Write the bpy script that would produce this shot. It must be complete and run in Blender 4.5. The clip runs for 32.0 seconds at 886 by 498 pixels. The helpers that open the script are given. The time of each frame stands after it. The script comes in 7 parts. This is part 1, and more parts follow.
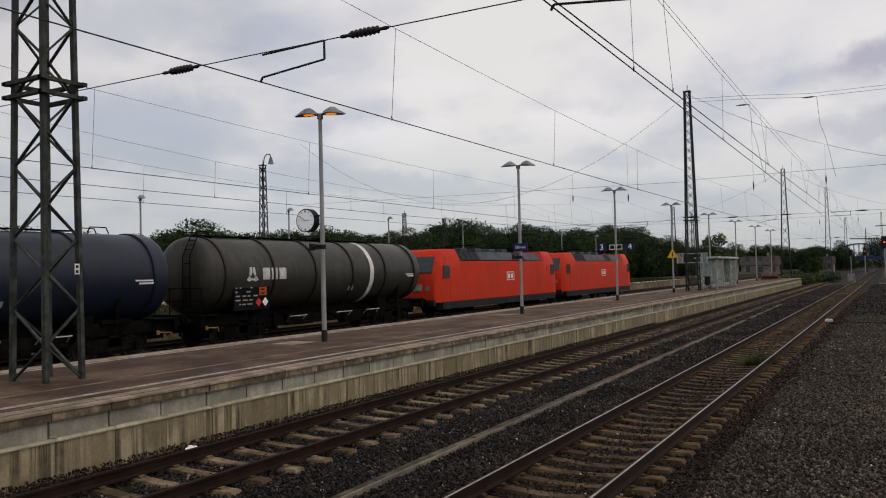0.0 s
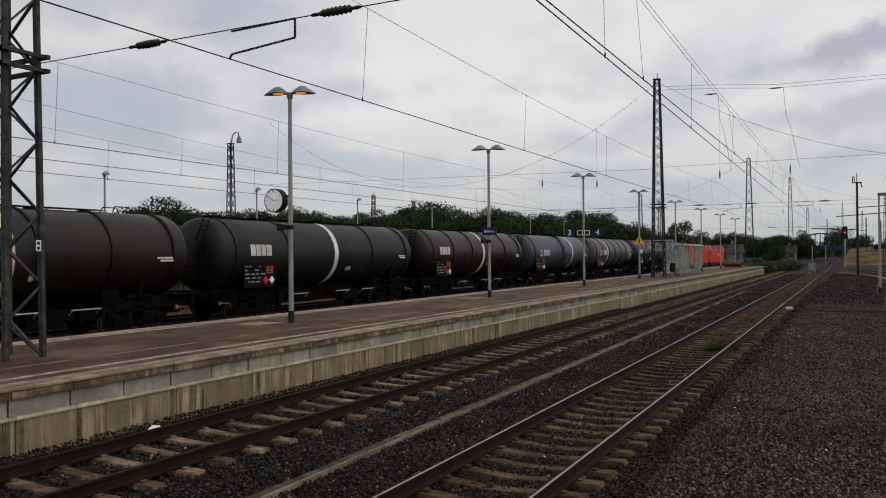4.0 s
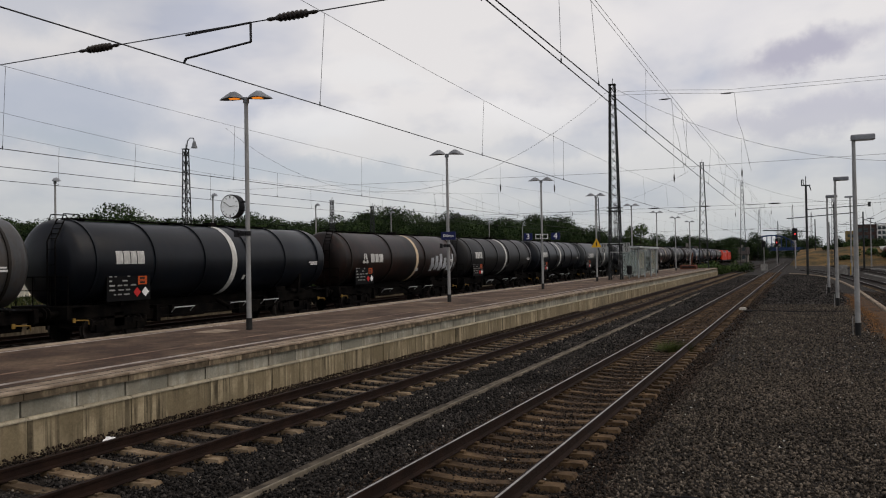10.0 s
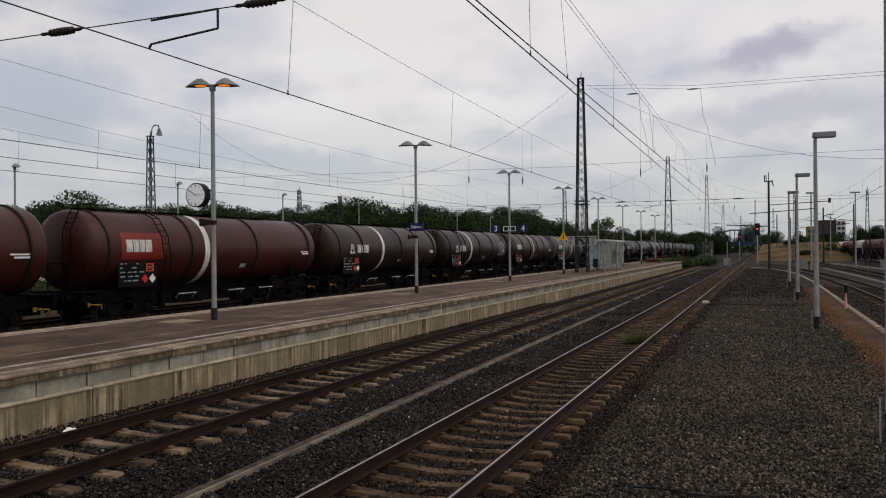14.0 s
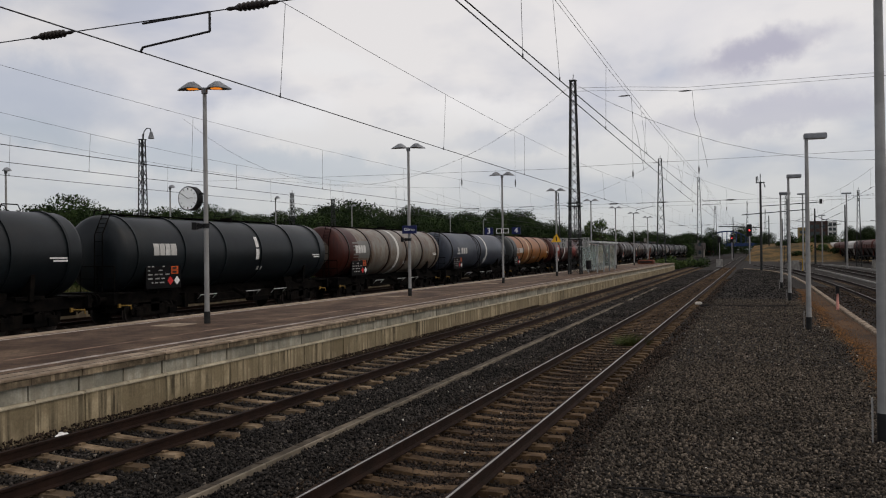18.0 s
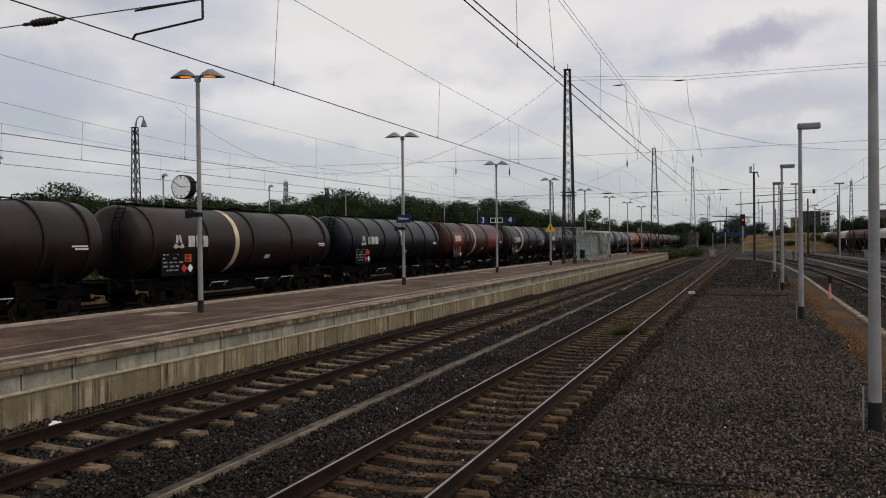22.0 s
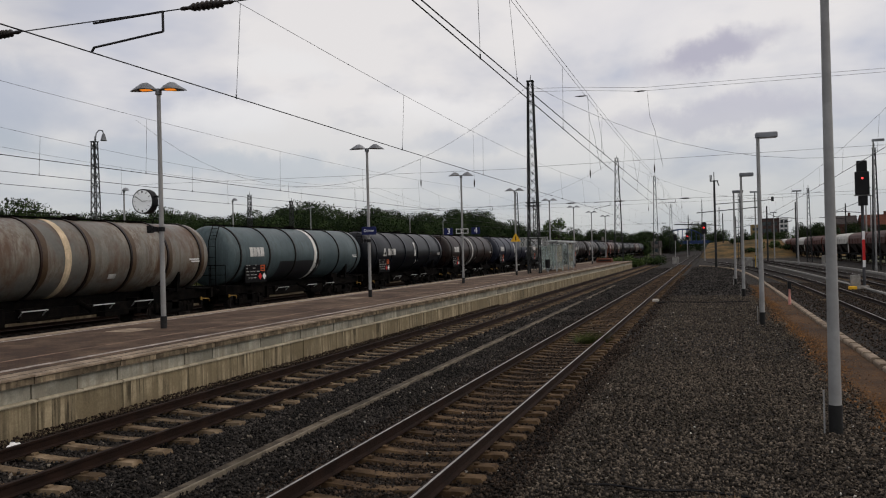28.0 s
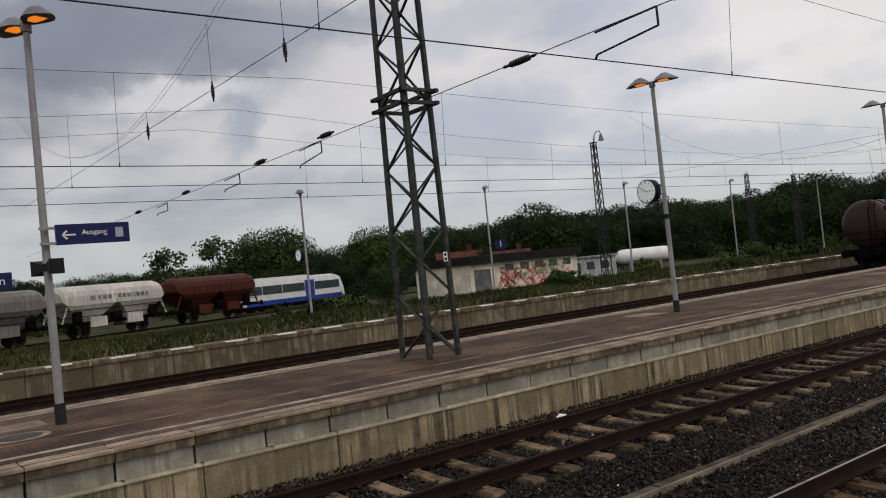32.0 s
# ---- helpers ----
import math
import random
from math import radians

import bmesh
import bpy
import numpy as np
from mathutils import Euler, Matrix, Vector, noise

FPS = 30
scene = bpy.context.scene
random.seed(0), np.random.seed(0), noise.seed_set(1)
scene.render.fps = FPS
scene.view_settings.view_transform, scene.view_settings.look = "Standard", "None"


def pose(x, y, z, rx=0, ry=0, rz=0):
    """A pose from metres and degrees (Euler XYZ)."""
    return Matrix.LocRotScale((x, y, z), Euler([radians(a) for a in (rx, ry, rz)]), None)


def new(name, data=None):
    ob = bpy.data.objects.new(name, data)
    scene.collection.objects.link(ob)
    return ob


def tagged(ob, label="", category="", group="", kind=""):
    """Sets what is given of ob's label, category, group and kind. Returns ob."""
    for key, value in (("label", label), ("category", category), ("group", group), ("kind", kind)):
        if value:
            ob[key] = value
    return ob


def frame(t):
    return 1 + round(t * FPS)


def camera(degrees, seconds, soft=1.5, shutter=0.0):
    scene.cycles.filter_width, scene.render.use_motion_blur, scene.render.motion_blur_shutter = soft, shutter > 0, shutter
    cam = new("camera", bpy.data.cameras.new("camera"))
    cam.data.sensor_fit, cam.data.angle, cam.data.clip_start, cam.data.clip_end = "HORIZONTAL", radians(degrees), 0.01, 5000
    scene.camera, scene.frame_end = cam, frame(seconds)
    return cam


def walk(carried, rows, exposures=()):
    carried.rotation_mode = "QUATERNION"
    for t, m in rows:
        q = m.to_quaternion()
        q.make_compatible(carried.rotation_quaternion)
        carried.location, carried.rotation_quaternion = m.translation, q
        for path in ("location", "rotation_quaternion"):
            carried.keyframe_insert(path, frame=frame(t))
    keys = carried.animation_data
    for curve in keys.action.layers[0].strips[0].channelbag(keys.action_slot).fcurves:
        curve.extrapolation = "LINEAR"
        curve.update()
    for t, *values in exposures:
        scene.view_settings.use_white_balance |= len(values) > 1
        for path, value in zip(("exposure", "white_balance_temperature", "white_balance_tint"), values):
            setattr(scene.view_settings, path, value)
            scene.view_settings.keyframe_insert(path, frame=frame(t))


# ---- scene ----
# ---- camera: stands on one spot, turned by hand ----
cam = camera(58.0, 32.0, soft=1.1)
EYE = 2.58
ROWS = [
    (0.0, 0.00, 0.00, 0.00, 29.28, 1.72, -1.40),
    (0.5, 0.00, 0.00, 0.00, 28.23, 1.04, -1.51),
    (1.0, 0.00, 0.00, 0.00, 27.08, 0.88, -0.81),
    (1.5, 0.00, 0.00, 0.00, 27.21, 1.10, -0.20),
    (2.0, 0.00, 0.00, 0.00, 27.81, 0.96, -0.05),
    (2.5, 0.00, 0.00, 0.00, 28.70, 1.18, -0.56),
    (3.0, 0.00, 0.00, 0.00, 28.18, 1.36, -0.35),
    (3.5, 0.00, 0.00, 0.00, 27.34, 0.81, -0.56),
    (5.5, 0.00, 0.00, 0.00, 26.76, 0.19, -0.36),
    (6.0, 0.00, 0.00, 0.00, 26.27, 0.49, -0.65),
    (6.5, 0.00, 0.00, 0.00, 26.03, 0.24, -1.06),
    (7.0, 0.00, 0.00, 0.00, 25.20, 0.53, -1.36),
    (7.5, 0.00, 0.00, 0.00, 25.04, 0.17, -0.62),
    (8.0, 0.00, 0.00, 0.00, 25.06, 0.04, -0.52),
    (8.5, 0.00, 0.00, 0.00, 25.03, 0.51, -0.78),
    (9.0, 0.00, 0.00, 0.00, 24.85, 0.37, -0.95),
    (9.5, 0.00, 0.00, 0.00, 24.59, 0.91, -0.80),
    (10.0, 0.00, 0.00, 0.00, 24.14, 0.76, -1.03),
    (10.5, 0.00, 0.00, 0.00, 23.91, 0.85, -1.32),
    (11.0, 0.00, 0.00, 0.00, 24.26, 1.32, -1.55),
    (11.5, 0.00, 0.00, 0.00, 23.71, 0.74, -1.03),
    (12.0, 0.00, 0.00, 0.00, 23.04, 0.33, -1.08),
    (12.5, 0.00, 0.00, 0.00, 22.70, 0.58, -1.05),
    (13.0, 0.00, 0.00, 0.00, 22.39, 1.00, -1.06),
    (13.5, 0.00, 0.00, 0.00, 22.09, 0.03, -0.82),
    (15.5, 0.00, 0.00, 0.00, 21.60, 0.83, -0.09),
    (16.0, 0.00, 0.00, 0.00, 21.05, 0.11, -0.60),
    (16.5, 0.00, 0.00, 0.00, 21.12, 0.07, -0.43),
    (17.0, 0.00, 0.00, 0.00, 21.24, 0.21, -0.27),
    (17.5, 0.00, 0.00, 0.00, 21.58, 0.32, -0.59),
    (18.0, 0.00, 0.00, 0.00, 21.35, 0.28, -0.74),
    (18.5, 0.00, 0.00, 0.00, 20.65, 0.18, -0.77),
    (19.0, 0.00, 0.00, 0.00, 21.01, -0.10, -0.68),
    (19.5, 0.00, 0.00, 0.00, 20.82, -0.23, -0.80),
    (20.0, 0.00, 0.00, 0.00, 20.97, -0.27, -0.44),
    (20.5, 0.00, 0.00, 0.00, 21.09, -0.65, -0.44),
    (21.0, 0.00, 0.00, 0.00, 20.97, -0.70, -0.64),
    (21.5, 0.00, 0.00, 0.00, 20.47, -0.65, -0.60),
    (22.0, 0.00, 0.00, 0.00, 20.93, -0.50, -0.64),
    (22.5, 0.00, 0.00, 0.00, 20.69, -0.41, -0.77),
    (23.0, 0.00, 0.00, 0.00, 20.44, -0.43, -0.99),
    (23.5, 0.00, 0.00, 0.00, 20.26, -0.63, -1.13),
    (24.0, 0.00, 0.00, 0.00, 20.30, -0.83, -1.18),
    (24.5, 0.00, 0.00, 0.00, 20.37, -1.32, -1.37),
    (26.5, 0.00, 0.00, 0.00, 19.71, -0.55, -1.36),
    (27.0, 0.00, 0.00, 0.00, 19.31, -0.30, -1.06),
    (27.5, 0.00, 0.00, 0.00, 18.88, 0.13, -0.95),
    (28.0, 0.00, 0.00, 0.00, 18.48, 0.27, -1.42),
    (28.5, 0.00, 0.00, 0.00, 17.74, -0.27, -1.33),
    (29.0, 0.00, 0.00, 0.00, 17.54, -0.76, -1.27),
    (29.5, 0.00, 0.00, 0.00, 17.15, -1.05, -1.10),
    (30.0, 0.00, 0.00, 0.00, 16.53, -0.72, -1.37),
    (30.5, 0.00, 0.00, 0.00, 16.32, -0.98, -1.23),
    (31.0, 0.00, 0.00, 0.00, 16.87, -0.98, -0.92),
    (31.3, -0.04, 0.01, -0.03, 19.91, -0.96, -1.11),
    (31.4, -0.07, 0.02, -0.00, 23.14, -0.73, -1.67),
    (31.5, -0.14, 0.01, -0.05, 27.64, -0.27, -2.86),
    (31.6, -0.13, -0.07, -0.09, 32.77, 0.57, -3.73),
    (31.7, -0.08, -0.17, -0.07, 38.12, 1.32, -4.27),
    (31.8, -0.01, -0.24, -0.04, 43.51, 1.77, -4.88),
    (31.9, 0.04, -0.31, -0.06, 48.82, 1.68, -5.89),
    (32.0, -0.02, -0.32, -0.04, 53.09, 1.53, -5.86),
]
walk(cam, [(t, pose(x, y, EYE + z, 90 + pitch, 0, yaw) @ pose(0, 0, 0, 0, 0, roll)) for t, x, y, z, yaw, pitch, roll in ROWS],
     exposures=[(0.0, 0.0, 6720, 11), (32.0, 0.0, 6720, 11)])

# ---- daylight: broken overcast ----
world = bpy.data.worlds.new("overcast_sky")
scene.world = world
world.use_nodes = True
wn, wl = world.node_tree.nodes, world.node_tree.links
wn.clear()


def wnode(kind, **inputs):
    n = wn.new(kind)
    for k, v in inputs.items():
        n.inputs[k].default_value = v
    return n


sky = wnode("ShaderNodeTexSky")
sky.sky_type, sky.sun_disc = "NISHITA", False
sky.sun_elevation, sky.sun_rotation = radians(50), radians(75)
coord = wnode("ShaderNodeTexCoord")
split = wnode("ShaderNodeSeparateXYZ")
wl.new(coord.outputs["Generated"], split.inputs[0])
flat = wnode("ShaderNodeMath")
flat.operation = "MAXIMUM"
flat.inputs[1].default_value = 0.0
wl.new(split.outputs["Z"], flat.inputs[0])
lift = wnode("ShaderNodeMath")
lift.operation = "ADD"
lift.inputs[1].default_value = 0.30
wl.new(flat.outputs[0], lift.inputs[0])
plane = []
for axis in ("X", "Y"):
    d = wnode("ShaderNodeMath")
    d.operation = "DIVIDE"
    wl.new(split.outputs[axis], d.inputs[0])
    wl.new(lift.outputs[0], d.inputs[1])
    plane.append(d)
layer = wnode("ShaderNodeCombineXYZ")
wl.new(plane[0].outputs[0], layer.inputs["X"])
wl.new(plane[1].outputs[0], layer.inputs["Y"])
big = wnode("ShaderNodeTexNoise", Scale=1.7, Detail=5.0, Roughness=0.52, Distortion=0.15)
wl.new(layer.outputs[0], big.inputs["Vector"])
tone = wnode("ShaderNodeValToRGB")
tone.color_ramp.elements[0].position, tone.color_ramp.elements[0].color = 0.38, (0.53, 0.56, 0.66, 1)
tone.color_ramp.elements[1].position, tone.color_ramp.elements[1].color = 0.55, (0.84, 0.825, 0.83, 1)
mid = tone.color_ramp.elements.new(0.455)
mid.color = (0.68, 0.685, 0.735, 1)
wl.new(big.outputs["Fac"], tone.inputs[0])
bank = wnode("ShaderNodeVectorMath")
bank.operation = "DOT_PRODUCT"
bank.inputs[1].default_value = Vector((-0.90, -0.05, 0.42)).normalized()
wl.new(coord.outputs["Generated"], bank.inputs[0])
heavy = wnode("ShaderNodeMapRange", **{"From Min": 0.64, "From Max": 0.97, "To Min": 0.0, "To Max": 1.0})
wl.new(bank.outputs["Value"], heavy.inputs["Value"])
rough_edge = wnode("ShaderNodeMapRange", **{"From Min": 0.35, "From Max": 0.6, "To Min": 1.0, "To Max": 0.40})
wl.new(big.outputs["Fac"], rough_edge.inputs["Value"])
shade = wnode("ShaderNodeMath")
shade.operation = "MULTIPLY"
wl.new(heavy.outputs[0], shade.inputs[0])
wl.new(rough_edge.outputs[0], shade.inputs[1])
clouds = wnode("ShaderNodeMix")
clouds.data_type = "RGBA"
wl.new(shade.outputs[0], clouds.inputs[0])
wl.new(tone.outputs[0], clouds.inputs[6])
clouds.inputs[7].default_value = (0.20, 0.215, 0.258, 1)
# single clouds of the broken cover: azimuth, elevation, half width, half height, tilt (degrees), colour, strength
CLOUDS = ((0.5, 13.0, 5.2, 1.5, 12, (0.47, 0.46, 0.56), 0.95), (1.3, 8.8, 9.0, 1.3, 3, (0.54, 0.535, 0.63), 0.8), (-49.5, 10.2, 7.5, 3.2, 0, (0.44, 0.49, 0.60), 0.8),
          (-40.0, 6.6, 8.0, 1.4, -2, (0.48, 0.54, 0.64), 0.75), (-30.3, 6.2, 9.0, 1.1, 0, (0.52, 0.58, 0.67), 0.7), (-16.0, 7.9, 6.0, 1.0, 2, (0.56, 0.59, 0.68), 0.6),
          (-33.0, 9.6, 5.5, 1.6, 4, (0.88, 0.88, 0.90), 0.75), (-18.2, 10.4, 5.5, 1.6, 0, (0.90, 0.89, 0.90), 0.8), (-29.0, 13.2, 4.5, 1.3, -6, (0.87, 0.87, 0.88), 0.6), (-6.0, 16.0, 9.0, 3.0, 0, (0.88, 0.86, 0.87), 0.6),
          (-50.0, 17.0, 7.0, 2.3, 5, (0.52, 0.55, 0.63), 0.7), (-77.0, 17.8, 10.0, 3.2, 0, (0.24, 0.265, 0.325), 0.9), (-61.0, 17.6, 6.5, 1.7, 6, (0.34, 0.37, 0.44), 0.85),
          (-66.2, 11.5, 3.4, 1.5, 50, (0.37, 0.41, 0.49), 0.85), (-70.5, 13.5, 7.0, 1.2, 4, (0.78, 0.78, 0.80), 0.75), (-58.5, 9.0, 5.0, 1.8, 0, (0.72, 0.73, 0.76), 0.6), (-48.5, 8.1, 5.5, 1.0, -3, (0.42, 0.48, 0.57), 0.7))
ragged = wnode("ShaderNodeTexNoise", Scale=13.0, Detail=6.0, Roughness=0.6)
wl.new(coord.outputs["Generated"], ragged.inputs["Vector"])
drift = wnode("ShaderNodeVectorMath")
drift.operation = "MULTIPLY_ADD"
drift.inputs[1].default_value = (0.10, 0.10, 0.075)
wl.new(ragged.outputs["Color"], drift.inputs[0])
wl.new(coord.outputs["Generated"], drift.inputs[2])
for az, el, half_w, half_h, tilt, tint, much in CLOUDS:
    way = Matrix.Rotation(radians(-az), 3, "Z") @ Matrix.Rotation(radians(el), 3, "X") @ Matrix.Rotation(radians(-tilt), 3, "Y")
    place = wnode("ShaderNodeMapping", Location=way @ Vector((0, 1, 0)) + Vector((0.05, 0.05, 0.0375)), Rotation=way.to_euler(), Scale=(radians(half_w), 1.0, radians(half_h)))
    place.vector_type = "TEXTURE"
    wl.new(drift.outputs[0], place.inputs["Vector"])
    reach = wnode("ShaderNodeVectorMath")
    reach.operation = "LENGTH"
    wl.new(place.outputs[0], reach.inputs[0])
    puff = wnode("ShaderNodeMapRange", **{"From Min": 0.35, "From Max": 1.2, "To Min": much, "To Max": 0.0})
    puff.interpolation_type = "SMOOTHSTEP"
    wl.new(reach.outputs["Value"], puff.inputs["Value"])
    layered = wnode("ShaderNodeMix")
    layered.data_type = "RGBA"
    wl.new(puff.outputs[0], layered.inputs[0])
    wl.new(clouds.outputs[2], layered.inputs[6])
    layered.inputs[7].default_value = (*tint, 1)
    clouds = layered
haze = wnode("ShaderNodeMapRange", **{"From Min": 0.02, "From Max": 0.19, "To Min": 0.85, "To Max": 0.0})
wl.new(flat.outputs[0], haze.inputs["Value"])
low_sky = wnode("ShaderNodeMix")
low_sky.data_type = "RGBA"
wl.new(haze.outputs[0], low_sky.inputs[0])
wl.new(clouds.outputs[2], low_sky.inputs[6])
low_sky.inputs[7].default_value = (0.490, 0.532, 0.567, 1)
sky_light = wnode("ShaderNodeBackground", Strength=0.09)
wl.new(sky.outputs[0], sky_light.inputs["Color"])
cloud_light = wnode("ShaderNodeBackground", Strength=1.0)
wl.new(low_sky.outputs[2], cloud_light.inputs["Color"])
cover = wnode("ShaderNodeMixShader", Fac=0.88)
wl.new(sky_light.outputs[0], cover.inputs[1])
wl.new(cloud_light.outputs[0], cover.inputs[2])
wout = wnode("ShaderNodeOutputWorld")
wl.new(cover.outputs[0], wout.inputs["Surface"])

sun_data = bpy.data.lights.new("sun", "SUN")
sun_data.energy, sun_data.angle, sun_data.color = 0.8, radians(50), (1.0, 0.88, 0.74)
sun = new("sun", sun_data)
sun.rotation_euler = (radians(40), 0, radians(105))


# ---- materials ----
def mat(name, col, rough=0.85, metal=0.0, col2=None, scale=1.5, var=0.25, fine=30.0, fine_var=0.15, bump=0.3, streak=0.0, streak_col=(0.03, 0.02, 0.015),
        rnd=0.0, blotch=0.0, blotch_col=(0.085, 0.040, 0.020), spec=0.18, stretch=(1, 1, 1), glow=None, edge=(0.42, 0.62), island=0.0, drip=3.2):
    m = bpy.data.materials.new(name)
    m.use_nodes = True
    nt = m.node_tree
    b = nt.nodes["Principled BSDF"]
    b.inputs["Roughness"].default_value, b.inputs["Metallic"].default_value = rough, metal
    b.inputs["Specular IOR Level"].default_value = spec

    def nd(kind, **kw):
        n = nt.nodes.new(kind)
        for k, v in kw.items():
            n.inputs[k].default_value = v
        return n
    tc = nd("ShaderNodeTexCoord")
    oi0 = nd("ShaderNodeObjectInfo")
    off = nd("ShaderNodeVectorMath")
    off.operation = "MULTIPLY_ADD"
    nt.links.new(oi0.outputs["Random"], off.inputs[0])
    off.inputs[1].default_value = (37.0, 91.0, 0.0)
    nt.links.new(tc.outputs["Object"], off.inputs[2])
    mp = nd("ShaderNodeMapping", Scale=stretch)
    nt.links.new(off.outputs[0], mp.inputs["Vector"])
    n1 = nd("ShaderNodeTexNoise", Scale=scale, Detail=5.0, Roughness=0.6)
    nt.links.new(mp.outputs[0], n1.inputs["Vector"])
    ramp = nd("ShaderNodeValToRGB")
    lo = tuple(c * (1 - var) for c in col)
    hi = col2 if col2 else tuple(min(1, c * (1 + var)) for c in col)
    ramp.color_ramp.elements[0].position, ramp.color_ramp.elements[0].color = edge[0], (*lo, 1)
    ramp.color_ramp.elements[1].position, ramp.color_ramp.elements[1].color = edge[1], (*hi, 1)
    nt.links.new(n1.outputs["Fac"], ramp.inputs[0])
    out = ramp.outputs[0]
    n2 = nd("ShaderNodeTexNoise", Scale=fine, Detail=4.0, Roughness=0.65)
    nt.links.new(off.outputs[0], n2.inputs["Vector"])
    hsv = nd("ShaderNodeHueSaturation")
    mr = nd("ShaderNodeMapRange", **{"From Min": 0.3, "From Max": 0.7, "To Min": 1 - fine_var, "To Max": 1 + fine_var})
    nt.links.new(n2.outputs["Fac"], mr.inputs["Value"])
    val = mr.outputs[0]
    if rnd:
        oi = nd("ShaderNodeObjectInfo")
        r2 = nd("ShaderNodeMapRange", **{"To Min": 1 - rnd, "To Max": 1 + rnd})
        nt.links.new(oi.outputs["Random"], r2.inputs["Value"])
        mul = nd("ShaderNodeMath")
        mul.operation = "MULTIPLY"
        nt.links.new(val, mul.inputs[0])
        nt.links.new(r2.outputs[0], mul.inputs[1])
        val = mul.outputs[0]
    if island:
        ge = nd("ShaderNodeNewGeometry")
        few = nd("ShaderNodeMath")
        few.operation = "POWER"
        few.inputs[1].default_value = 1.8
        nt.links.new(ge.outputs["Random Per Island"], few.inputs[0])
        r3 = nd("ShaderNodeMapRange", **{"To Min": 1 - island, "To Max": 1 + 1.8 * island})
        nt.links.new(few.outputs[0], r3.inputs["Value"])
        mu2 = nd("ShaderNodeMath")
        mu2.operation = "MULTIPLY"
        nt.links.new(val, mu2.inputs[0])
        nt.links.new(r3.outputs[0], mu2.inputs[1])
        val = mu2.outputs[0]
    nt.links.new(val, hsv.inputs["Value"])
    nt.links.new(out, hsv.inputs["Color"])
    out = hsv.outputs[0]
    if blotch:
        m4 = nd("ShaderNodeMapping", Scale=(1.0, 1.0, 0.45))
        nt.links.new(off.outputs[0], m4.inputs["Vector"])
        n4 = nd("ShaderNodeTexNoise", Scale=1.1, Detail=7.0, Roughness=0.68)
        nt.links.new(m4.outputs[0], n4.inputs["Vector"])
        rb = nd("ShaderNodeMapRange", **{"From Min": 0.47, "From Max": 0.63, "To Min": 0.0, "To Max": blotch})
        nt.links.new(n4.outputs["Fac"], rb.inputs["Value"])
        mb = nd("ShaderNodeMix")
        mb.data_type = "RGBA"
        nt.links.new(rb.outputs[0], mb.inputs[0])
        nt.links.new(out, mb.inputs[6])
        mb.inputs[7].default_value = (*blotch_col, 1)
        out = mb.outputs[2]
    if streak:
        m2 = nd("ShaderNodeMapping", Scale=(drip, drip, 0.12))
        nt.links.new(off.outputs[0], m2.inputs["Vector"])
        n3 = nd("ShaderNodeTexNoise", Scale=1.7, Detail=6.0, Roughness=0.7)
        nt.links.new(m2.outputs[0], n3.inputs["Vector"])
        rs = nd("ShaderNodeMapRange", **{"From Min": 0.46 if drip > 1 else 0.44, "From Max": 0.57 if drip > 1 else 0.62, "To Min": 0.0, "To Max": streak})
        nt.links.new(n3.outputs["Fac"], rs.inputs["Value"])
        cl = nd("ShaderNodeMapRange", **{"From Min": 0.38, "From Max": 0.60, "To Min": 0.05 if drip > 1 else 0.15, "To Max": 1.0})
        nt.links.new(n1.outputs["Fac"], cl.inputs["Value"])
        gather = nd("ShaderNodeMath")
        gather.operation = "MULTIPLY"
        nt.links.new(rs.outputs[0], gather.inputs[0])
        nt.links.new(cl.outputs[0], gather.inputs[1])
        mx = nd("ShaderNodeMix")
        mx.data_type = "RGBA"
        nt.links.new(gather.outputs[0], mx.inputs[0])
        nt.links.new(out, mx.inputs[6])
        mx.inputs[7].default_value = (*streak_col, 1)
        out = mx.outputs[2]
    nt.links.new(out, b.inputs["Base Color"])
    if bump:
        bp = nd("ShaderNodeBump", Strength=bump, Distance=0.02)
        nt.links.new(n2.outputs["Fac"], bp.inputs["Height"])
        nt.links.new(bp.outputs[0], b.inputs["Normal"])
    if glow:
        b.inputs["Emission Color"].default_value = (*glow[:3], 1)
        b.inputs["Emission Strength"].default_value = glow[3]
    return m


def plain_glass(name, tint, alpha_like=0.0):
    m = bpy.data.materials.new(name)
    m.use_nodes = True
    b = m.node_tree.nodes["Principled BSDF"]
    b.inputs["Base Color"].default_value = (*tint, 1)
    b.inputs["Roughness"].default_value = 0.04
    b.inputs["Transmission Weight"].default_value = alpha_like
    b.inputs["IOR"].default_value = 1.45
    return m


# bed darkened in colour to stand for the shade in gaps between stones
BALLAST = mat("gap_shade_ballast_bed", (0.005, 0.004, 0.0033), 0.95, col2=(0.034, 0.027, 0.021), scale=18, var=0.35, fine=60, fine_var=0.8, bump=1.0, edge=(0.38, 0.68))
# ballast around the train's track: shade below the wagons put into the colour
SHADE_BED = mat("shade_blackened_ballast", (0.007, 0.006, 0.0055), 0.95, col2=(0.018, 0.015, 0.013), scale=16, fine=60, fine_var=0.7, bump=1.0)
STONE = mat("ballast_stone", (0.069, 0.056, 0.043), 0.9, var=0.2, scale=0.5, fine=18, fine_var=0.3, bump=0.4, island=0.80)
STONE_DARK = mat("dark_ballast_stone", (0.030, 0.0262, 0.0232), 0.9, var=0.35, scale=0.5, fine=18, fine_var=0.3, bump=0.4, island=0.9)
STONE_RUST = mat("rusty_ballast_stone", (0.036, 0.025, 0.018), 0.9, var=0.3, scale=0.7, fine=18, fine_var=0.3, bump=0.4, island=0.75)
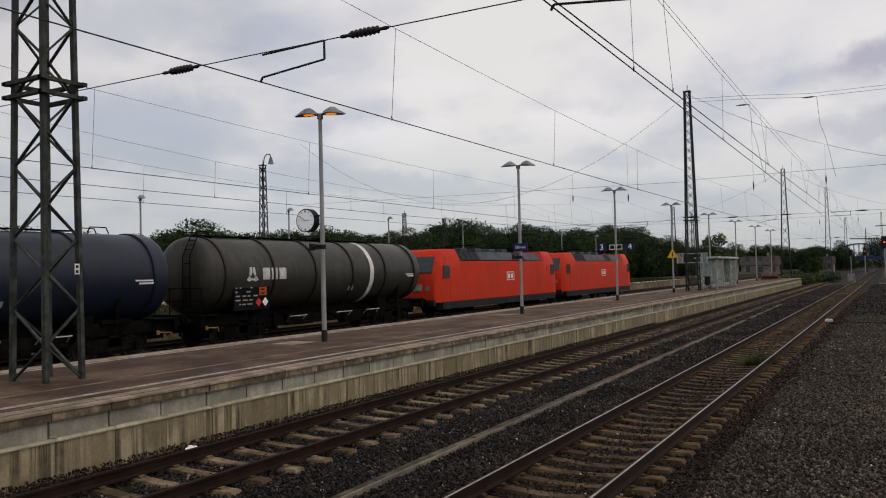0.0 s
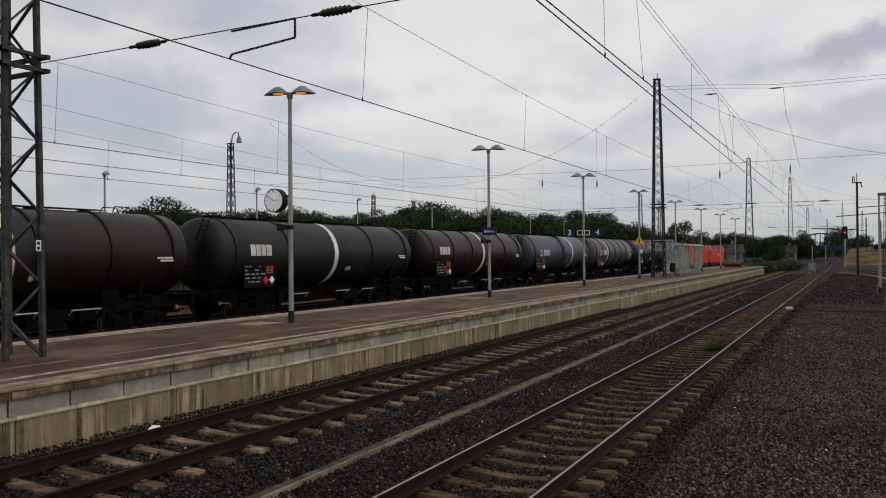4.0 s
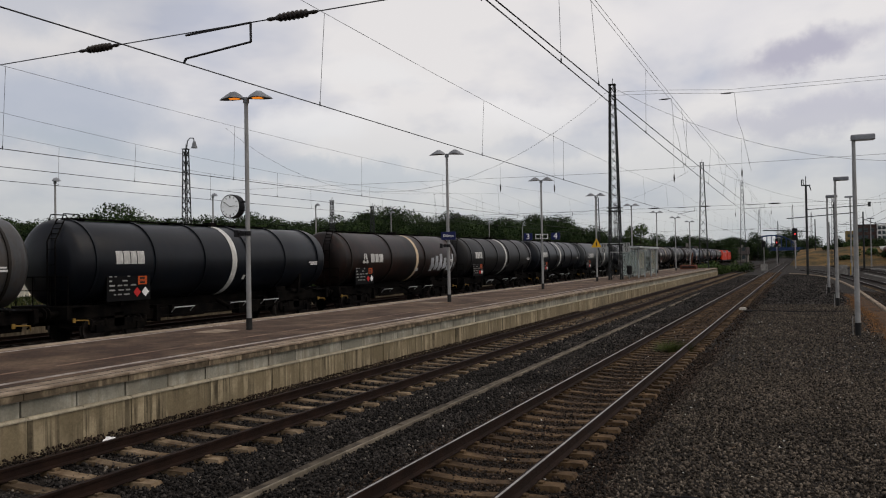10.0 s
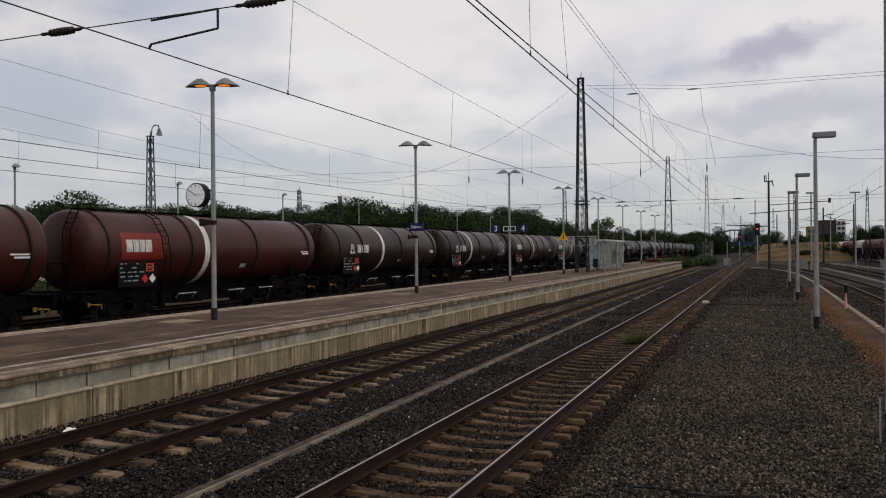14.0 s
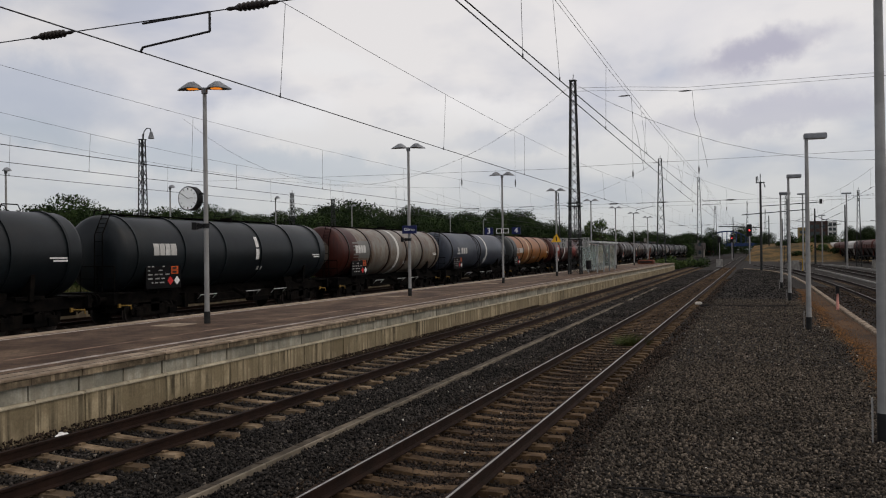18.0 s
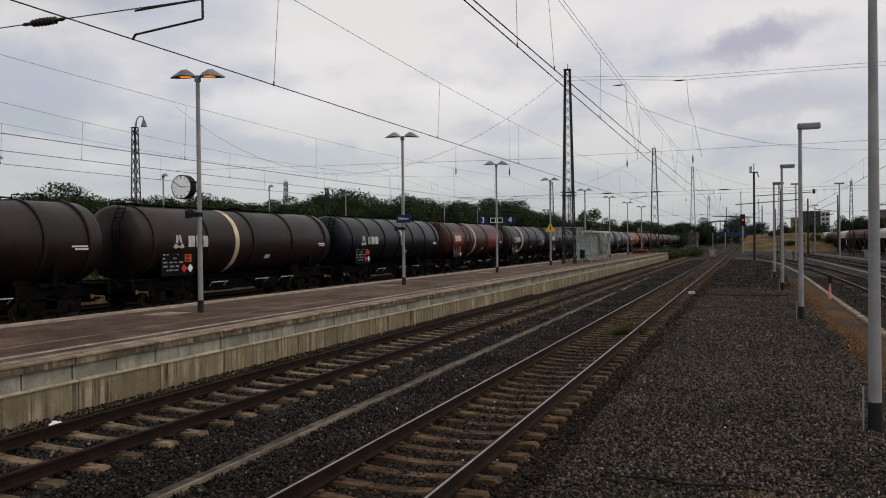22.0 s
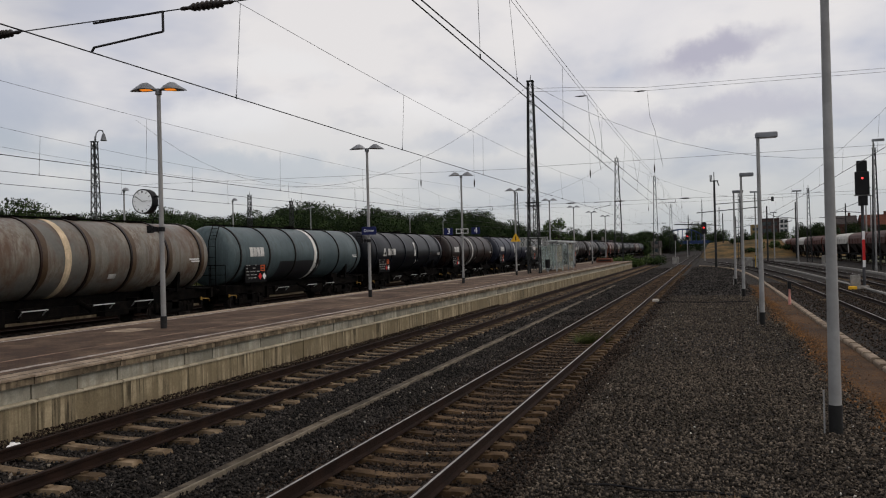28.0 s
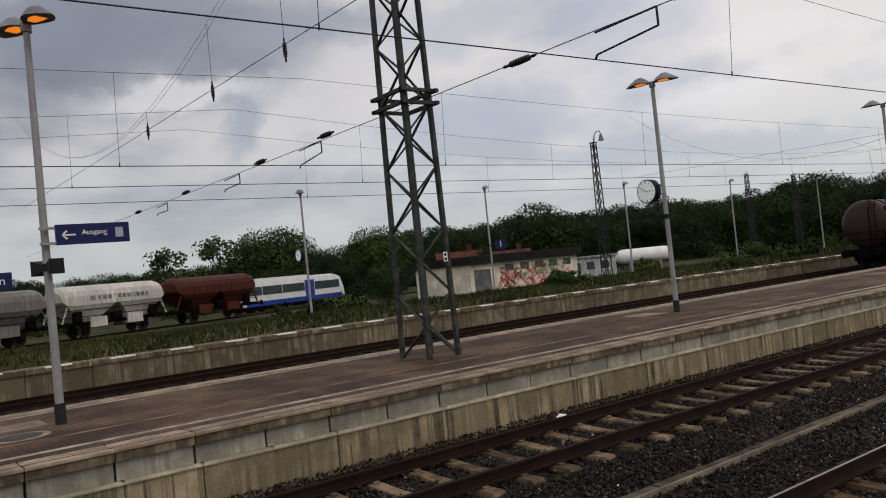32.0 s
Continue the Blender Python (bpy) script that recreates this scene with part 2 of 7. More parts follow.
STONE_GREY = mat("lighter_gravel_stone", (0.12, 0.103, 0.083), 0.9, var=0.3, fine=18, island=0.6)
STONE_PALE = mat("pale_stone", (0.58, 0.55, 0.50), 0.9, var=0.2, fine=20)
RUST = mat("rusty_rail", (0.0166, 0.0079, 0.0049), 0.85, metal=0.1, scale=3, fine=60, bump=0.3)
SHINE = mat("worn_rail_head", (0.34, 0.32, 0.30), 0.42, metal=1.0, scale=4, var=0.2, fine=80, bump=0.05)
SLEEPER = mat("concrete_sleeper", (0.105, 0.069, 0.038), 0.9, col2=(0.195, 0.143, 0.090), scale=3, fine=40, rnd=0.3, bump=0.3)
SLEEPER_BROWN = mat("rust_stained_sleeper", (0.062, 0.037, 0.018), 0.9, col2=(0.124, 0.079, 0.042), scale=3, fine=40, rnd=0.3, bump=0.3)
COPING = mat("concrete_coping", (0.25, 0.19, 0.135), 0.85, col2=(0.36, 0.285, 0.21), scale=2.2, fine=35, rnd=0.10, streak=0.35, streak_col=(0.10, 0.07, 0.045))
COPING_EDGE = mat("weathered_coping_edge", (0.115, 0.088, 0.058), 0.9, col2=(0.29, 0.228, 0.15), scale=2.6, fine=35, rnd=0.2, streak=0.7, streak_col=(0.020, 0.016, 0.012))
PANEL_BLUE = mat("pale_grey_panel", (0.275, 0.262, 0.210), 0.8, col2=(0.39, 0.372, 0.305), scale=1.5, fine=25, rnd=0.10, streak=0.5, streak_col=(0.13, 0.10, 0.06), bump=0.15)
WALL_LOW = mat("stained_concrete_wall", (0.262, 0.210, 0.128), 0.9, col2=(0.37, 0.305, 0.196), scale=1.3, fine=25, rnd=0.12, streak=0.88, streak_col=(0.030, 0.024, 0.015), bump=0.3, drip=4.2)
LEDGE = mat("concrete_ledge", (0.36, 0.32, 0.235), 0.9, scale=2, fine=30, streak=0.3, streak_col=(0.12, 0.10, 0.07))
WHITE_LINE = mat("worn_white_line", (0.31, 0.265, 0.235), 0.8, col2=(0.42, 0.37, 0.335), scale=3, var=0.3, fine=40)
GRIMY_WALL = mat("soot_stained_wall", (0.175, 0.138, 0.09), 0.9, col2=(0.28, 0.23, 0.158), scale=1.5, fine=25, rnd=0.2, streak=0.7)
GROOVE = mat("dark_joint", (0.04, 0.035, 0.03), 0.95)
GREYPOST = mat("galvanised_post", (0.30, 0.30, 0.295), 0.6, metal=0.2, scale=2, var=0.10, fine=9, fine_var=0.06, bump=0.02)
BLACKPOST = mat("black_post_foot", (0.02, 0.02, 0.02), 0.7)
LATTICE = mat("green_grey_mast_paint", (0.040, 0.046, 0.042), 0.7, scale=4, var=0.35, fine=40, col2=(0.062, 0.068, 0.060))
LATTICE_FAR = mat("dark_mast_paint", (0.030, 0.032, 0.032), 0.75)
WIRE = mat("dark_wire", (0.035, 0.035, 0.038), 0.6, metal=0.4, bump=0)
INSUL = mat("brown_insulator", (0.025, 0.020, 0.018), 0.35)
LAMP_METAL = mat("lamp_hood_metal", (0.20, 0.21, 0.225), 0.5, metal=0.2)
LAMP_GLOW = mat("orange_lamp_glow", (0.35, 0.14, 0.02), 0.4, glow=(1.0, 0.27, 0.02, 0.75), bump=0)
LAMP_OFF = mat("unlit_lamp_glass", (0.35, 0.33, 0.30), 0.3)
SIGN_BLUE = mat("blue_sign_enamel", (0.012, 0.018, 0.085), 0.4, var=0.08, bump=0.02)
WHITE = mat("white_paint", (0.80, 0.80, 0.79), 0.6, var=0.06, fine_var=0.05, bump=0.03)
BLACK = mat("black_paint", (0.012, 0.012, 0.013), 0.6, var=0.15)
YELLOW = mat("yellow_sign_paint", (0.75, 0.42, 0.03), 0.6, var=0.08)
ORANGE_SIGN = mat("orange_plate", (0.50, 0.085, 0.018), 0.6, var=0.1)
RED_SIGN = mat("red_label", (0.55, 0.03, 0.03), 0.6, var=0.1)
RED_GLOW = mat("red_signal_lamp", (0.8, 0.05, 0.05), 0.4, glow=(1.0, 0.05, 0.05, 3.0), bump=0)
# near black: the shade below the wagons is put into this colour
UNDER = mat("near_black_underframe", (0.0032, 0.0029, 0.0028), 0.9, scale=3, var=0.4, fine=30, rnd=0.2, col2=(0.0075, 0.0060, 0.0050), spec=0.06)
STEEL_BAR = mat("bright_handrail", (0.55, 0.55, 0.54), 0.4, metal=0.6)
GRASS = mat("grass_ground", (0.028, 0.038, 0.011), 0.95, col2=(0.062, 0.061, 0.021), scale=0.35, var=0.4, fine=6, fine_var=0.5, bump=0.8)
DRY = mat("dry_orange_growth", (0.046, 0.028, 0.017), 0.95, col2=(0.092, 0.048, 0.021), scale=0.7, fine=25, fine_var=0.3, bump=0.5, edge=(0.36, 0.66))
LEAF_A = mat("dark_leaves", (0.0125, 0.025, 0.008), 0.85, col2=(0.030, 0.049, 0.015), scale=0.5, fine=5, rnd=0.25, bump=0, spec=0.1)
LEAF_B = mat("mid_leaves", (0.0155, 0.031, 0.010), 0.85, col2=(0.035, 0.057, 0.018), scale=0.5, fine=5, rnd=0.25, bump=0, spec=0.1)
LEAF_C = mat("light_leaves", (0.031, 0.058, 0.015), 0.85, col2=(0.066, 0.096, 0.028), scale=0.5, fine=5, rnd=0.25, bump=0, spec=0.1)
# sleeper colour darkened to carry the shade below the train
SLEEPER_SHADE = mat("shade_darkened_sleeper", (0.022, 0.018, 0.014), 0.95, col2=(0.045, 0.036, 0.028), scale=3, fine=40, rnd=0.25)
BARK = mat("bark", (0.05, 0.04, 0.03), 0.95)
BLADE = mat("grass_blades", (0.024, 0.037, 0.009), 0.9, col2=(0.055, 0.059, 0.018), scale=0.3, fine=4, bump=0)
STRAW = mat("dry_straw", (0.185, 0.118, 0.066), 0.9, fine=12)


def pavers():
    m = mat("brick_red_pavers", (0.086, 0.049, 0.030), 0.85, col2=(0.130, 0.087, 0.055), scale=0.8, var=0.4, fine=26, bump=0.2)
    nt = m.node_tree
    b = nt.nodes["Principled BSDF"]
    link = b.inputs["Base Color"].links[0]
    src = link.from_socket
    tc = nt.nodes.new("ShaderNodeTexCoord")
    br = nt.nodes.new("ShaderNodeTexBrick")
    br.inputs["Scale"].default_value = 1.0
    br.inputs["Brick Width"].default_value, br.inputs["Row Height"].default_value = 0.2, 0.1
    br.inputs["Mortar Size"].default_value = 0.006
    br.inputs["Color1"].default_value, br.inputs["Color2"].default_value = (0.85, 0.85, 0.85, 1), (1.15, 1.1, 1.1, 1)
    br.inputs["Mortar"].default_value = (0.45, 0.45, 0.45, 1)
    nt.links.new(tc.outputs["Object"], br.inputs["Vector"])
    mx = nt.nodes.new("ShaderNodeMix")
    mx.data_type, mx.blend_type = "RGBA", "MULTIPLY"
    mx.inputs[0].default_value = 1.0
    nt.links.new(src, mx.inputs[6])
    nt.links.new(br.outputs["Color"], mx.inputs[7])
    nt.links.new(mx.outputs[2], b.inputs["Base Color"])
    return m


PAVERS = pavers()


# ---- mesh building ----
class Shape:
    """Collects faces for one mesh."""

    def __init__(self):
        self.v, self.f = [], []

    def add(self, verts, faces):
        n = len(self.v)
        self.v += [tuple(p) for p in verts]
        self.f += [tuple(n + i for i in q) for q in faces]
        return self

    def box(self, x0, x1, y0, y1, z0, z1):
        v = [(x, y, z) for z in (z0, z1) for y in (y0, y1) for x in (x0, x1)]
        return self.add(v, [(0, 2, 3, 1), (4, 5, 7, 6), (0, 1, 5, 4), (2, 6, 7, 3), (0, 4, 6, 2), (1, 3, 7, 5)])

    def slab(self, x0, x1, y0, y1, z0, z1, c):
        """A box with chamfered top edges."""
        v = [(x0, y0, z0), (x1, y0, z0), (x1, y1, z0), (x0, y1, z0), (x0, y0, z1 - c), (x1, y0, z1 - c), (x1, y1, z1 - c), (x0, y1, z1 - c),
             (x0 + c, y0 + c, z1), (x1 - c, y0 + c, z1), (x1 - c, y1 - c, z1), (x0 + c, y1 - c, z1)]
        return self.add(v, [(3, 2, 1, 0), (0, 1, 5, 4), (1, 2, 6, 5), (2, 3, 7, 6), (3, 0, 4, 7), (4, 5, 9, 8), (5, 6, 10, 9), (6, 7, 11, 10), (7, 4, 8, 11), (8, 9, 10, 11)])

    def tube(self, a, b, r, n=6, r2=None):
        a, b = Vector(a), Vector(b)
        d = (b - a).normalized()
        s = d.orthogonal().normalized()
        u = d.cross(s)
        r2 = r if r2 is None else r2
        v = []
        for p, q in ((a, r), (b, r2)):
            for i in range(n):
                t = 2 * math.pi * i / n
                v.append(p + (s * math.cos(t) + u * math.sin(t)) * q)
        f = [(i, (i + 1) % n, n + (i + 1) % n, n + i) for i in range(n)]
        f += [tuple(reversed(range(n))), tuple(range(n, 2 * n))]
        return self.add(v, f)

    def beam(self, a, b, w, h):
        """A rectangular bar from a to b; h along z as far as it can."""
        a, b = Vector(a), Vector(b)
        d = (b - a).normalized()
        up = Vector((0, 0, 1)) if abs(d.z) < 0.95 else Vector((0, 1, 0))
        s = d.cross(up).normalized()
        u = s.cross(d)
        v = [p + s * i * w / 2 + u * j * h / 2 for p in (a, b) for i, j in ((-1, -1), (1, -1), (1, 1), (-1, 1))]
        return self.add(v, [(0, 1, 2, 3), (7, 6, 5, 4), (0, 4, 5, 1), (1, 5, 6, 2), (2, 6, 7, 3), (3, 7, 4, 0)])

    def sweep(self, profile, y0, y1):
        """A closed profile of (x, z) drawn along y."""
        n = len(profile)
        v = [(x, y, z) for y in (y0, y1) for x, z in profile]
        return self.add(v, [(i, (i + 1) % n, n + (i + 1) % n, n + i) for i in range(n)] + [tuple(reversed(range(n))), tuple(range(n, 2 * n))])

    def loft(self, rings, close=True):
        n = len(rings[0])
        v = [p for r in rings for p in r]
        f = [(k * n + i, k * n + (i + 1) % n, (k + 1) * n + (i + 1) % n, (k + 1) * n + i) for k in range(len(rings) - 1) for i in range(n)]
        if close:
            f += [tuple(reversed(range(n))), tuple((len(rings) - 1) * n + i for i in range(n))]
        return self.add(v, f)

    def mesh(self, name, material=None, smooth=False):
        me = bpy.data.meshes.new(name)
        me.from_pydata(self.v, [], self.f)
        me.materials.append(material)
        if smooth:
            me.polygons.foreach_set("use_smooth", [True] * len(me.polygons))
            me.set_sharp_from_angle(angle=radians(40))
        me.update()
        return me


def fix_normals(me):
    bm = bmesh.new()
    bm.from_mesh(me)
    bmesh.ops.recalc_face_normals(bm, faces=bm.faces)
    bm.to_mesh(me)
    bm.free()
    return me


def part(name, data, parent, label="", at=None, material=None):
    """Links a mesh as one part under a thing or a part."""
    ob = new(name, data)
    ob.parent = parent
    if at is not None:
        ob.matrix_basis = at
    if material:
        ob.material_slots[0].link = "OBJECT"
        ob.material_slots[0].material = material
    if label:
        ob["label"] = label
    return ob


def thing(name, label, category, at=None, group="", kind=""):
    ob = new(name)
    if at is not None:
        ob.matrix_basis = at
    return tagged(ob, label, category, group, kind)


def letters(text, size, material, depth=0.004):
    cu = bpy.data.curves.new("writing", "FONT")
    cu.body, cu.size, cu.extrude = text, size, depth
    cu.align_x, cu.align_y = "CENTER", "CENTER"
    ob = bpy.data.objects.new("writing", cu)
    scene.collection.objects.link(ob)
    bpy.context.view_layer.update()
    me = bpy.data.meshes.new_from_object(ob.evaluated_get(bpy.context.evaluated_depsgraph_get()))
    bpy.data.objects.remove(ob)
    me.materials.clear()
    me.materials.append(material)
    return me


# ---- plan ----
NEAR, FAR, TRAIN = -3.83, -8.65, -22.6          # track centre lines
EDGE, BACK, TOP = -10.45, -16.3, 0.77           # island platform: front edge, rear edge, height
PLAT_Y0, PLAT_Y1 = -14, 116
YARD = -28.2                                    # edge of the far platform


def ground_z(x, y):
    z = -0.25
    if x > -2.1:
        z = -0.12
    if x > 4.2:
        z = -0.2
    if x < YARD - 1:
        z = 0.70 - 0.55 * min(1, max(0, (-x - 42) / 12))
    return z


def make_ground():
    s = Shape()
    xs = [-1500, -700, -350, -200, -120, -90, -70, -60, -55, -50, -46, -42, -36, -31, YARD - 1.2, YARD - 1.0, -26, -20, -12, -7, -4, -2.3, -2.0, 0, 3, 4.1, 4.3, 7, 12, 20, 40, 80, 150, 300, 700, 1500]
    ys = [-800, -300, -100, -40, -15, 0, 8, 16, 24, 32, 45, 60, 80, 110, 150, 200, 300, 450, 700, 1200, 2500]
    v = [(x, y, ground_z(x, y)) for y in ys for x in xs]
    n = len(xs)
    s.add(v, [(j * n + i, j * n + i + 1, (j + 1) * n + i + 1, (j + 1) * n + i) for j in range(len(ys) - 1) for i in range(n - 1)])
    me = s.mesh("ground", BALLAST)
    me.materials.append(GRASS)
    me.materials.append(SHADE_BED)
    for p in me.polygons:
        # between the platforms the bed takes the colour with the train's shade in it
        if YARD - 1 < p.center.x < -12:
            p.material_index = 2
        if p.center.x < YARD - 1 or p.center.x > 22 or p.center.y > 700:
            p.material_index = 1
    tagged(new("ground", me), "dark grey railway ballast and gravel ground", "ground", kind="structure")


make_ground()

# rail profile, head centred on 0, running surface at z 0
FOOT = [(-0.07, -0.165), (0.07, -0.165), (0.07, -0.152), (0.014, -0.135), (0.010, -0.045), (0.034, -0.035), (0.034, -0.004), (-0.034, -0.004), (-0.034, -0.035), (-0.010, -0.045), (-0.014, -0.135), (-0.07, -0.152)]
HEAD = [(-0.004, -0.006), (0.024, -0.006), (0.024, -0.001), (0.018, 0.0), (0.0, 0.0), (-0.004, -0.001)]


def sleeper_mesh(name, material, dip):
    s = Shape()
    ys = (-0.14, -0.115, 0.115, 0.14)
    rings = []
    for x in (-1.14, -1.11, -0.95, -0.55, -0.2, 0.2, 0.55, 0.95, 1.11, 1.14):
        d = dip if abs(x) < 0.3 else (dip * 0.4 if abs(x) < 0.6 else 0)
        e = 0.04 if abs(x) > 1.12 else 0
        rings.append([(x, ys[0], -0.36), (x, ys[3], -0.36), (x, ys[2] - 0.02, -0.178 - d - e), (x, ys[1] + 0.02, -0.178 - d - e)])
    s.loft(rings)
    # fastenings on both rail seats
    for x in (-0.7535, 0.7535):
        for e in (-0.11, 0.11):
            s.box(x + e - 0.03, x + e + 0.03, -0.045, 0.045, -0.185, -0.155)
    return s.mesh(name, material)


def make_track(name, x, y0, y1, spacing, first, last, sleeper, label, shiny=True):
    root = thing(name, label, "railway track", pose(x, 0, 0), kind="structure")
    for e in (-0.7535, 0.7535):
        rail = part("rail", Shape().sweep(FOOT, y0, y1).mesh("rail", RUST), root, at=pose(e, 0, 0))
        if shiny:
            part("rail_head", Shape().sweep(HEAD, y0, y1).mesh("rail_head", SHINE), rail, "polished running surface")
    k = 0
    y = first
    while y < last:
        part("sleeper", sleeper, root, at=pose(0.02 * math.sin(k * 1.7), y + 0.012 * math.sin(k * 2.3), 0, 0, 0, 0.6 * math.sin(k * 3.1)))
        y += spacing
        k += 1
    return root


SLEEPER_MESH = sleeper_mesh("sleeper", SLEEPER, 0.034)
SLEEPER_MESH_C = sleeper_mesh("sleeper_shade", SLEEPER_SHADE, 0.04)
SLEEPER_MESH_B = sleeper_mesh("sleeper_brown", SLEEPER_BROWN, 0.045)
make_track("track_near", NEAR, -30, 330, 0.567, 3.2 - 0.567 * 26, 128, SLEEPER_MESH_B, "straight railway track with rust-brown concrete sleepers and polished rails")
make_track("track_far", FAR, -30, 330, 0.65, 0.6 - 0.65 * 20, 128, SLEEPER_MESH, "railway track with pale concrete sleepers beside the platform", shiny=False)
for n, x in (("track_third", -17.95), ("track_train", TRAIN), ("track_fifth", -26.4)):
    make_track(n, x, -60, 420, 0.63, 0, 60 if n != "track_train" else 45, SLEEPER_MESH_C, "dark railway track between the platforms", shiny=False)


# ---- island platform ----
def make_platform():
    root = thing("platform", "island platform with red-brown pavers, pale coping slabs and stained concrete wall", "platform", kind="structure")
    s = Shape().box(BACK + 0.5, EDGE - 0.5, PLAT_Y0, PLAT_Y1, -0.4, TOP - 0.004)
    part("paving", s.mesh("paving", PAVERS), root, "red-brown block paving")
    part("core", Shape().box(BACK + 0.03, EDGE - 0.16, PLAT_Y0 + 0.02, PLAT_Y1 - 0.02, -0.4, TOP - 0.16).mesh("core", GROOVE), root)
    for x0, x1, nm in ((EDGE - 0.94, EDGE - 0.80, "white_line"), (BACK + 0.62, BACK + 0.74, "white_line")):
        part(nm, Shape().box(x0, x1, PLAT_Y0, PLAT_Y1, TOP - 0.02, TOP + 0.002).mesh(nm, WHITE_LINE), root, "worn white safety line")
    part("tactile_strip", Shape().box(EDGE - 2.02, EDGE - 1.94, PLAT_Y0, PLAT_Y1, TOP - 0.02, TOP + 0.001).mesh("tactile_strip", mat("faint_paving_stripe", (0.19, 0.125, 0.09), 0.9, var=0.4)), root, "thin pale paving stripe")
    cop = Shape().slab(EDGE - 0.5, EDGE + 0.02, -0.496, 0.496, TOP - 0.04, TOP, 0.012).mesh("coping_slab", COPING)
    face = Shape().slab(EDGE - 0.46, EDGE + 0.0, -0.492, 0.492, TOP - 0.155, TOP - 0.050, 0.004).mesh("coping_face", COPING_EDGE)
    upper = Shape().box(EDGE - 0.15, EDGE - 0.075, -0.483, 0.483, TOP - 0.408, TOP - 0.168).mesh("wall_panel", PANEL_BLUE)
    ledge = Shape().slab(EDGE - 0.15, EDGE - 0.005, -0.498, 0.498, TOP - 0.46, TOP - 0.411, 0.03).mesh("ledge", LEDGE)
    lower = Shape().box(EDGE - 0.15, EDGE - 0.03, -0.494, 0.494, -0.5, TOP - 0.463).mesh("wall_block", WALL_LOW)
    y = PLAT_Y0 + 0.69
    k = 0
    while y < PLAT_Y1 - 0.4:
        j = 0.006 * math.sin(k * 2.7)
        part("coping_slab", cop, root, at=pose(j, y, 0))
        part("coping_face", face, root, at=pose(j, y, 0))
        part("wall_panel", upper, root, at=pose(j * 0.7, y, 0))
        part("ledge", ledge, root, at=pose(j * 0.5, y + 0.08, 0))
        part("wall_block", lower, root, at=pose(j * 1.5, y + 0.08, 0))
        k += 1
        y += 1.0
    for x, w in ((EDGE - 0.16, 0.012), (EDGE - 0.515, 0.016)):
        part("joint_line", Shape().box(x - w, x + w, PLAT_Y0, PLAT_Y1, TOP - 0.02, TOP + 0.0025).mesh("joint_line", GROOVE), root, "dark open joint along the coping")
    rear = Shape().slab(BACK, BACK + 0.5, PLAT_Y0, PLAT_Y1, TOP - 0.16, TOP + 0.001, 0.012)
    part("rear_coping", rear.mesh("rear_coping", COPING), root, "pale rear coping")
    # pale slabs let into the paving at the lamp feet
    for y in LAMP_Y:
        part("inlay", Shape().box(-14.75, -13.95, y - 1.05, y - 0.15, TOP - 0.03, TOP + 0.003).mesh("inlay", COPING), root, "pale paving inlay")


LAMP_Y = [2.24] + [17.7 + 13.55 * i for i in range(8)]
make_platform()


# ---- far platform and its wall ----
def make_far_platform():
    root = thing("far_platform", "long concrete side platform with a broken white edge line, overgrown behind", "platform", kind="structure")
    part("core", Shape().box(YARD - 1.0, YARD - 0.16, -60, 130, -0.4, 0.70).mesh("core", WALL_LOW), root)
    blk = Shape().box(YARD - 0.16, YARD, -0.99, 0.99, -0.4, 0.60).mesh("wall_block", GRIMY_WALL)
    cap = Shape().slab(YARD - 0.9, YARD + 0.06, -0.99, 0.99, 0.60, TOP, 0.015).mesh("coping_slab", COPING_EDGE)
    dash = Shape().box(YARD - 0.22, YARD + 0.066, -0.40, 0.40, TOP - 0.035, TOP + 0.004).mesh("edge_dash", WHITE)
    for i in range(90):
        y = -55 + 2.0 * i
        part("wall_block", blk, root, at=pose(0, y, 0))
        part("coping_slab", cap, root, at=pose(0, y, 0))
        part("edge_dash", dash, root, at=pose(0, y, 0))


make_far_platform()


# ---- platform lamps ----
def gull_wing(side):
    """One sloping hood of a twin lamp, from the post outwards along x."""
    s = Shape()
    rings = []
    for u, w, zb, zt in ((0.05, 0.07, 0.0, 0.03), (0.16, 0.17, 0.012, 0.13), (0.30, 0.23, 0.015, 0.215), (0.42, 0.24, 0.01, 0.205), (0.60, 0.16, -0.005, 0.085), (0.74, 0.04, -0.02, 0.0)):
        x = side * u
        rings.append([(x, -w, zb), (x, w, zb), (x, w * 0.55, zb + (zt - zb) * 0.75), (x, 0, zt), (x, -w * 0.55, zb + (zt - zb) * 0.75)])
    s.loft(rings)
    return fix_normals(s.mesh("hood", LAMP_METAL, True))


HOOD = {1: gull_wing(1), -1: gull_wing(-1)}
GLASS = {}
for sd in (1, -1):
    g = Shape()
    g.loft([[(sd * u, -w, z), (sd * u, w, z), (sd * u, w * 0.8, z - 0.012), (sd * u, -w * 0.8, z - 0.012)] for u, w, z in ((0.18, 0.07, 0.012), (0.32, 0.12, 0.014), (0.46, 0.11, 0.010))])
    GLASS[sd] = fix_normals(g.mesh("lamp_glass", LAMP_OFF))


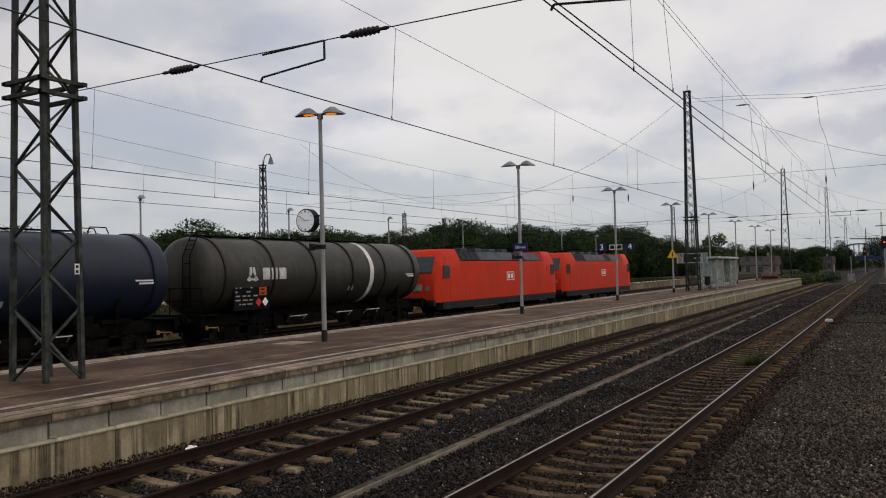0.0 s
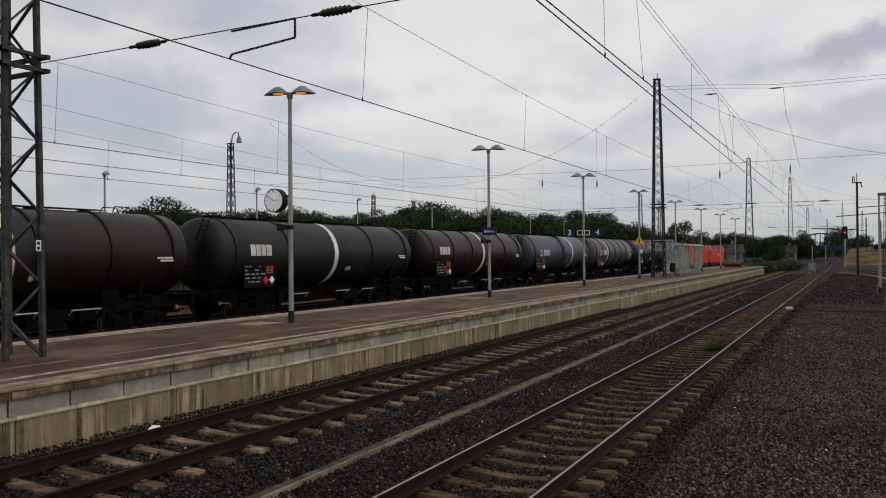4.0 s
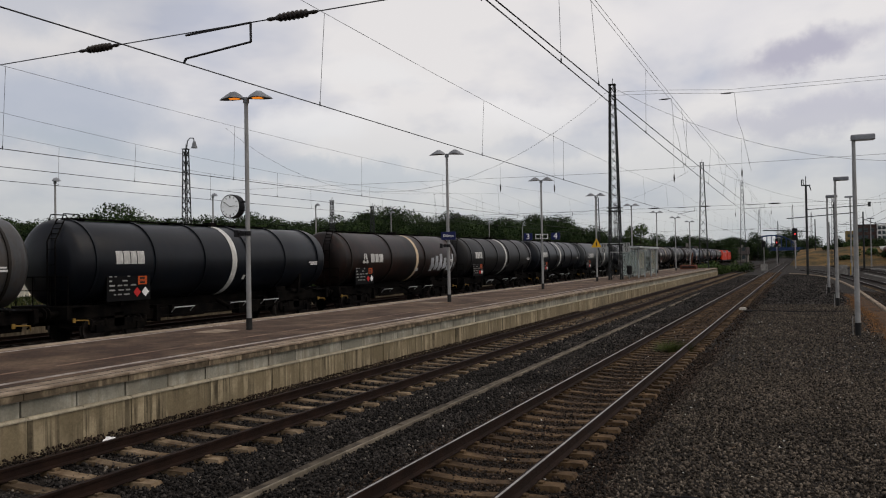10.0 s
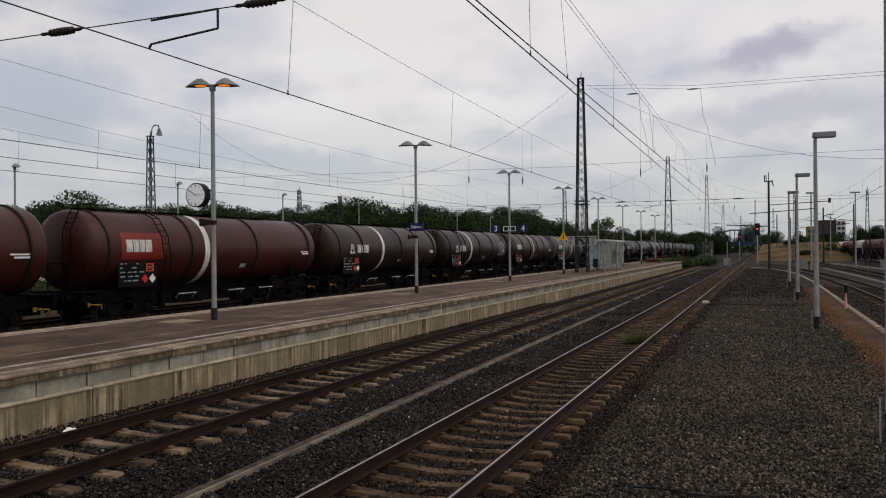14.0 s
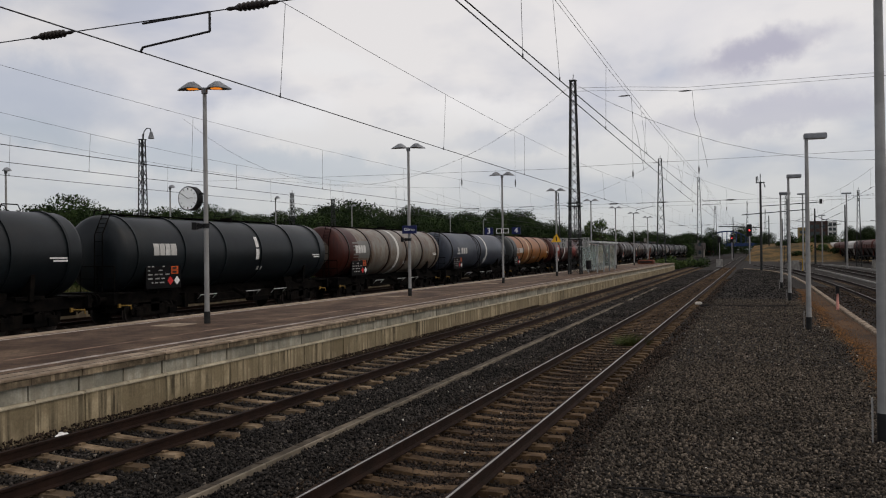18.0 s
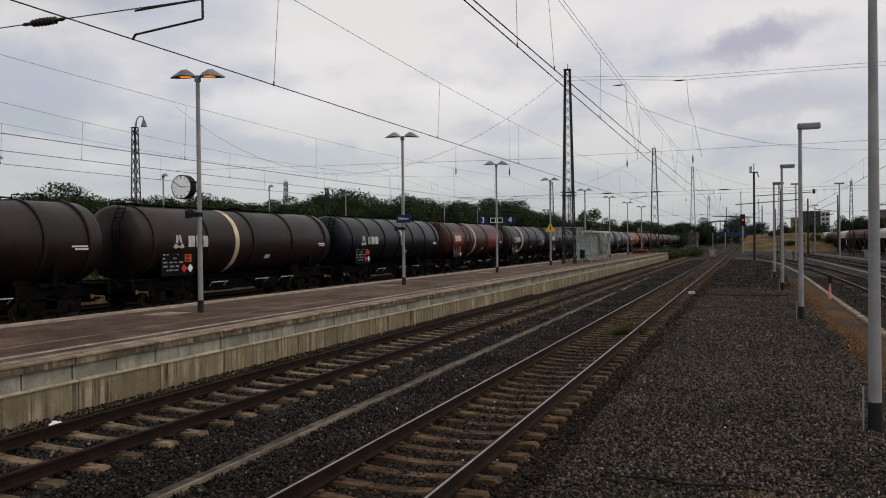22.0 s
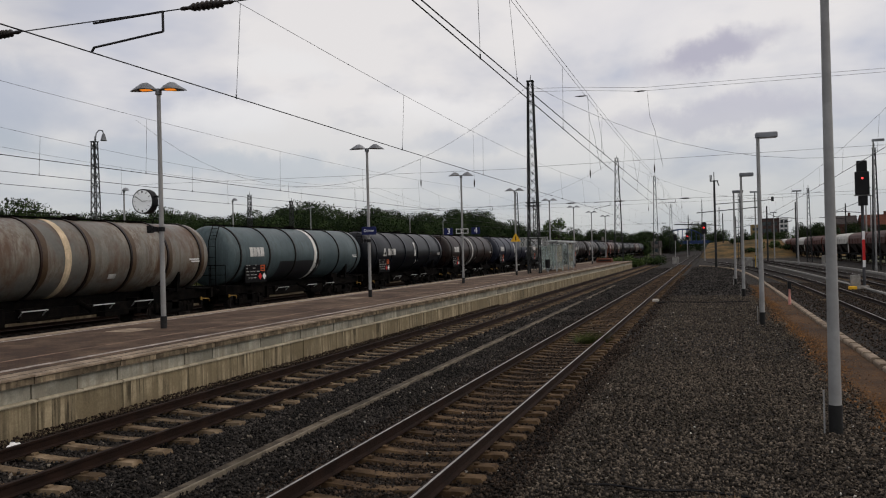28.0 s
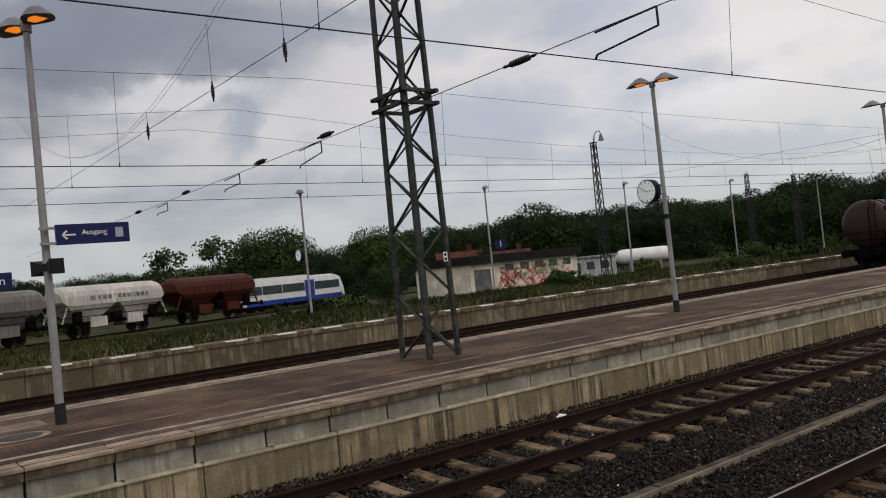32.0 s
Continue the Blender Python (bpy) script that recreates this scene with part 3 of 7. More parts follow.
def platform_lamp(x, y, z, height, lit, twin=True, group="platform lamps", turn=18):
    root = thing("platform_lamp", "grey steel platform lamp with two gull-wing hoods" + (", lit orange" if lit else ""), "lamp", pose(x, y, z, 0, 0, turn), group)
    post = Shape().tube((0, 0, 0.32), (0, 0, height), 0.068, 12, 0.052)
    part("post", post.mesh("post", GREYPOST, True), root)
    part("post_foot", Shape().tube((0, 0, 0), (0, 0, 0.32), 0.085, 12).mesh("post_foot", BLACKPOST, True), root, "black base sleeve")
    part("collar", Shape().tube((0, 0, height - 0.12), (0, 0, height + 0.03), 0.085, 10).mesh("collar", LAMP_METAL, True), root)
    for sd in ((1, -1) if twin else (1,)):
        hood = part("hood", HOOD[sd], root, at=pose(0, 0, height))
        part("lamp_glass", GLASS[sd], hood, "glowing orange glass" if lit else "unlit glass", material=LAMP_GLOW if lit else None)
    return root


for i, ly in enumerate(LAMP_Y):
    platform_lamp(-13.75, ly, TOP, 6.3, i < 2)
for fx, fy, fh in ((-38.0, 4.5, 6.7), (-38.6, 19.5, 6.7), (-38.6, 32.4, 6.7), (-38.4, 45.5, 6.7), (-38.2, 58.5, 6.7), (-38.0, 72, 6.7), (-38.0, 86, 6.7), (-38, 100, 6.7), (-38, 114, 6.7)):
    platform_lamp(fx, fy, ground_z(fx, fy), fh, False, False, "far platform lamps", -30)


# ---- gravel-side lamps ----
def yard_lamp(x, y, height):
    root = thing("yard_lamp", "plain grey lamp post with a flat box lantern, standing in gravel", "lamp", pose(x, y, -0.12), "yard lamps")
    part("post", Shape().tube((0, 0, 0.2), (0, 0, height), 0.085, 14, 0.055).mesh("post", GREYPOST, True), root)
    part("post_foot", Shape().tube((0, 0, 0), (0, 0, 0.42), 0.092, 14).mesh("post_foot", BLACKPOST, True), root, "black base sleeve")
    s = Shape().slab(-0.08, 0.62, -0.14, 0.14, height - 0.02, height + 0.15, 0.03)
    head = part("lantern", s.mesh("lantern", LAMP_METAL), root)
    part("lantern_glass", Shape().box(0.05, 0.58, -0.11, 0.11, height - 0.045, height - 0.021).mesh("lantern_glass", LAMP_OFF), head)
    st = Shape().box(-0.155, -0.135, -0.015, 0.015, 0, 0.62)
    part("cable_guard", st.mesh("cable_guard", GREYPOST), root, "thin pale cable guard strip")


for i, ly in enumerate((12.45, 29.1, 44.8, 58.6)):
    yard_lamp(1.62, ly, 6.35)


def wire_run(points, r, n=5):
    """One bent wire through all points."""
    rings = []
    pts = [Vector(p) for p in points]
    for i, p in enumerate(pts):
        d = (pts[min(i + 1, len(pts) - 1)] - pts[max(i - 1, 0)]).normalized()
        side = d.cross(Vector((0, 0, 1))).normalized()
        up = side.cross(d)
        rings.append([p + (side * math.cos(2 * math.pi * k / n) + up * math.sin(2 * math.pi * k / n)) * r for k in range(n)])
    return Shape().loft(rings)


# ---- lattice masts ----
def lattice_mast(x, y, z, height, a, b, material, label, top=0.32, panels=12, plate=None, brace=1.4, crossed=True):
    root = thing("lattice_mast", label, "mast", pose(x, y, z), "overhead line masts")

    def corner(i, j, h):
        k = 1 - (1 - top) * h / height
        return Vector((i * a * k, j * b * k, h))
    t = 0.052 if a > 0.48 else 0.050 if a > 0.4 else 0.036
    for i in (-1, 1):
        for j in (-1, 1):
            s = Shape().beam(corner(i, j, 0), corner(i, j, height), t * 2.1, t * 1.5)
            part("leg", s.mesh("leg", material), root)
    for n, ((i0, j0), (i1, j1)) in enumerate((((-1, -1), (1, -1)), ((-1, 1), (1, 1)), ((-1, -1), (-1, 1)), ((1, -1), (1, 1)))):
        for k in range(panels):
            h0, h1 = height * k / panels, height * (k + 1) / panels
            if (k + n) % 2:
                h0, h1 = h1, h0
            web = Shape().beam(corner(i0, j0, h0), corner(i1, j1, h1), t * brace, t * 0.5)
            if crossed:
                web.beam(corner(i0, j0, h1), corner(i1, j1, h0), t * brace, t * 0.4)
            part("brace", web.mesh("brace", material), root)
    part("cap", Shape().box(-a * top - 0.08, a * top + 0.08, -b * top - 0.08, b * top + 0.08, height, height + 0.06).mesh("cap", material), root)
    part("spike", Shape().tube((0, 0, height), (0.05, 0, height + 0.5), 0.03, 5).mesh("spike", material), root)
    if plate:
        k = 1 - (1 - top) * plate / height
        for dz in (0.0, 0.26):
            s = Shape().box(-a * k - 0.18, a * k + 0.18, -b * k - 0.14, -b * k - 0.04, plate + dz, plate + dz + 0.07)
            s.box(-a * k - 0.18, a * k + 0.18, b * k + 0.04, b * k + 0.14, plate + dz, plate + dz + 0.07)
            s.box(a * k + 0.05, a * k + 0.14, -b * k - 0.14, b * k + 0.14, plate + dz, plate + dz + 0.07)
            s.box(-a * k - 0.14, -a * k - 0.05, -b * k - 0.14, b * k + 0.14, plate + dz, plate + dz + 0.07)
            part("clamp_collar", s.mesh("clamp_collar", material), root, "bolted steel collar")
    return root


MAST1 = (-13.82, 9.43)
m1 = lattice_mast(*MAST1, TOP, 14.6, 0.49, 0.37, LATTICE, "grey-green riveted steel lattice mast standing on the platform", top=0.66, panels=22, plate=5.25, brace=1.1, crossed=False)
plate_at = pose(0.47, 0.30, 2.05, 0, 0, 56)
np_ob = part("number_plate", Shape().slab(-0.042, 0.042, -0.11, -0.095, -0.10, 0.10, 0.004).mesh("number_plate", WHITE), m1, "small white number plate", plate_at)
for dz in (-0.045, 0.045):
    part("plate_mark", Shape().box(-0.024, 0.024, -0.114, -0.1105, dz - 0.028, dz + 0.028).mesh("plate_mark", BLACK), np_ob)
lattice_mast(-13.2, 62.3, TOP, 15.2, 0.45, 0.40, LATTICE_FAR, "dark lattice mast at the platform's shelter", panels=22, plate=5.3, top=0.42, brace=1.25)
lattice_mast(-13.2, 124, -0.1, 16.4, 0.66, 0.34, LATTICE_FAR, "dark lattice mast beyond the platform end")
lattice_mast(-13.2, 213, -0.1, 21, 0.7, 0.4, LATTICE_FAR, "tall distant lattice mast by the tracks")
lattice_mast(-13.2, 300, -0.1, 18, 0.7, 0.4, LATTICE_FAR, "distant dark lattice mast by the tracks")
for mx, my, mh in ((-48, 53.5, 12.0), (-60, 96, 11), (-58, 104, 10.5), (-35, 150, 13), (-40, 190, 14)):
    lattice_mast(mx, my, ground_z(mx, my), mh, 0.38, 0.30, LATTICE_FAR, "dark lattice mast among the yard tracks", panels=15, brace=1.1, top=0.5)
for mx, my, mh in ((15.5, 88, 12), (19.5, 60, 12), (14, 130, 11), (5, 150, 12), (-2, 240, 16), (3, 270, 15), (22, 110, 12)):
    lattice_mast(mx, my, -0.2, mh, 0.34, 0.26, LATTICE_FAR, "dark lattice mast beside the yard", panels=13, brace=1.1)


arm = thing("mast_lamp", "small floodlight on a bent arm at a mast's top", "lamp", pose(-48, 53.5, ground_z(-48, 53.5) + 12.0))
part("arm", wire_run([(0.1, 0, 0), (0.2, 0, 0.7), (0.5, 0, 0.95), (0.85, 0, 0.9), (0.95, 0, 0.6)], 0.045).mesh("arm", LATTICE_FAR), arm)
part("lamp_head", Shape().tube((0.95, 0, 0.62), (0.95, 0, 0.05), 0.10, 10, 0.26).mesh("lamp_head", LAMP_METAL), arm)


# ---- overhead line ----
def sag(z0, z1, low, y0, y1, y):
    t = (y - y0) / (y1 - y0)
    return z0 + (z1 - z0) * t - 4 * low * t * (1 - t)


def contact_line(x, zc, zm, low, spans, ends=(0.2, -0.2), thick=0.011, gap=8.7):
    """One track's wires: x of the track, heights of contact and messenger wire, sag, sideways place at the supports in turn."""
    root = thing("overhead_line", "thin dark overhead contact line with droppers", "overhead line", group="overhead lines")
    for k, (y0, y1) in enumerate(zip(spans, spans[1:])):
        n = max(3, round((y1 - y0) / gap)) * 2
        x0, x1 = x + ends[k % 2], x + ends[(k + 1) % 2]
        pts = []
        for i in range(n + 1):
            t = i / n
            y = y0 + (y1 - y0) * t
            pts.append((Vector((x0 + (x1 - x0) * t, y, zc - 0.05 * math.sin(math.pi * t))), Vector((x + (x0 - x + (x1 - x0) * t) * 0.15, y, sag(zm, zm, low, y0, y1, y)))))
        part("contact_wire", wire_run([q[0] for q in pts], thick).mesh("contact_wire", WIRE), root)
        part("messenger_wire", wire_run([q[1] for q in pts], thick * 0.5).mesh("messenger_wire", WIRE), root)
        for i in range(1, n, 2):
            a, b = pts[i]
            dr = Shape().tube(a, b, 0.005, 4).tube(a - Vector((0, 0, 0.02)), a + Vector((0, 0, 0.07)), 0.014, 5)
            part("dropper", dr.mesh("dropper", WIRE), root)


SPANS = [-46, 9.3, 62.3, 124, 190, 260, 340]
contact_line(NEAR, 6.04, 7.95, 0.25, SPANS, (-0.34, 0.07))
contact_line(NEAR + 0.03, 6.06, 7.99, 0.22, SPANS, (0.45, 0.12), gap=14)
contact_line(FAR, 5.76, 7.75, 0.5, SPANS)
contact_line(-18.0, 5.56, 7.75, 0.5, SPANS)
contact_line(TRAIN, 5.75, 8.0, 1.2, SPANS)
contact_line(-26.6, 5.8, 8.2, 1.2, SPANS)
contact_line(6.0, 5.9, 7.8, 0.9, [-40, 20, 88, 150, 210, 280])


def insulator(s, a, b):
    """A ribbed spindle between two ends."""
    a, b = Vector(a), Vector(b)
    d = b - a
    side = d.orthogonal().normalized()
    up = d.normalized().cross(side)
    n = 7
    line = [(0.0, 0.020), (0.06, 0.030), (0.16, 0.024)]
    for i in range(n):
        t = 0.24 + 0.52 * i / (n - 1)
        w = 0.62 + 0.38 * math.sin(math.pi * t)
        line += [(t - 0.036, 0.044 * w), (t + 0.026, 0.068 * w), (t + 0.036, 0.044 * w)]
    line += [(0.84, 0.024), (0.94, 0.030), (1.0, 0.020)]
    s.loft([[a + d * t + (side * math.cos(math.tau * k / 9) + up * math.sin(math.tau * k / 9)) * r for k in range(9)] for t, r in line])
    return s


def cross_span(y, x_left, x_right, z_low, z_high, mast_x, mast_top, supports, low=9.3, strings=()):
    root = thing("cross_span", "steel cross-span ropes with dark insulators over the tracks", "overhead line", group="overhead lines")
    part("lower_rope", Shape().tube((x_left, y, z_low + 0.15), (mast_x, y, z_low), 0.009, 5).tube((mast_x, y, z_low), (x_right, y, z_low), 0.009, 5).mesh("lower_rope", WIRE), root)
    part("upper_rope", Shape().tube((x_left, y, z_high + 0.5), (mast_x, y, z_high - 0.1), 0.011, 5).tube((mast_x, y, z_high), (x_right, y, z_high + 0.2), 0.011, 5).mesh("upper_rope", WIRE), root)
    for side, xe in ((-1, x_left), (1, x_right)):
        s = Shape()
        mid = (mast_x + xe) / 2
        k = (mast_top - low) / (mast_x - mid) ** 2
        for off in (0.0, 0.16):
            xs = [mast_x + (xe - mast_x) * i / 16 for i in range(17)]
            part("headspan", wire_run([(x, y + off, low + k * (x - mid) ** 2) for x in xs], 0.006).mesh("headspan", WIRE), root)
    for x, zc, zm in supports:
        part("insulator", insulator(Shape(), (x, y, zm + 0.75), (x, y, zm + 0.1)).mesh("insulator", INSUL, True), root, "ribbed dark insulator")
        mid = (mast_x + (x_left if x < mast_x else x_right)) / 2
        k = (mast_top - low) / (mast_x - mid) ** 2
        part("hanger", Shape().tube((x, y, zm + 0.7), (x, y, low + k * (x - mid) ** 2), 0.008, 4).mesh("hanger", WIRE), root)
        # registration arm below the lower rope
        s = Shape()
        s.tube((x + 1.45, y, z_low + 0.0), (x + 1.45, y, z_low - 0.28), 0.018, 6)
        s.tube((x + 1.45, y, z_low - 0.28), (x + 0.25, y, zc - 0.10), 0.016, 6)
        s.tube((x + 0.25, y, zc - 0.10), (x + 0.2, y, zc - 0.17), 0.018, 6)
        s.tube((x + 0.25, y, z_low - 0.03), (x + 1.45, y, z_low + 0.0), 0.016, 6)
        part("registration_arm", s.mesh("registration_arm", WIRE), root)
        for e in ((1.85,) if x > -5 else (-1.85, 1.85) if x > MAST1[0] else ()):
            part("insulator", insulator(Shape(), (x + e - 0.1, y, z_low), (x + e + 0.74, y, z_low)).mesh("insulator", INSUL, True), root, "ribbed dark insulator")
    for x in strings:
        part("insulator", insulator(Shape(), (x - 0.42, y, z_low + 0.1), (x + 0.42, y, z_low + 0.1)).mesh("insulator", INSUL, True), root, "ribbed dark insulator")
    return root


cross_span(9.4, -58, 24, 6.06, 8.95, MAST1[0], 15.2, [(NEAR, 6.02, 8.1), (FAR, 5.78, 8.0), (-19.0, 5.75, 8.35), (-24.2, 5.85, 8.5), (-31.0, 5.9, 8.6)], 9.5, (-17.3, -21.2, -27.5, -33.2))
cross_span(62.3, -51, 31.2, 6.2, 9.2, -13.2, 15.8, [(NEAR, 6.02, 8.1), (FAR, 5.78, 8.0), (-18.0, 5.56, 7.75), (TRAIN, 5.75, 8.0)], 8.6)
cross_span(124, -60, 30, 6.2, 9.2, -13.2, 16.2, [(NEAR, 6.02, 8.1), (FAR, 5.78, 8.0)])

# twin feeder rope from the shelter mast with two insulators and a hanging jumper
feed = thing("feeder_rope", "twin feeder ropes with insulators and a hanging jumper wire", "overhead line", group="overhead lines")
for dz in (0.0, 0.32):
    part("rope", wire_run([(-13.2, 62.3 + dz, 15.16 + dz), (-9.22, 62.3 + dz, 14.91 + dz), (-4.73, 62.3 + dz, 14.47 + dz), (12, 62.3 + dz, 14.36 + dz), (26, 62.3 + dz, 14.60 + dz)], 0.012).mesh("rope", WIRE), feed)
for ix in (-9.22, -4.73):
    part("insulator", insulator(Shape(), (ix - 0.45, 62.3, 14.47), (ix + 0.45, 62.3, 14.47)).mesh("insulator", INSUL, True), feed, "ribbed dark insulator")
for ix, dx in ((-8.72, 0.9), (-4.23, 1.03)):
    part("jumper", wire_run([(ix, 62.3, 14.47), (ix + dx * 0.15, 62.3, 12.47), (ix + dx * 0.45, 62.3, 11.56), (ix + dx, 62.3, 8.66)], 0.012).mesh("jumper", WIRE), feed, "hanging jumper wire")

# ---- tank wagons ----
R, AXIS, HALF = 1.43, 2.70, 7.08       # tank radius, height of its axis, half of the straight shell
PITCH, FIRST = 16.365, 28.1


def rolled(t):
    """Metres that the train has gone since the start."""
    u = t / 32
    return 673.0 * u + 7.8 * u ** 2 - 15.8 * u ** 3



def ring_points(y, r, n=40):
    return [(r * math.cos(2 * math.pi * i / n), y, AXIS + r * math.sin(2 * math.pi * i / n)) for i in range(n)]


def tank_mesh():
    s = Shape()
    prof = [(-HALF - 0.50, 0.02), (-HALF - 0.485, 0.40), (-HALF - 0.43, 0.80), (-HALF - 0.33, 1.12), (-HALF - 0.24, 1.28), (-HALF - 0.12, 1.39), (-HALF, R)]
    prof += [(-HALF + 2 * HALF * i / 6, R) for i in range(1, 6)]
    prof += [(-y, r) for y, r in reversed(prof[:7])]
    s.loft([ring_points(y, r) for y, r in prof])
    return fix_normals(s.mesh("tank", None, True))


def shell(y0, y1, a0, a1, lift=0.012, n=None, ny=1):
    """A thin curved sheet on the tank's near side, between angles above the horizontal."""
    n = n or max(3, int(abs(a1 - a0) / 9) + 1)
    s = Shape()
    for k in range(ny):
        ya, yb = y0 + (y1 - y0) * k / ny, y0 + (y1 - y0) * (k + 1) / ny
        v = []
        for i in range(n + 1):
            t = radians(a0 + (a1 - a0) * i / n)
            for y in (ya, yb):
                v.append(((R + lift) * math.cos(t), y, AXIS + (R + lift) * math.sin(t)))
        s.add(v, [(2 * i, 2 * i + 2, 2 * i + 3, 2 * i + 1) for i in range(n)])
    return s


def join(*shapes):
    s = Shape()
    for q in shapes:
        s.add(q.v, q.f)
    return s




def flat_sheet(outline):
    """A thin curved sheet with an uneven outline of (along, angle), laid on the tank."""
    lo, hi = min(a for y, a in outline), max(a for y, a in outline)
    s = Shape()
    rows = []
    for k in range(29):
        a = lo + 1 + (hi - lo - 2) * k / 28
        xs = []
        for (y0, a0), (y1, a1) in zip(outline, outline[1:] + outline[:1]):
            if (a0 - a) * (a1 - a) < 0:
                xs.append(y0 + (y1 - y0) * (a - a0) / (a1 - a0))
        t = radians(a)
        rows.append([((R + 0.008) * math.cos(t), y, AXIS + (R + 0.008) * math.sin(t)) for y in (min(xs), max(xs))])
    s.add([p for r in rows for p in r], [(2 * i, 2 * i + 2, 2 * i + 3, 2 * i + 1) for i in range(28)])
    return s


TANK = tank_mesh()


def hoop(w, h):
    s = Shape()
    s.loft([ring_points(-w, R - 0.01), ring_points(-w, R + h), ring_points(w, R + h), ring_points(w, R - 0.01)], close=False)
    return fix_normals(s.mesh("hoop", None, True))


HOOP = hoop(0.045, 0.05)
BAND = fix_normals(shell(-0.15, 0.15, -86, 86, 0.014, 20).mesh("band", None, True))
MARK = fix_normals(join(shell(-0.12, 0.12, 10, 30, 0.014, 5), shell(-0.12, 0.12, -12, 7, 0.014, 5)).mesh("short_mark", None, True))
# owner's marks as plain shapes: a three-piece emblem with a bar, or a bar alone
MARK_WHITE = mat("grimy_white_mark", (0.56, 0.56, 0.54), 0.6, var=0.2, scale=3, streak=0.35, streak_col=(0.16, 0.14, 0.12))


def flat_mark(pieces):
    """A painted shape on the tank's side from polygons of (along, angle)."""
    q = Shape()
    for poly in pieces:
        q.add([((R + 0.016) * math.cos(radians(a)), y, AXIS + (R + 0.016) * math.sin(radians(a))) for y, a in poly], [tuple(range(len(poly)))])
    return fix_normals(q.mesh("owner_mark", MARK_WHITE))


EMBLEM = flat_mark([[(-0.46, -1), (-0.40, 11), (-0.29, 11), (-0.29, 4), (-0.36, -2)], [(-0.25, 4), (-0.25, 11), (-0.14, 11), (-0.08, -1), (-0.18, -2)], [(-0.60, -8), (-0.47, -2), (-0.38, -4), (-0.33, -8), (-0.42, -11)], [(-0.21, -8), (-0.16, -4), (-0.07, -2), (0.06, -8), (-0.12, -11)], [(-0.38, -6), (-0.16, -6), (-0.12, -9), (-0.42, -9)]])
BLOCKS = {"V": [fix_normals(shell(a, b, -8, 10, 0.016, 5).mesh("owner_mark", MARK_WHITE)) for a, b in ((0.30, 0.70), (0.80, 1.15), (1.25, 1.66))],
          "B": [fix_normals(shell(a, b, -3, 15, 0.016, 5).mesh("owner_mark", MARK_WHITE)) for a, b in ((-0.68, -0.38), (-0.34, -0.06), (-0.02, 0.24), (0.28, 0.60))]}
REDMARK = fix_normals(join(shell(-0.45, 0.25, -8, 18, 0.016), shell(0.45, 2.3, -1, 12, 0.016)).mesh("owner_mark", mat("faded_red_mark", (0.17, 0.055, 0.045), 0.7)))
PATCH_BACK = fix_normals(shell(-1.0, 1.2, -14, 26, 0.010, 6).mesh("paint_patch", None))
PATCH_FRONT = fix_normals(shell(-1.3, 0.6, -24, 24, 0.010, 8).mesh("paint_patch", None, True))
GRAFFITI = Shape()
for k in range(6):
    GRAFFITI = join(GRAFFITI, shell(-1.9 + 0.64 * k, -1.50 + 0.64 * k, -34 + 3 * (k % 2), 0 + 5 * (k % 3), 0.016, 5))
    GRAFFITI = join(GRAFFITI, shell(-1.75 + 0.64 * k, -1.40 + 0.64 * k, -26, -16 + 4 * (k % 2), 0.02, 3))
GRAFFITI = fix_normals(GRAFFITI.mesh("graffiti", mat("silver_graffiti", (0.50, 0.52, 0.54), 0.5, metal=0.2)))
END_LABEL = fix_normals(join(shell(-0.5, 0.2, -6, -4, 0.016), shell(-0.35, 0.25, -10, -7.5, 0.016)).mesh("stencilled_label", WHITE))
SIDE_LABEL = fix_normals(shell(1.1, 1.5, -33, -25, 0.014, 3).mesh("stencilled_label", mat("grey_white_plate", (0.42, 0.42, 0.40), 0.7)))
RUST_RUN = fix_normals(flat_sheet([(-0.10, 86), (0.16, 86), (0.12, 55), (0.20, 30), (0.13, 2), (0.17, -24), (0.04, -58), (-0.06, -34), (-0.12, -6), (-0.07, 26), (-0.13, 58)]).mesh("rust_run", None, True))
TIDE_LINE = fix_normals(shell(-5.6, 6.6, 1, 6, 0.009, 2).mesh("tide_line", mat("yellow_tide_mark", (0.17, 0.115, 0.045), 0.7, scale=1.2, var=0.5, streak=0.6, streak_col=(0.10, 0.085, 0.06))))

walk_s = Shape()
walk_s.box(-0.24, 0.24, -6.7, 4.6, AXIS + R + 0.05, AXIS + R + 0.075)
for yy in range(-6, 5, 2):
    walk_s.box(-0.22, 0.22, yy - 0.03, yy + 0.03, AXIS + R - 0.03, AXIS + R + 0.05)
WALKWAY = walk_s.mesh("walkway", UNDER)
rail_s = Shape()
for yy in (-2.2, -0.7, 0.8):
    rail_s.tube((0.36, yy, AXIS + R + 0.1), (0.36, yy, AXIS + R + 0.20), 0.015, 4)
rail_s.tube((0.36, -2.4, AXIS + R + 0.20), (0.36, 1.0, AXIS + R + 0.20), 0.015, 4)
for yy in (-7.0, 4.9):
    for sx in (-0.3, 0.3):
        rail_s.tube((sx, yy, AXIS + R - 0.02), (sx, yy + 0.1, AXIS + R + 0.2), 0.02, 5).tube((sx, yy + 0.1, AXIS + R + 0.2), (sx, yy + 0.7, AXIS + R + 0.2), 0.02, 5).tube((sx, yy + 0.7, AXIS + R + 0.2), (sx, yy + 0.8, AXIS + R), 0.02, 5)
HANDRAIL = rail_s.mesh("handrail", UNDER)
MANHOLE = Shape().tube((0, 0.6, AXIS + R - 0.05), (0, 0.6, AXIS + R + 0.16), 0.28, 12).mesh("manhole", UNDER, True)


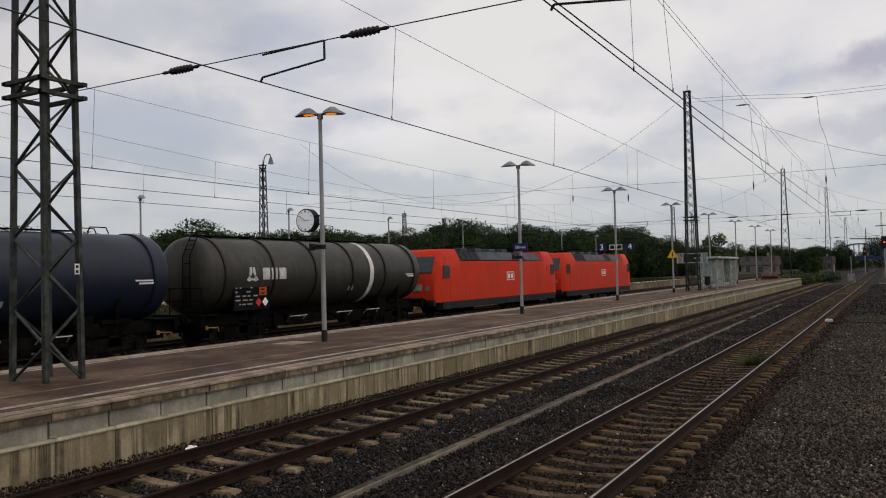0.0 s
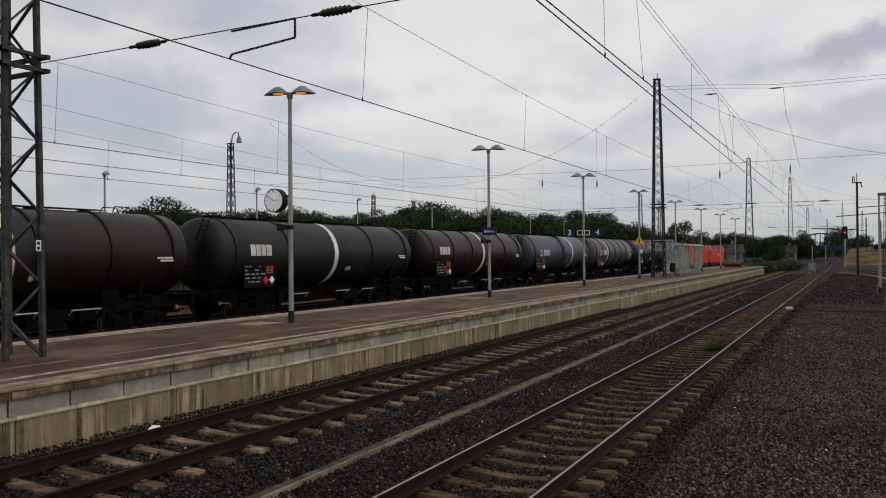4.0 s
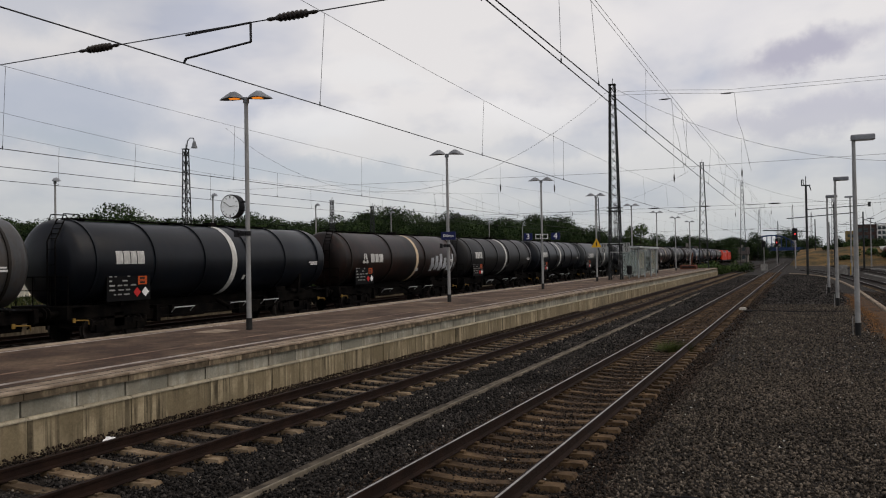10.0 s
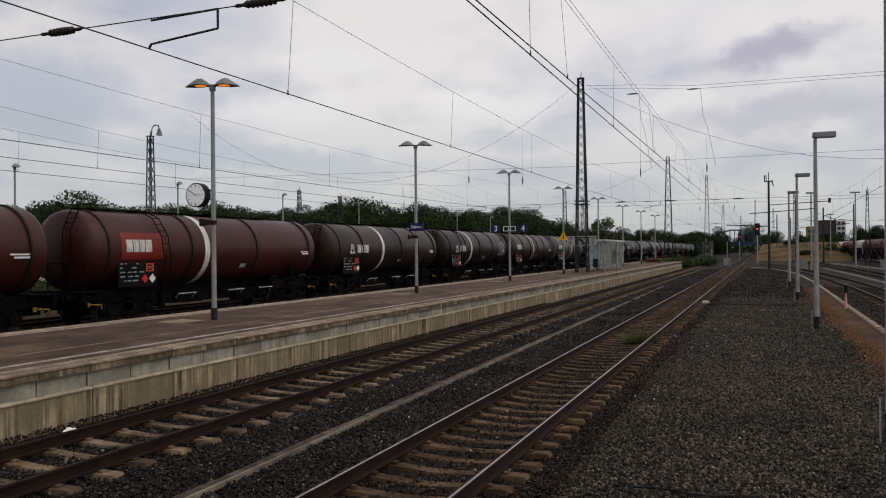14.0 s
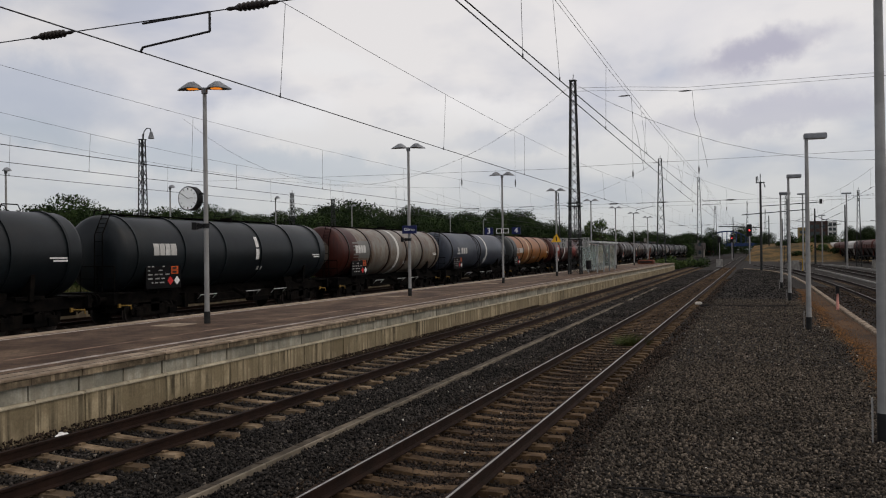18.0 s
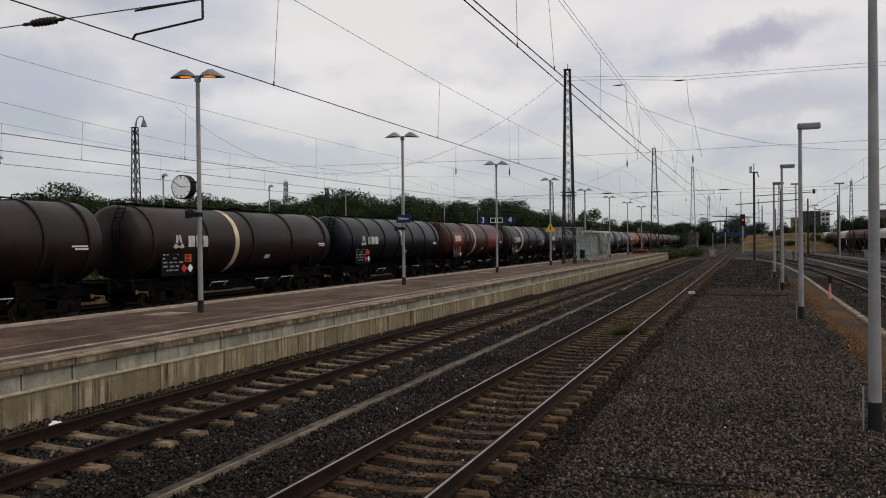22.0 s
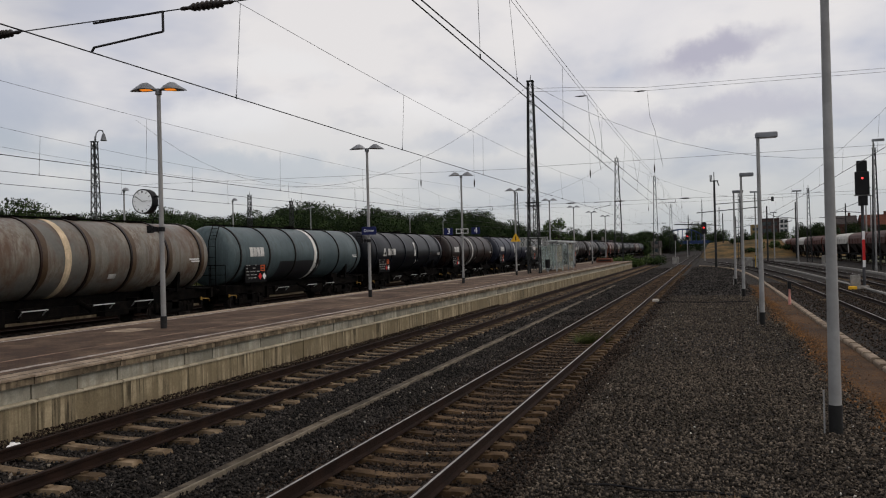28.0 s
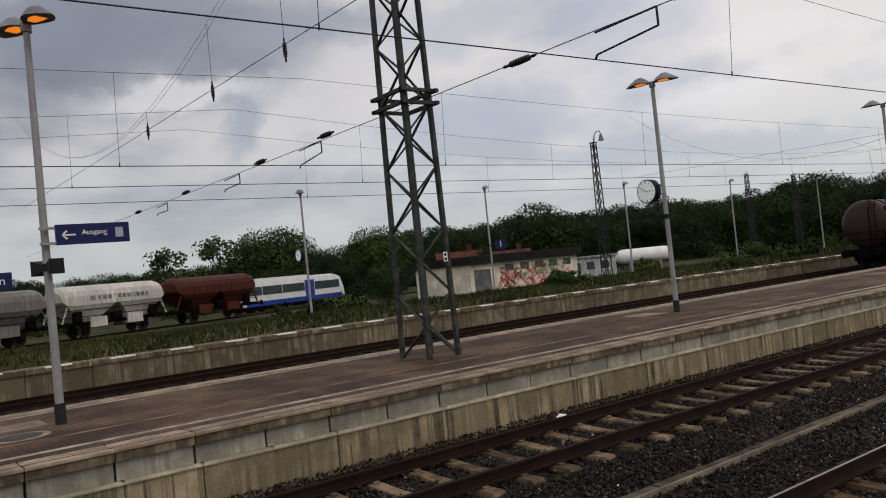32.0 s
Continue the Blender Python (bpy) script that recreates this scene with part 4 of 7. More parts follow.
def ladder_mesh(pts, w_axis, steps, width=0.36):
    s = Shape()
    w = Vector(w_axis) * width / 2
    pts = [Vector(p) for p in pts]
    for sg in (-1, 1):
        for a, b in zip(pts, pts[1:]):
            s.tube(a + w * sg, b + w * sg, 0.022, 5)
    for i in range(steps):
        t = i / (steps - 1) * (len(pts) - 1)
        k = min(int(t), len(pts) - 2)
        c = pts[k].lerp(pts[k + 1], t - k)
        s.tube(c - w, c + w, 0.015, 4)
    return s.mesh("ladder", UNDER)


SIDE_LADDER = ladder_mesh([(1.62, 0, 0.75), (1.62, 0, 2.4), (1.50, 0, 3.2), (1.05, 0, 3.9), (0.4, 0, 4.2)], (0, 1, 0), 13)
END_LADDER = ladder_mesh([(0.55, -HALF - 0.56, 1.1), (0.55, -HALF - 0.54, 3.4), (0.5, -HALF - 0.1, 4.15)], (1, 0, 0), 10)

# outer bars, with inner boxes added to darken the gaps beneath the tank
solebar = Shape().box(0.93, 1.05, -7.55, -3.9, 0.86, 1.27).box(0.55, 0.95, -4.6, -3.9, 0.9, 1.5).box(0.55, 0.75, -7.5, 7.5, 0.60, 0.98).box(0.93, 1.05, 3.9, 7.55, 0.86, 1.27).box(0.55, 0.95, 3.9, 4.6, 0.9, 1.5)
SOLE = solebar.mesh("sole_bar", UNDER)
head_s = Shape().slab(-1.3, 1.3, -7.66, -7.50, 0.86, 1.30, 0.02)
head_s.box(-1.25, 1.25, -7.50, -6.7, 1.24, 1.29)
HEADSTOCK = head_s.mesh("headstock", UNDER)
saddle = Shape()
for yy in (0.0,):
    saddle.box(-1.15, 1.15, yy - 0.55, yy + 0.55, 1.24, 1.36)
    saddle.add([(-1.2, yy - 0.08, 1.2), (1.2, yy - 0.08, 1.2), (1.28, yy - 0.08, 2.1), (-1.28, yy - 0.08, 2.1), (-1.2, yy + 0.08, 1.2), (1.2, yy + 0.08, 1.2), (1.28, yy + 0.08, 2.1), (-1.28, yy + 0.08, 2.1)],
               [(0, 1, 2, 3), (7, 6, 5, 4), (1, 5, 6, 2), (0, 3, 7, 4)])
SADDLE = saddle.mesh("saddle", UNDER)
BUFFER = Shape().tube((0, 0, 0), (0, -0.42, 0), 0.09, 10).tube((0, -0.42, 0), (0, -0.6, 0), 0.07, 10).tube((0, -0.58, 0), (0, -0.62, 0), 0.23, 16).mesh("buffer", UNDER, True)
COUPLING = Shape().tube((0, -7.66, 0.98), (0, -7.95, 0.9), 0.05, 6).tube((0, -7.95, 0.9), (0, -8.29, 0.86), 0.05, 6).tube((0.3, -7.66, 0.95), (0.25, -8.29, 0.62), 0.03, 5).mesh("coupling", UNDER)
# brake gear, plus a long centre box added as dark fill beneath the tank
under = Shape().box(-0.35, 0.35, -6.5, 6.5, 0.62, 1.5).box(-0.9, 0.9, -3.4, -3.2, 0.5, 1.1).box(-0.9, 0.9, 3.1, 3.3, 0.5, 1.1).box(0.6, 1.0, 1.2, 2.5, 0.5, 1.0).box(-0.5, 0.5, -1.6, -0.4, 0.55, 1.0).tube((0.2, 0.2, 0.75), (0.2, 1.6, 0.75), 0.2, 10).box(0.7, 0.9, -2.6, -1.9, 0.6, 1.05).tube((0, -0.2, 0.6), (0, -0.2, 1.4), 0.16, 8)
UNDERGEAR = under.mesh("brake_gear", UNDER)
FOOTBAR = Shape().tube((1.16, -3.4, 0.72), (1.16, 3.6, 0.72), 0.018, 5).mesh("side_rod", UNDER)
LEVER = Shape().tube((1.27, -0.28, 0.84), (1.27, 0.28, 0.80), 0.025, 5).tube((1.27, 0.28, 0.80), (1.27, 0.30, 0.66), 0.022, 5).box(1.24, 1.30, -0.34, -0.24, 0.76, 0.90).mesh("lever", mat("dull_yellow_lever", (0.22, 0.13, 0.03), 0.7))
GRAB = Shape().tube((1.24, -0.55, 0.98), (1.24, 0.55, 0.98), 0.022, 5).tube((1.24, -0.5, 0.98), (1.05, -0.5, 0.80), 0.018, 4).tube((1.24, 0.5, 0.98), (1.05, 0.5, 0.80), 0.018, 4).mesh("grab_rail", STEEL_BAR)
OUTLET = Shape().tube((0.6, 0.3, 1.1), (1.25, 0.3, 0.8), 0.09, 8).tube((1.2, 0.3, 0.82), (1.32, 0.3, 0.78), 0.13, 8).mesh("outlet_valve", UNDER)
er = Shape()
for ex in (-1.2, -0.4, 0.4, 1.2):
    er.tube((ex, -7.55, 1.25), (ex, -7.55, 2.25), 0.02, 5)
er.tube((-1.2, -7.55, 2.25), (1.2, -7.55, 2.25), 0.02, 5).tube((-1.2, -7.55, 1.8), (1.2, -7.55, 1.8), 0.016, 5)
END_RAIL = er.mesh("end_rail", UNDER)
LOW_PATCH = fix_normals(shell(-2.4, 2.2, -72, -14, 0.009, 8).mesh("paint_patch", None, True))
SPILL = fix_normals(flat_sheet([(-0.34, 88), (0.30, 88), (0.26, 40), (0.36, 8), (0.22, -20), (0.10, -44), (-0.04, -30), (-0.20, -52), (-0.30, -18), (-0.22, 20), (-0.38, 52)]).mesh("spill_stain", None, True))
BOARD = Shape().box(1.10, 1.14, -6.1, -4.15, 1.08, 2.0).mesh("data_board", mat("sooty_board", (0.006, 0.006, 0.0065), 0.7, spec=0.08))
data_lettering = Shape()
rg = random.Random(4)
for row in range(5):
    yy = -6.0
    while yy < -5.05:
        w = rg.uniform(0.08, 0.26)
        if rg.random() < 0.72:
            data_lettering.box(1.141, 1.145, yy, yy + w, 1.90 - row * 0.155, 1.95 - row * 0.155)
        yy += w + rg.uniform(0.05, 0.16)
DATA_MARKS = data_lettering.mesh("data_lettering", mat("dull_white_lettering", (0.30, 0.30, 0.29), 0.7))
HAZARD = Shape().box(1.12, 1.15, -4.72, -4.32, 1.62, 1.92).mesh("hazard_plate", ORANGE_SIGN)
HAZARD_LINES = Shape().box(1.151, 1.154, -4.70, -4.34, 1.76, 1.78).box(1.151, 1.154, -4.66, -4.42, 1.81, 1.88).box(1.151, 1.154, -4.66, -4.42, 1.66, 1.73).mesh("plate_lettering", BLACK)


def diamond(name, y, z, material):
    s = Shape()
    s.add([(1.155, y - 0.17, z), (1.155, y, z - 0.17), (1.155, y + 0.17, z), (1.155, y, z + 0.17), (1.145, y - 0.17, z), (1.145, y, z - 0.17), (1.145, y + 0.17, z), (1.145, y, z + 0.17)],
          [(0, 1, 2, 3), (7, 6, 5, 4), (0, 4, 5, 1), (1, 5, 6, 2), (2, 6, 7, 3), (3, 7, 4, 0)])
    return s.mesh(name, material)


DIAMOND_RED = diamond("danger_label", -4.78, 1.36, RED_SIGN)
DIAMOND_WHITE = diamond("danger_label", -4.40, 1.36, WHITE)

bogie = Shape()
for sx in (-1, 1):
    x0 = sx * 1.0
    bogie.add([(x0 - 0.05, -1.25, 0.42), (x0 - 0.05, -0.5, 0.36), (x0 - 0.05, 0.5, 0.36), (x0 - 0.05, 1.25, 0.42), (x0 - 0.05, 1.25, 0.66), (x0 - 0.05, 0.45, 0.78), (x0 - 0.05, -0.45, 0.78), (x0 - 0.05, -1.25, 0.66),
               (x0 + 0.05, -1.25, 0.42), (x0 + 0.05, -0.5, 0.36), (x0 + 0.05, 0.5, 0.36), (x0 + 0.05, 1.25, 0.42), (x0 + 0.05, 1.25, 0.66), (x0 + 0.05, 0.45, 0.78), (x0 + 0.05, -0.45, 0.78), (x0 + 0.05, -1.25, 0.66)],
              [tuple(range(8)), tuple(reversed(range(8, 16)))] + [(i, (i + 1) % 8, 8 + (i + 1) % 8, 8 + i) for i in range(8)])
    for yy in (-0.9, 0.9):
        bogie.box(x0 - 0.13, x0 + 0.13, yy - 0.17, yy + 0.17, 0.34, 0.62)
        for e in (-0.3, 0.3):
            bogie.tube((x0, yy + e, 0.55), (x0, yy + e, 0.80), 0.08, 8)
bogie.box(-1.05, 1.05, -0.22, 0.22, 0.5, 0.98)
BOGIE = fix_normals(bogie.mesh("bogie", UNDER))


def wheelset_mesh():
    s = Shape().tube((-0.98, 0, 0), (0.98, 0, 0), 0.08, 8)
    n = 24
    for sx in (-1, 1):
        prof = [(0.69, 0.10), (0.69, 0.49), (0.72, 0.49), (0.725, 0.46), (0.82, 0.455), (0.82, 0.40), (0.77, 0.36), (0.78, 0.12)]
        s.loft([[(sx * x, r * math.cos(2 * math.pi * i / n), r * math.sin(2 * math.pi * i / n)) for i in range(n)] for x, r in prof])
    return fix_normals(s.mesh("wheelset", mat("wheel_steel", (0.05, 0.042, 0.038), 0.6, metal=0.5)))


WHEELSET = wheelset_mesh()


def paint(name, col, col2=None, streak=0.45, streak_col=(0.010, 0.008, 0.0065), rough=0.55, var=0.25, blotch=0.5, blotch_col=None, spec=0.3):
    dust = blotch_col or tuple(0.55 * c + k for c, k in zip(col, (0.022, 0.015, 0.010)))
    return mat(name, col, rough, col2=col2, blotch=blotch, blotch_col=dust, scale=0.5, var=var, fine=9, fine_var=0.10, bump=0.03, edge=(0.36, 0.66), streak=streak, streak_col=streak_col, rnd=0.06, spec=spec)



def tank_paint(name, col, col2=None, *more, **named):
    """Old glossy paint under a film of grime."""
    named.setdefault("rough", 0.40)
    named.setdefault("spec", 0.22)
    named.setdefault("blotch_col", tuple(0.6 * c + k for c, k in zip(col, (0.006, 0.0045, 0.0035))))
    return paint(name, tuple(0.58 * c for c in col), col2 and tuple(0.58 * c for c in col2), *more, **named)


PAINT = {
    "rust_run": tank_paint("rust_run_paint", (0.125, 0.070, 0.036), (0.22, 0.165, 0.11), 0.7, (0.06, 0.035, 0.02), blotch=0.5),
    "trim": tank_paint("grimy_hoop_paint", (0.020, 0.016, 0.0135), (0.034, 0.026, 0.020), 0.4, rough=0.6),
    "olive": tank_paint("olive_grey_tank_paint", (0.060, 0.059, 0.048), (0.098, 0.094, 0.076), 0.5),
    "black": tank_paint("blue_black_tank_paint", (0.0075, 0.0105, 0.0165), (0.0130, 0.0175, 0.0260), 0.35, rough=0.36, blotch=0.3),
    "soot": tank_paint("sooty_black_tank_paint", (0.017, 0.017, 0.018), (0.030, 0.029, 0.029), 0.35, rough=0.45, blotch=0.35),
    "grey": tank_paint("grey_tank_paint", (0.088, 0.092, 0.100), (0.140, 0.142, 0.145), 0.5, (0.040, 0.026, 0.016), blotch=0.5, blotch_col=(0.075, 0.052, 0.034)),
    "bluegrey": tank_paint("blue_grey_tank_paint", (0.066, 0.082, 0.116), (0.104, 0.120, 0.155), 0.35, blotch=0.3),
    "slate": tank_paint("slate_green_tank_paint", (0.050, 0.058, 0.064), (0.076, 0.086, 0.090), 0.4, blotch=0.3),
    "umber": tank_paint("dark_brown_tank_paint", (0.018, 0.0135, 0.0125), (0.036, 0.019, 0.015), 0.5, blotch=0.6, blotch_col=(0.036, 0.0145, 0.0095)),
    "brown": tank_paint("rusty_brown_tank_paint", (0.030, 0.017, 0.013), (0.070, 0.027, 0.014), 0.5, var=0.1, blotch=0.7, blotch_col=(0.018, 0.014, 0.013)),
    "red": tank_paint("dark_red_tank_paint", (0.078, 0.017, 0.012), (0.108, 0.025, 0.017), 0.45),
    "orange": tank_paint("weathered_orange_tank_paint", (0.58, 0.195, 0.018), (0.42, 0.155, 0.030), 0.4, blotch=0.5, blotch_col=(0.105, 0.075, 0.050)),
    "teal": tank_paint("dark_teal_tank_paint", (0.012, 0.0175, 0.022), (0.020, 0.0285, 0.034), 0.3, blotch=0.25),
    "palegreen": tank_paint("pale_green_grey_tank_paint", (0.185, 0.225, 0.235), (0.265, 0.300, 0.300), 0.5, (0.075, 0.045, 0.025), blotch=0.45, blotch_col=(0.15, 0.105, 0.06)),
    "cream": tank_paint("rust_streaked_cream_tank_paint", (0.27, 0.262, 0.235), (0.40, 0.37, 0.31), 0.6, (0.075, 0.034, 0.016), blotch=0.72, blotch_col=(0.100, 0.046, 0.021)),
    "sea": tank_paint("sea_green_tank_paint", (0.110, 0.165, 0.182), (0.160, 0.220, 0.232), 0.35),
    "navy": tank_paint("navy_tank_paint", (0.020, 0.026, 0.050), (0.030, 0.038, 0.068), 0.25),
    "silver": tank_paint("light_grey_tank_paint", (0.27, 0.30, 0.32), (0.36, 0.38, 0.39), 0.4, (0.09, 0.075, 0.06)),
    "maroon": tank_paint("red_brown_tank_paint", (0.075, 0.030, 0.024), (0.050, 0.030, 0.026), 0.4),
    "patch_grey": tank_paint("blue_grey_patch", (0.16, 0.185, 0.21), None, 0.1),
    "patch_green": tank_paint("olive_patch", (0.13, 0.14, 0.10), None, 0.2),
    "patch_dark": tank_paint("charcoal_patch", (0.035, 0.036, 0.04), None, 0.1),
    "patch_red": tank_paint("fresh_red_patch", (0.32, 0.035, 0.022), None, 0.1),
    "patch_yellow": tank_paint("yellowed_patch", (0.30, 0.24, 0.12), (0.22, 0.22, 0.19), 0.3, (0.28, 0.13, 0.03)),
    "patch_pale": tank_paint("pale_grey_patch", (0.26, 0.26, 0.24), None, 0.2),
}
BANDS = {"w": mat("white_band", (0.66, 0.66, 0.63), 0.6, scale=2, var=0.2, streak=0.35, streak_col=(0.2, 0.15, 0.1)),
         "c": mat("cream_band", (0.62, 0.50, 0.34), 0.6, scale=2, var=0.2, streak=0.35, streak_col=(0.2, 0.12, 0.06)),
         "s": mat("white_mark", (0.68, 0.68, 0.66), 0.6), "-": None}
# from the engines back: paint, owner's mark, band (kind and place along the tank), hoops, patches and marks
TRAIN_LIST = """olive V w.70 6 | navy B w.51 6 | grey V w.31 7 yf | bluegrey V w.68 3 lad | umber B w.53 6 | soot B w.51 5 | umber B c.53 6 | umber V w.39 6 gb mix
black B w.51 6 | slate V w.67 3 lad | black B w.49 6 | soot B w.55 6 | umber V c.58 4 graf | black B w.53 6 | grey B w.53 6 db | brown B c.49 6 | umber V w.36 5 gf lad | brown V w.41 6
red B w.41 4 rb lad | red B w.39 4 rb rf lad | orange V c.41 5 | bluegrey V w.61 3 lad | cream B w.50 6 rend pb | teal B s.57 6 | teal B s.55 7 | umber V w.33 5 gf | red B c.43 4 rb rf lad | black V s.53 7
umber V c.41 5 | umber V w.355 8 | palegreen B -.53 6 low | palegreen B w.545 6 tide | navy B s.53 6 | umber B w.49 6 | black V s.55 6 | sea B w.57 6 | cream B c.43 7 | navy B s.51 6 | silver R w.55 5 | maroon V w.43 4"""
SPEC = [w.split() for w in TRAIN_LIST.replace("\n", " | ").split("|")]
NAMES = {"olive": "olive-grey", "black": "blue-black", "soot": "sooty black", "grey": "grey", "bluegrey": "blue-grey", "slate": "slate-green", "umber": "dark brown", "brown": "rusty brown", "red": "dark red",
         "orange": "weathered orange", "teal": "dark teal", "palegreen": "pale green-grey", "cream": "rust-streaked cream", "sea": "sea-green", "navy": "navy blue", "silver": "light grey", "maroon": "red-brown"}


def add_bogie(root, y):
    bg = part("bogie", BOGIE, root, at=pose(0, y, 0))
    for e in (-0.9, 0.9):
        WHEELS[e].append(part("wheelset", WHEELSET, bg, at=pose(0, e, 0.46)))
    return bg


WHEELS = {-0.9: [], 0.9: []}
MOVERS = []


def tank_wagon(i, spec):
    colour, mark, band, hoops, extra = spec[0], spec[1], spec[2], int(spec[3]), spec[4:]
    kind = {"-": "patched lower side", "w": "white band", "c": "cream band", "s": "short white mark"}[band[0]]
    place = -HALF + 2 * HALF * float(band[1:])
    about = NAMES[colour] + " railway tank wagon with a " + kind
    if "graf" in extra:
        about += " and silver graffiti"
    if "rend" in extra:
        about = "rust-streaked cream tank wagon with a red end and white band"
    root = thing("tank_wagon", about, "tank wagon", pose(TRAIN, FIRST - PITCH * i, 0), "tank wagons of the train")
    body = part("tank", TANK, root, material=PAINT[colour])
    trim = PAINT["umber"] if colour in ("cream", "palegreen", "silver") else PAINT[colour] if colour in ("black", "teal", "navy", "soot") else PAINT["trim"]
    for k in range(hoops):
        y = -HALF + 0.5 + (2 * HALF - 1.0) * k / (hoops - 1)
        if abs(y - place) > 0.32:
            part("hoop", HOOP, body, at=pose(0, y, 0), material=trim)
            if colour in ("cream", "palegreen"):
                part("rust_run", RUST_RUN, body, "rust run beside a hoop", pose(0, y + 0.16, 0), PAINT["rust_run"])
    if band[0] != "-":
        part("band" if band[0] != "s" else "short_mark", BAND if band[0] != "s" else MARK, body, kind, pose(0, place, 0), BANDS[band[0]])
    if mark == "R":
        part("owner_mark", REDMARK, body, "faded red mark", pose(0, -3.2, 0))
    else:
        at = pose(0, -4.9 if mark == "V" else -5.1, 0)
        if mark == "V":
            part("emblem", EMBLEM, body, "white three-piece emblem", at)
        for piece in BLOCKS[mark]:
            part("owner_mark", piece, body, "white painted block", at)
    part("stencilled_label", END_LABEL, body, "small white lettering", pose(0, 6.3, 0))
    if "rb" in extra or "db" in extra or "gb" in extra or "pb" in extra:
        c = {"rb": "patch_red", "db": "patch_dark", "gb": "patch_green", "pb": "patch_pale"}[[e for e in extra if e in ("rb", "db", "gb", "pb")][0]]
        part("paint_patch", PATCH_BACK, body, "repainted patch", pose(0, -5.0, 0), PAINT[c])
    if "gf" in extra or "yf" in extra or "rf" in extra:
        c = {"gf": "patch_grey", "yf": "patch_yellow", "rf": "patch_red"}[[e for e in extra if e in ("gf", "yf", "rf")][0]]
        part("paint_patch", PATCH_FRONT, body, "repainted patch", pose(0, 6.2 if c != "patch_red" else 4.2, 0), PAINT[c])
    if "graf" in extra:
        part("graffiti", GRAFFITI, body, "silver and black graffiti", pose(0, 5.0, 0))
    if "tide" in extra:
        part("tide_line", TIDE_LINE, body, "yellow tide mark along the side")
    if "rend" in extra:
        part("end_paint", RED_END, body, "red painted end", material=PAINT["red"])
    if colour == "orange":
        part("end_paint", RED_END, body, "grey painted end", material=PAINT["slate"])
    part("walkway", WALKWAY, root)
    part("handrail", HANDRAIL, root)
    part("manhole", MANHOLE, root)
    part("ladder", SIDE_LADDER, root, at=pose(0, place - 2.6, 0)) if "lad" in extra else None
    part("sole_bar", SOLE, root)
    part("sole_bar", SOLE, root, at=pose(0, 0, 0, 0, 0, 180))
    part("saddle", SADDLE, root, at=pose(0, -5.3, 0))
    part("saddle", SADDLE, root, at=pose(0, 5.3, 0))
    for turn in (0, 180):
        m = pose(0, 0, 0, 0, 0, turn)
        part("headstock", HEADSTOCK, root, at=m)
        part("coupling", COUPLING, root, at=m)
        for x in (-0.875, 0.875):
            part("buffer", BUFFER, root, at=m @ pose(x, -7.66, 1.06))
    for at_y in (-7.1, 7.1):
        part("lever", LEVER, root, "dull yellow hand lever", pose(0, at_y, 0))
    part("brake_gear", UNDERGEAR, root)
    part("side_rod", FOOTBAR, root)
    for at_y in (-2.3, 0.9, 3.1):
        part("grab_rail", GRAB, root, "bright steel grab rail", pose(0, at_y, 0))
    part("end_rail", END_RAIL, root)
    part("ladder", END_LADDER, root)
    part("stencilled_label", SIDE_LABEL, body, "small pale plate low on the tank")
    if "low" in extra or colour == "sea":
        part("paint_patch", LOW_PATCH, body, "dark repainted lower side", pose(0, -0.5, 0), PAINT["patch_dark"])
    if colour in ("umber", "brown"):
        part("spill_stain", SPILL, body, "dark spill stain below the manhole", pose(0, 0.6, 0), PAINT["soot"])
    part("outlet_valve", OUTLET, root)
    board = part("data_board", BOARD, root, "black data board", pose(0.2, 0, 0.28))
    part("data_lettering", DATA_MARKS, board, "unreadable white data lines")["kind"] = "stuff"
    plate = part("hazard_plate", HAZARD, root, "orange hazard plate", pose(0.2, 0, 0.28))
    part("plate_lettering", HAZARD_LINES, plate)["kind"] = "stuff"
    part("danger_label", DIAMOND_RED, root, "red diamond label", pose(0.2, 0, 0.28))
    part("danger_label", DIAMOND_WHITE, root, "white diamond label", pose(0.2, 0, 0.28))
    for y in (-5.3, 5.3):
        add_bogie(root, y)
    MOVERS.append((root, FIRST - PITCH * i))


red_end = Shape()
red_end.loft([ring_points(y, r + 0.012) for y, r in ((-HALF - 0.488, 0.32), (-HALF - 0.43, 0.80), (-HALF - 0.33, 1.12), (-HALF - 0.24, 1.28), (-HALF - 0.12, 1.39), (-HALF, R), (-HALF + 1.7, R))], close=False)
RED_END = fix_normals(red_end.mesh("end_paint", None, True))
for wi, sp in enumerate(SPEC):
    tank_wagon(wi, sp)


# ---- electric locomotives ----
LOCO_RED = paint("traffic_red_paint", (0.62, 0.034, 0.010), (0.53, 0.034, 0.012), 0.30, (0.15, 0.025, 0.014), 0.5, 0.08, blotch=0.3, blotch_col=(0.34, 0.06, 0.022), spec=0.12)
LOCO_GREY = mat("grey_roof_paint", (0.062, 0.068, 0.080), 0.6, scale=1)
LOCO_SKIRT = mat("grey_skirt_paint", (0.018, 0.018, 0.020), 0.7, scale=2)
LOCO_GLASS = mat("dark_cab_glass", (0.05, 0.065, 0.07), 0.10, var=0.1, bump=0, spec=0.2)


def loco_section(y, w, z0, z1, zt):
    """Half width, floor, shoulder and roof height of one slice."""
    return [(-w, y, z0), (w, y, z0), (w, y, z0 + 1.1), (w * 0.985, y, z1), (w * 0.80, y, zt), (-w * 0.80, y, zt), (-w * 0.985, y, z1), (-w, y, z0 + 1.1)]


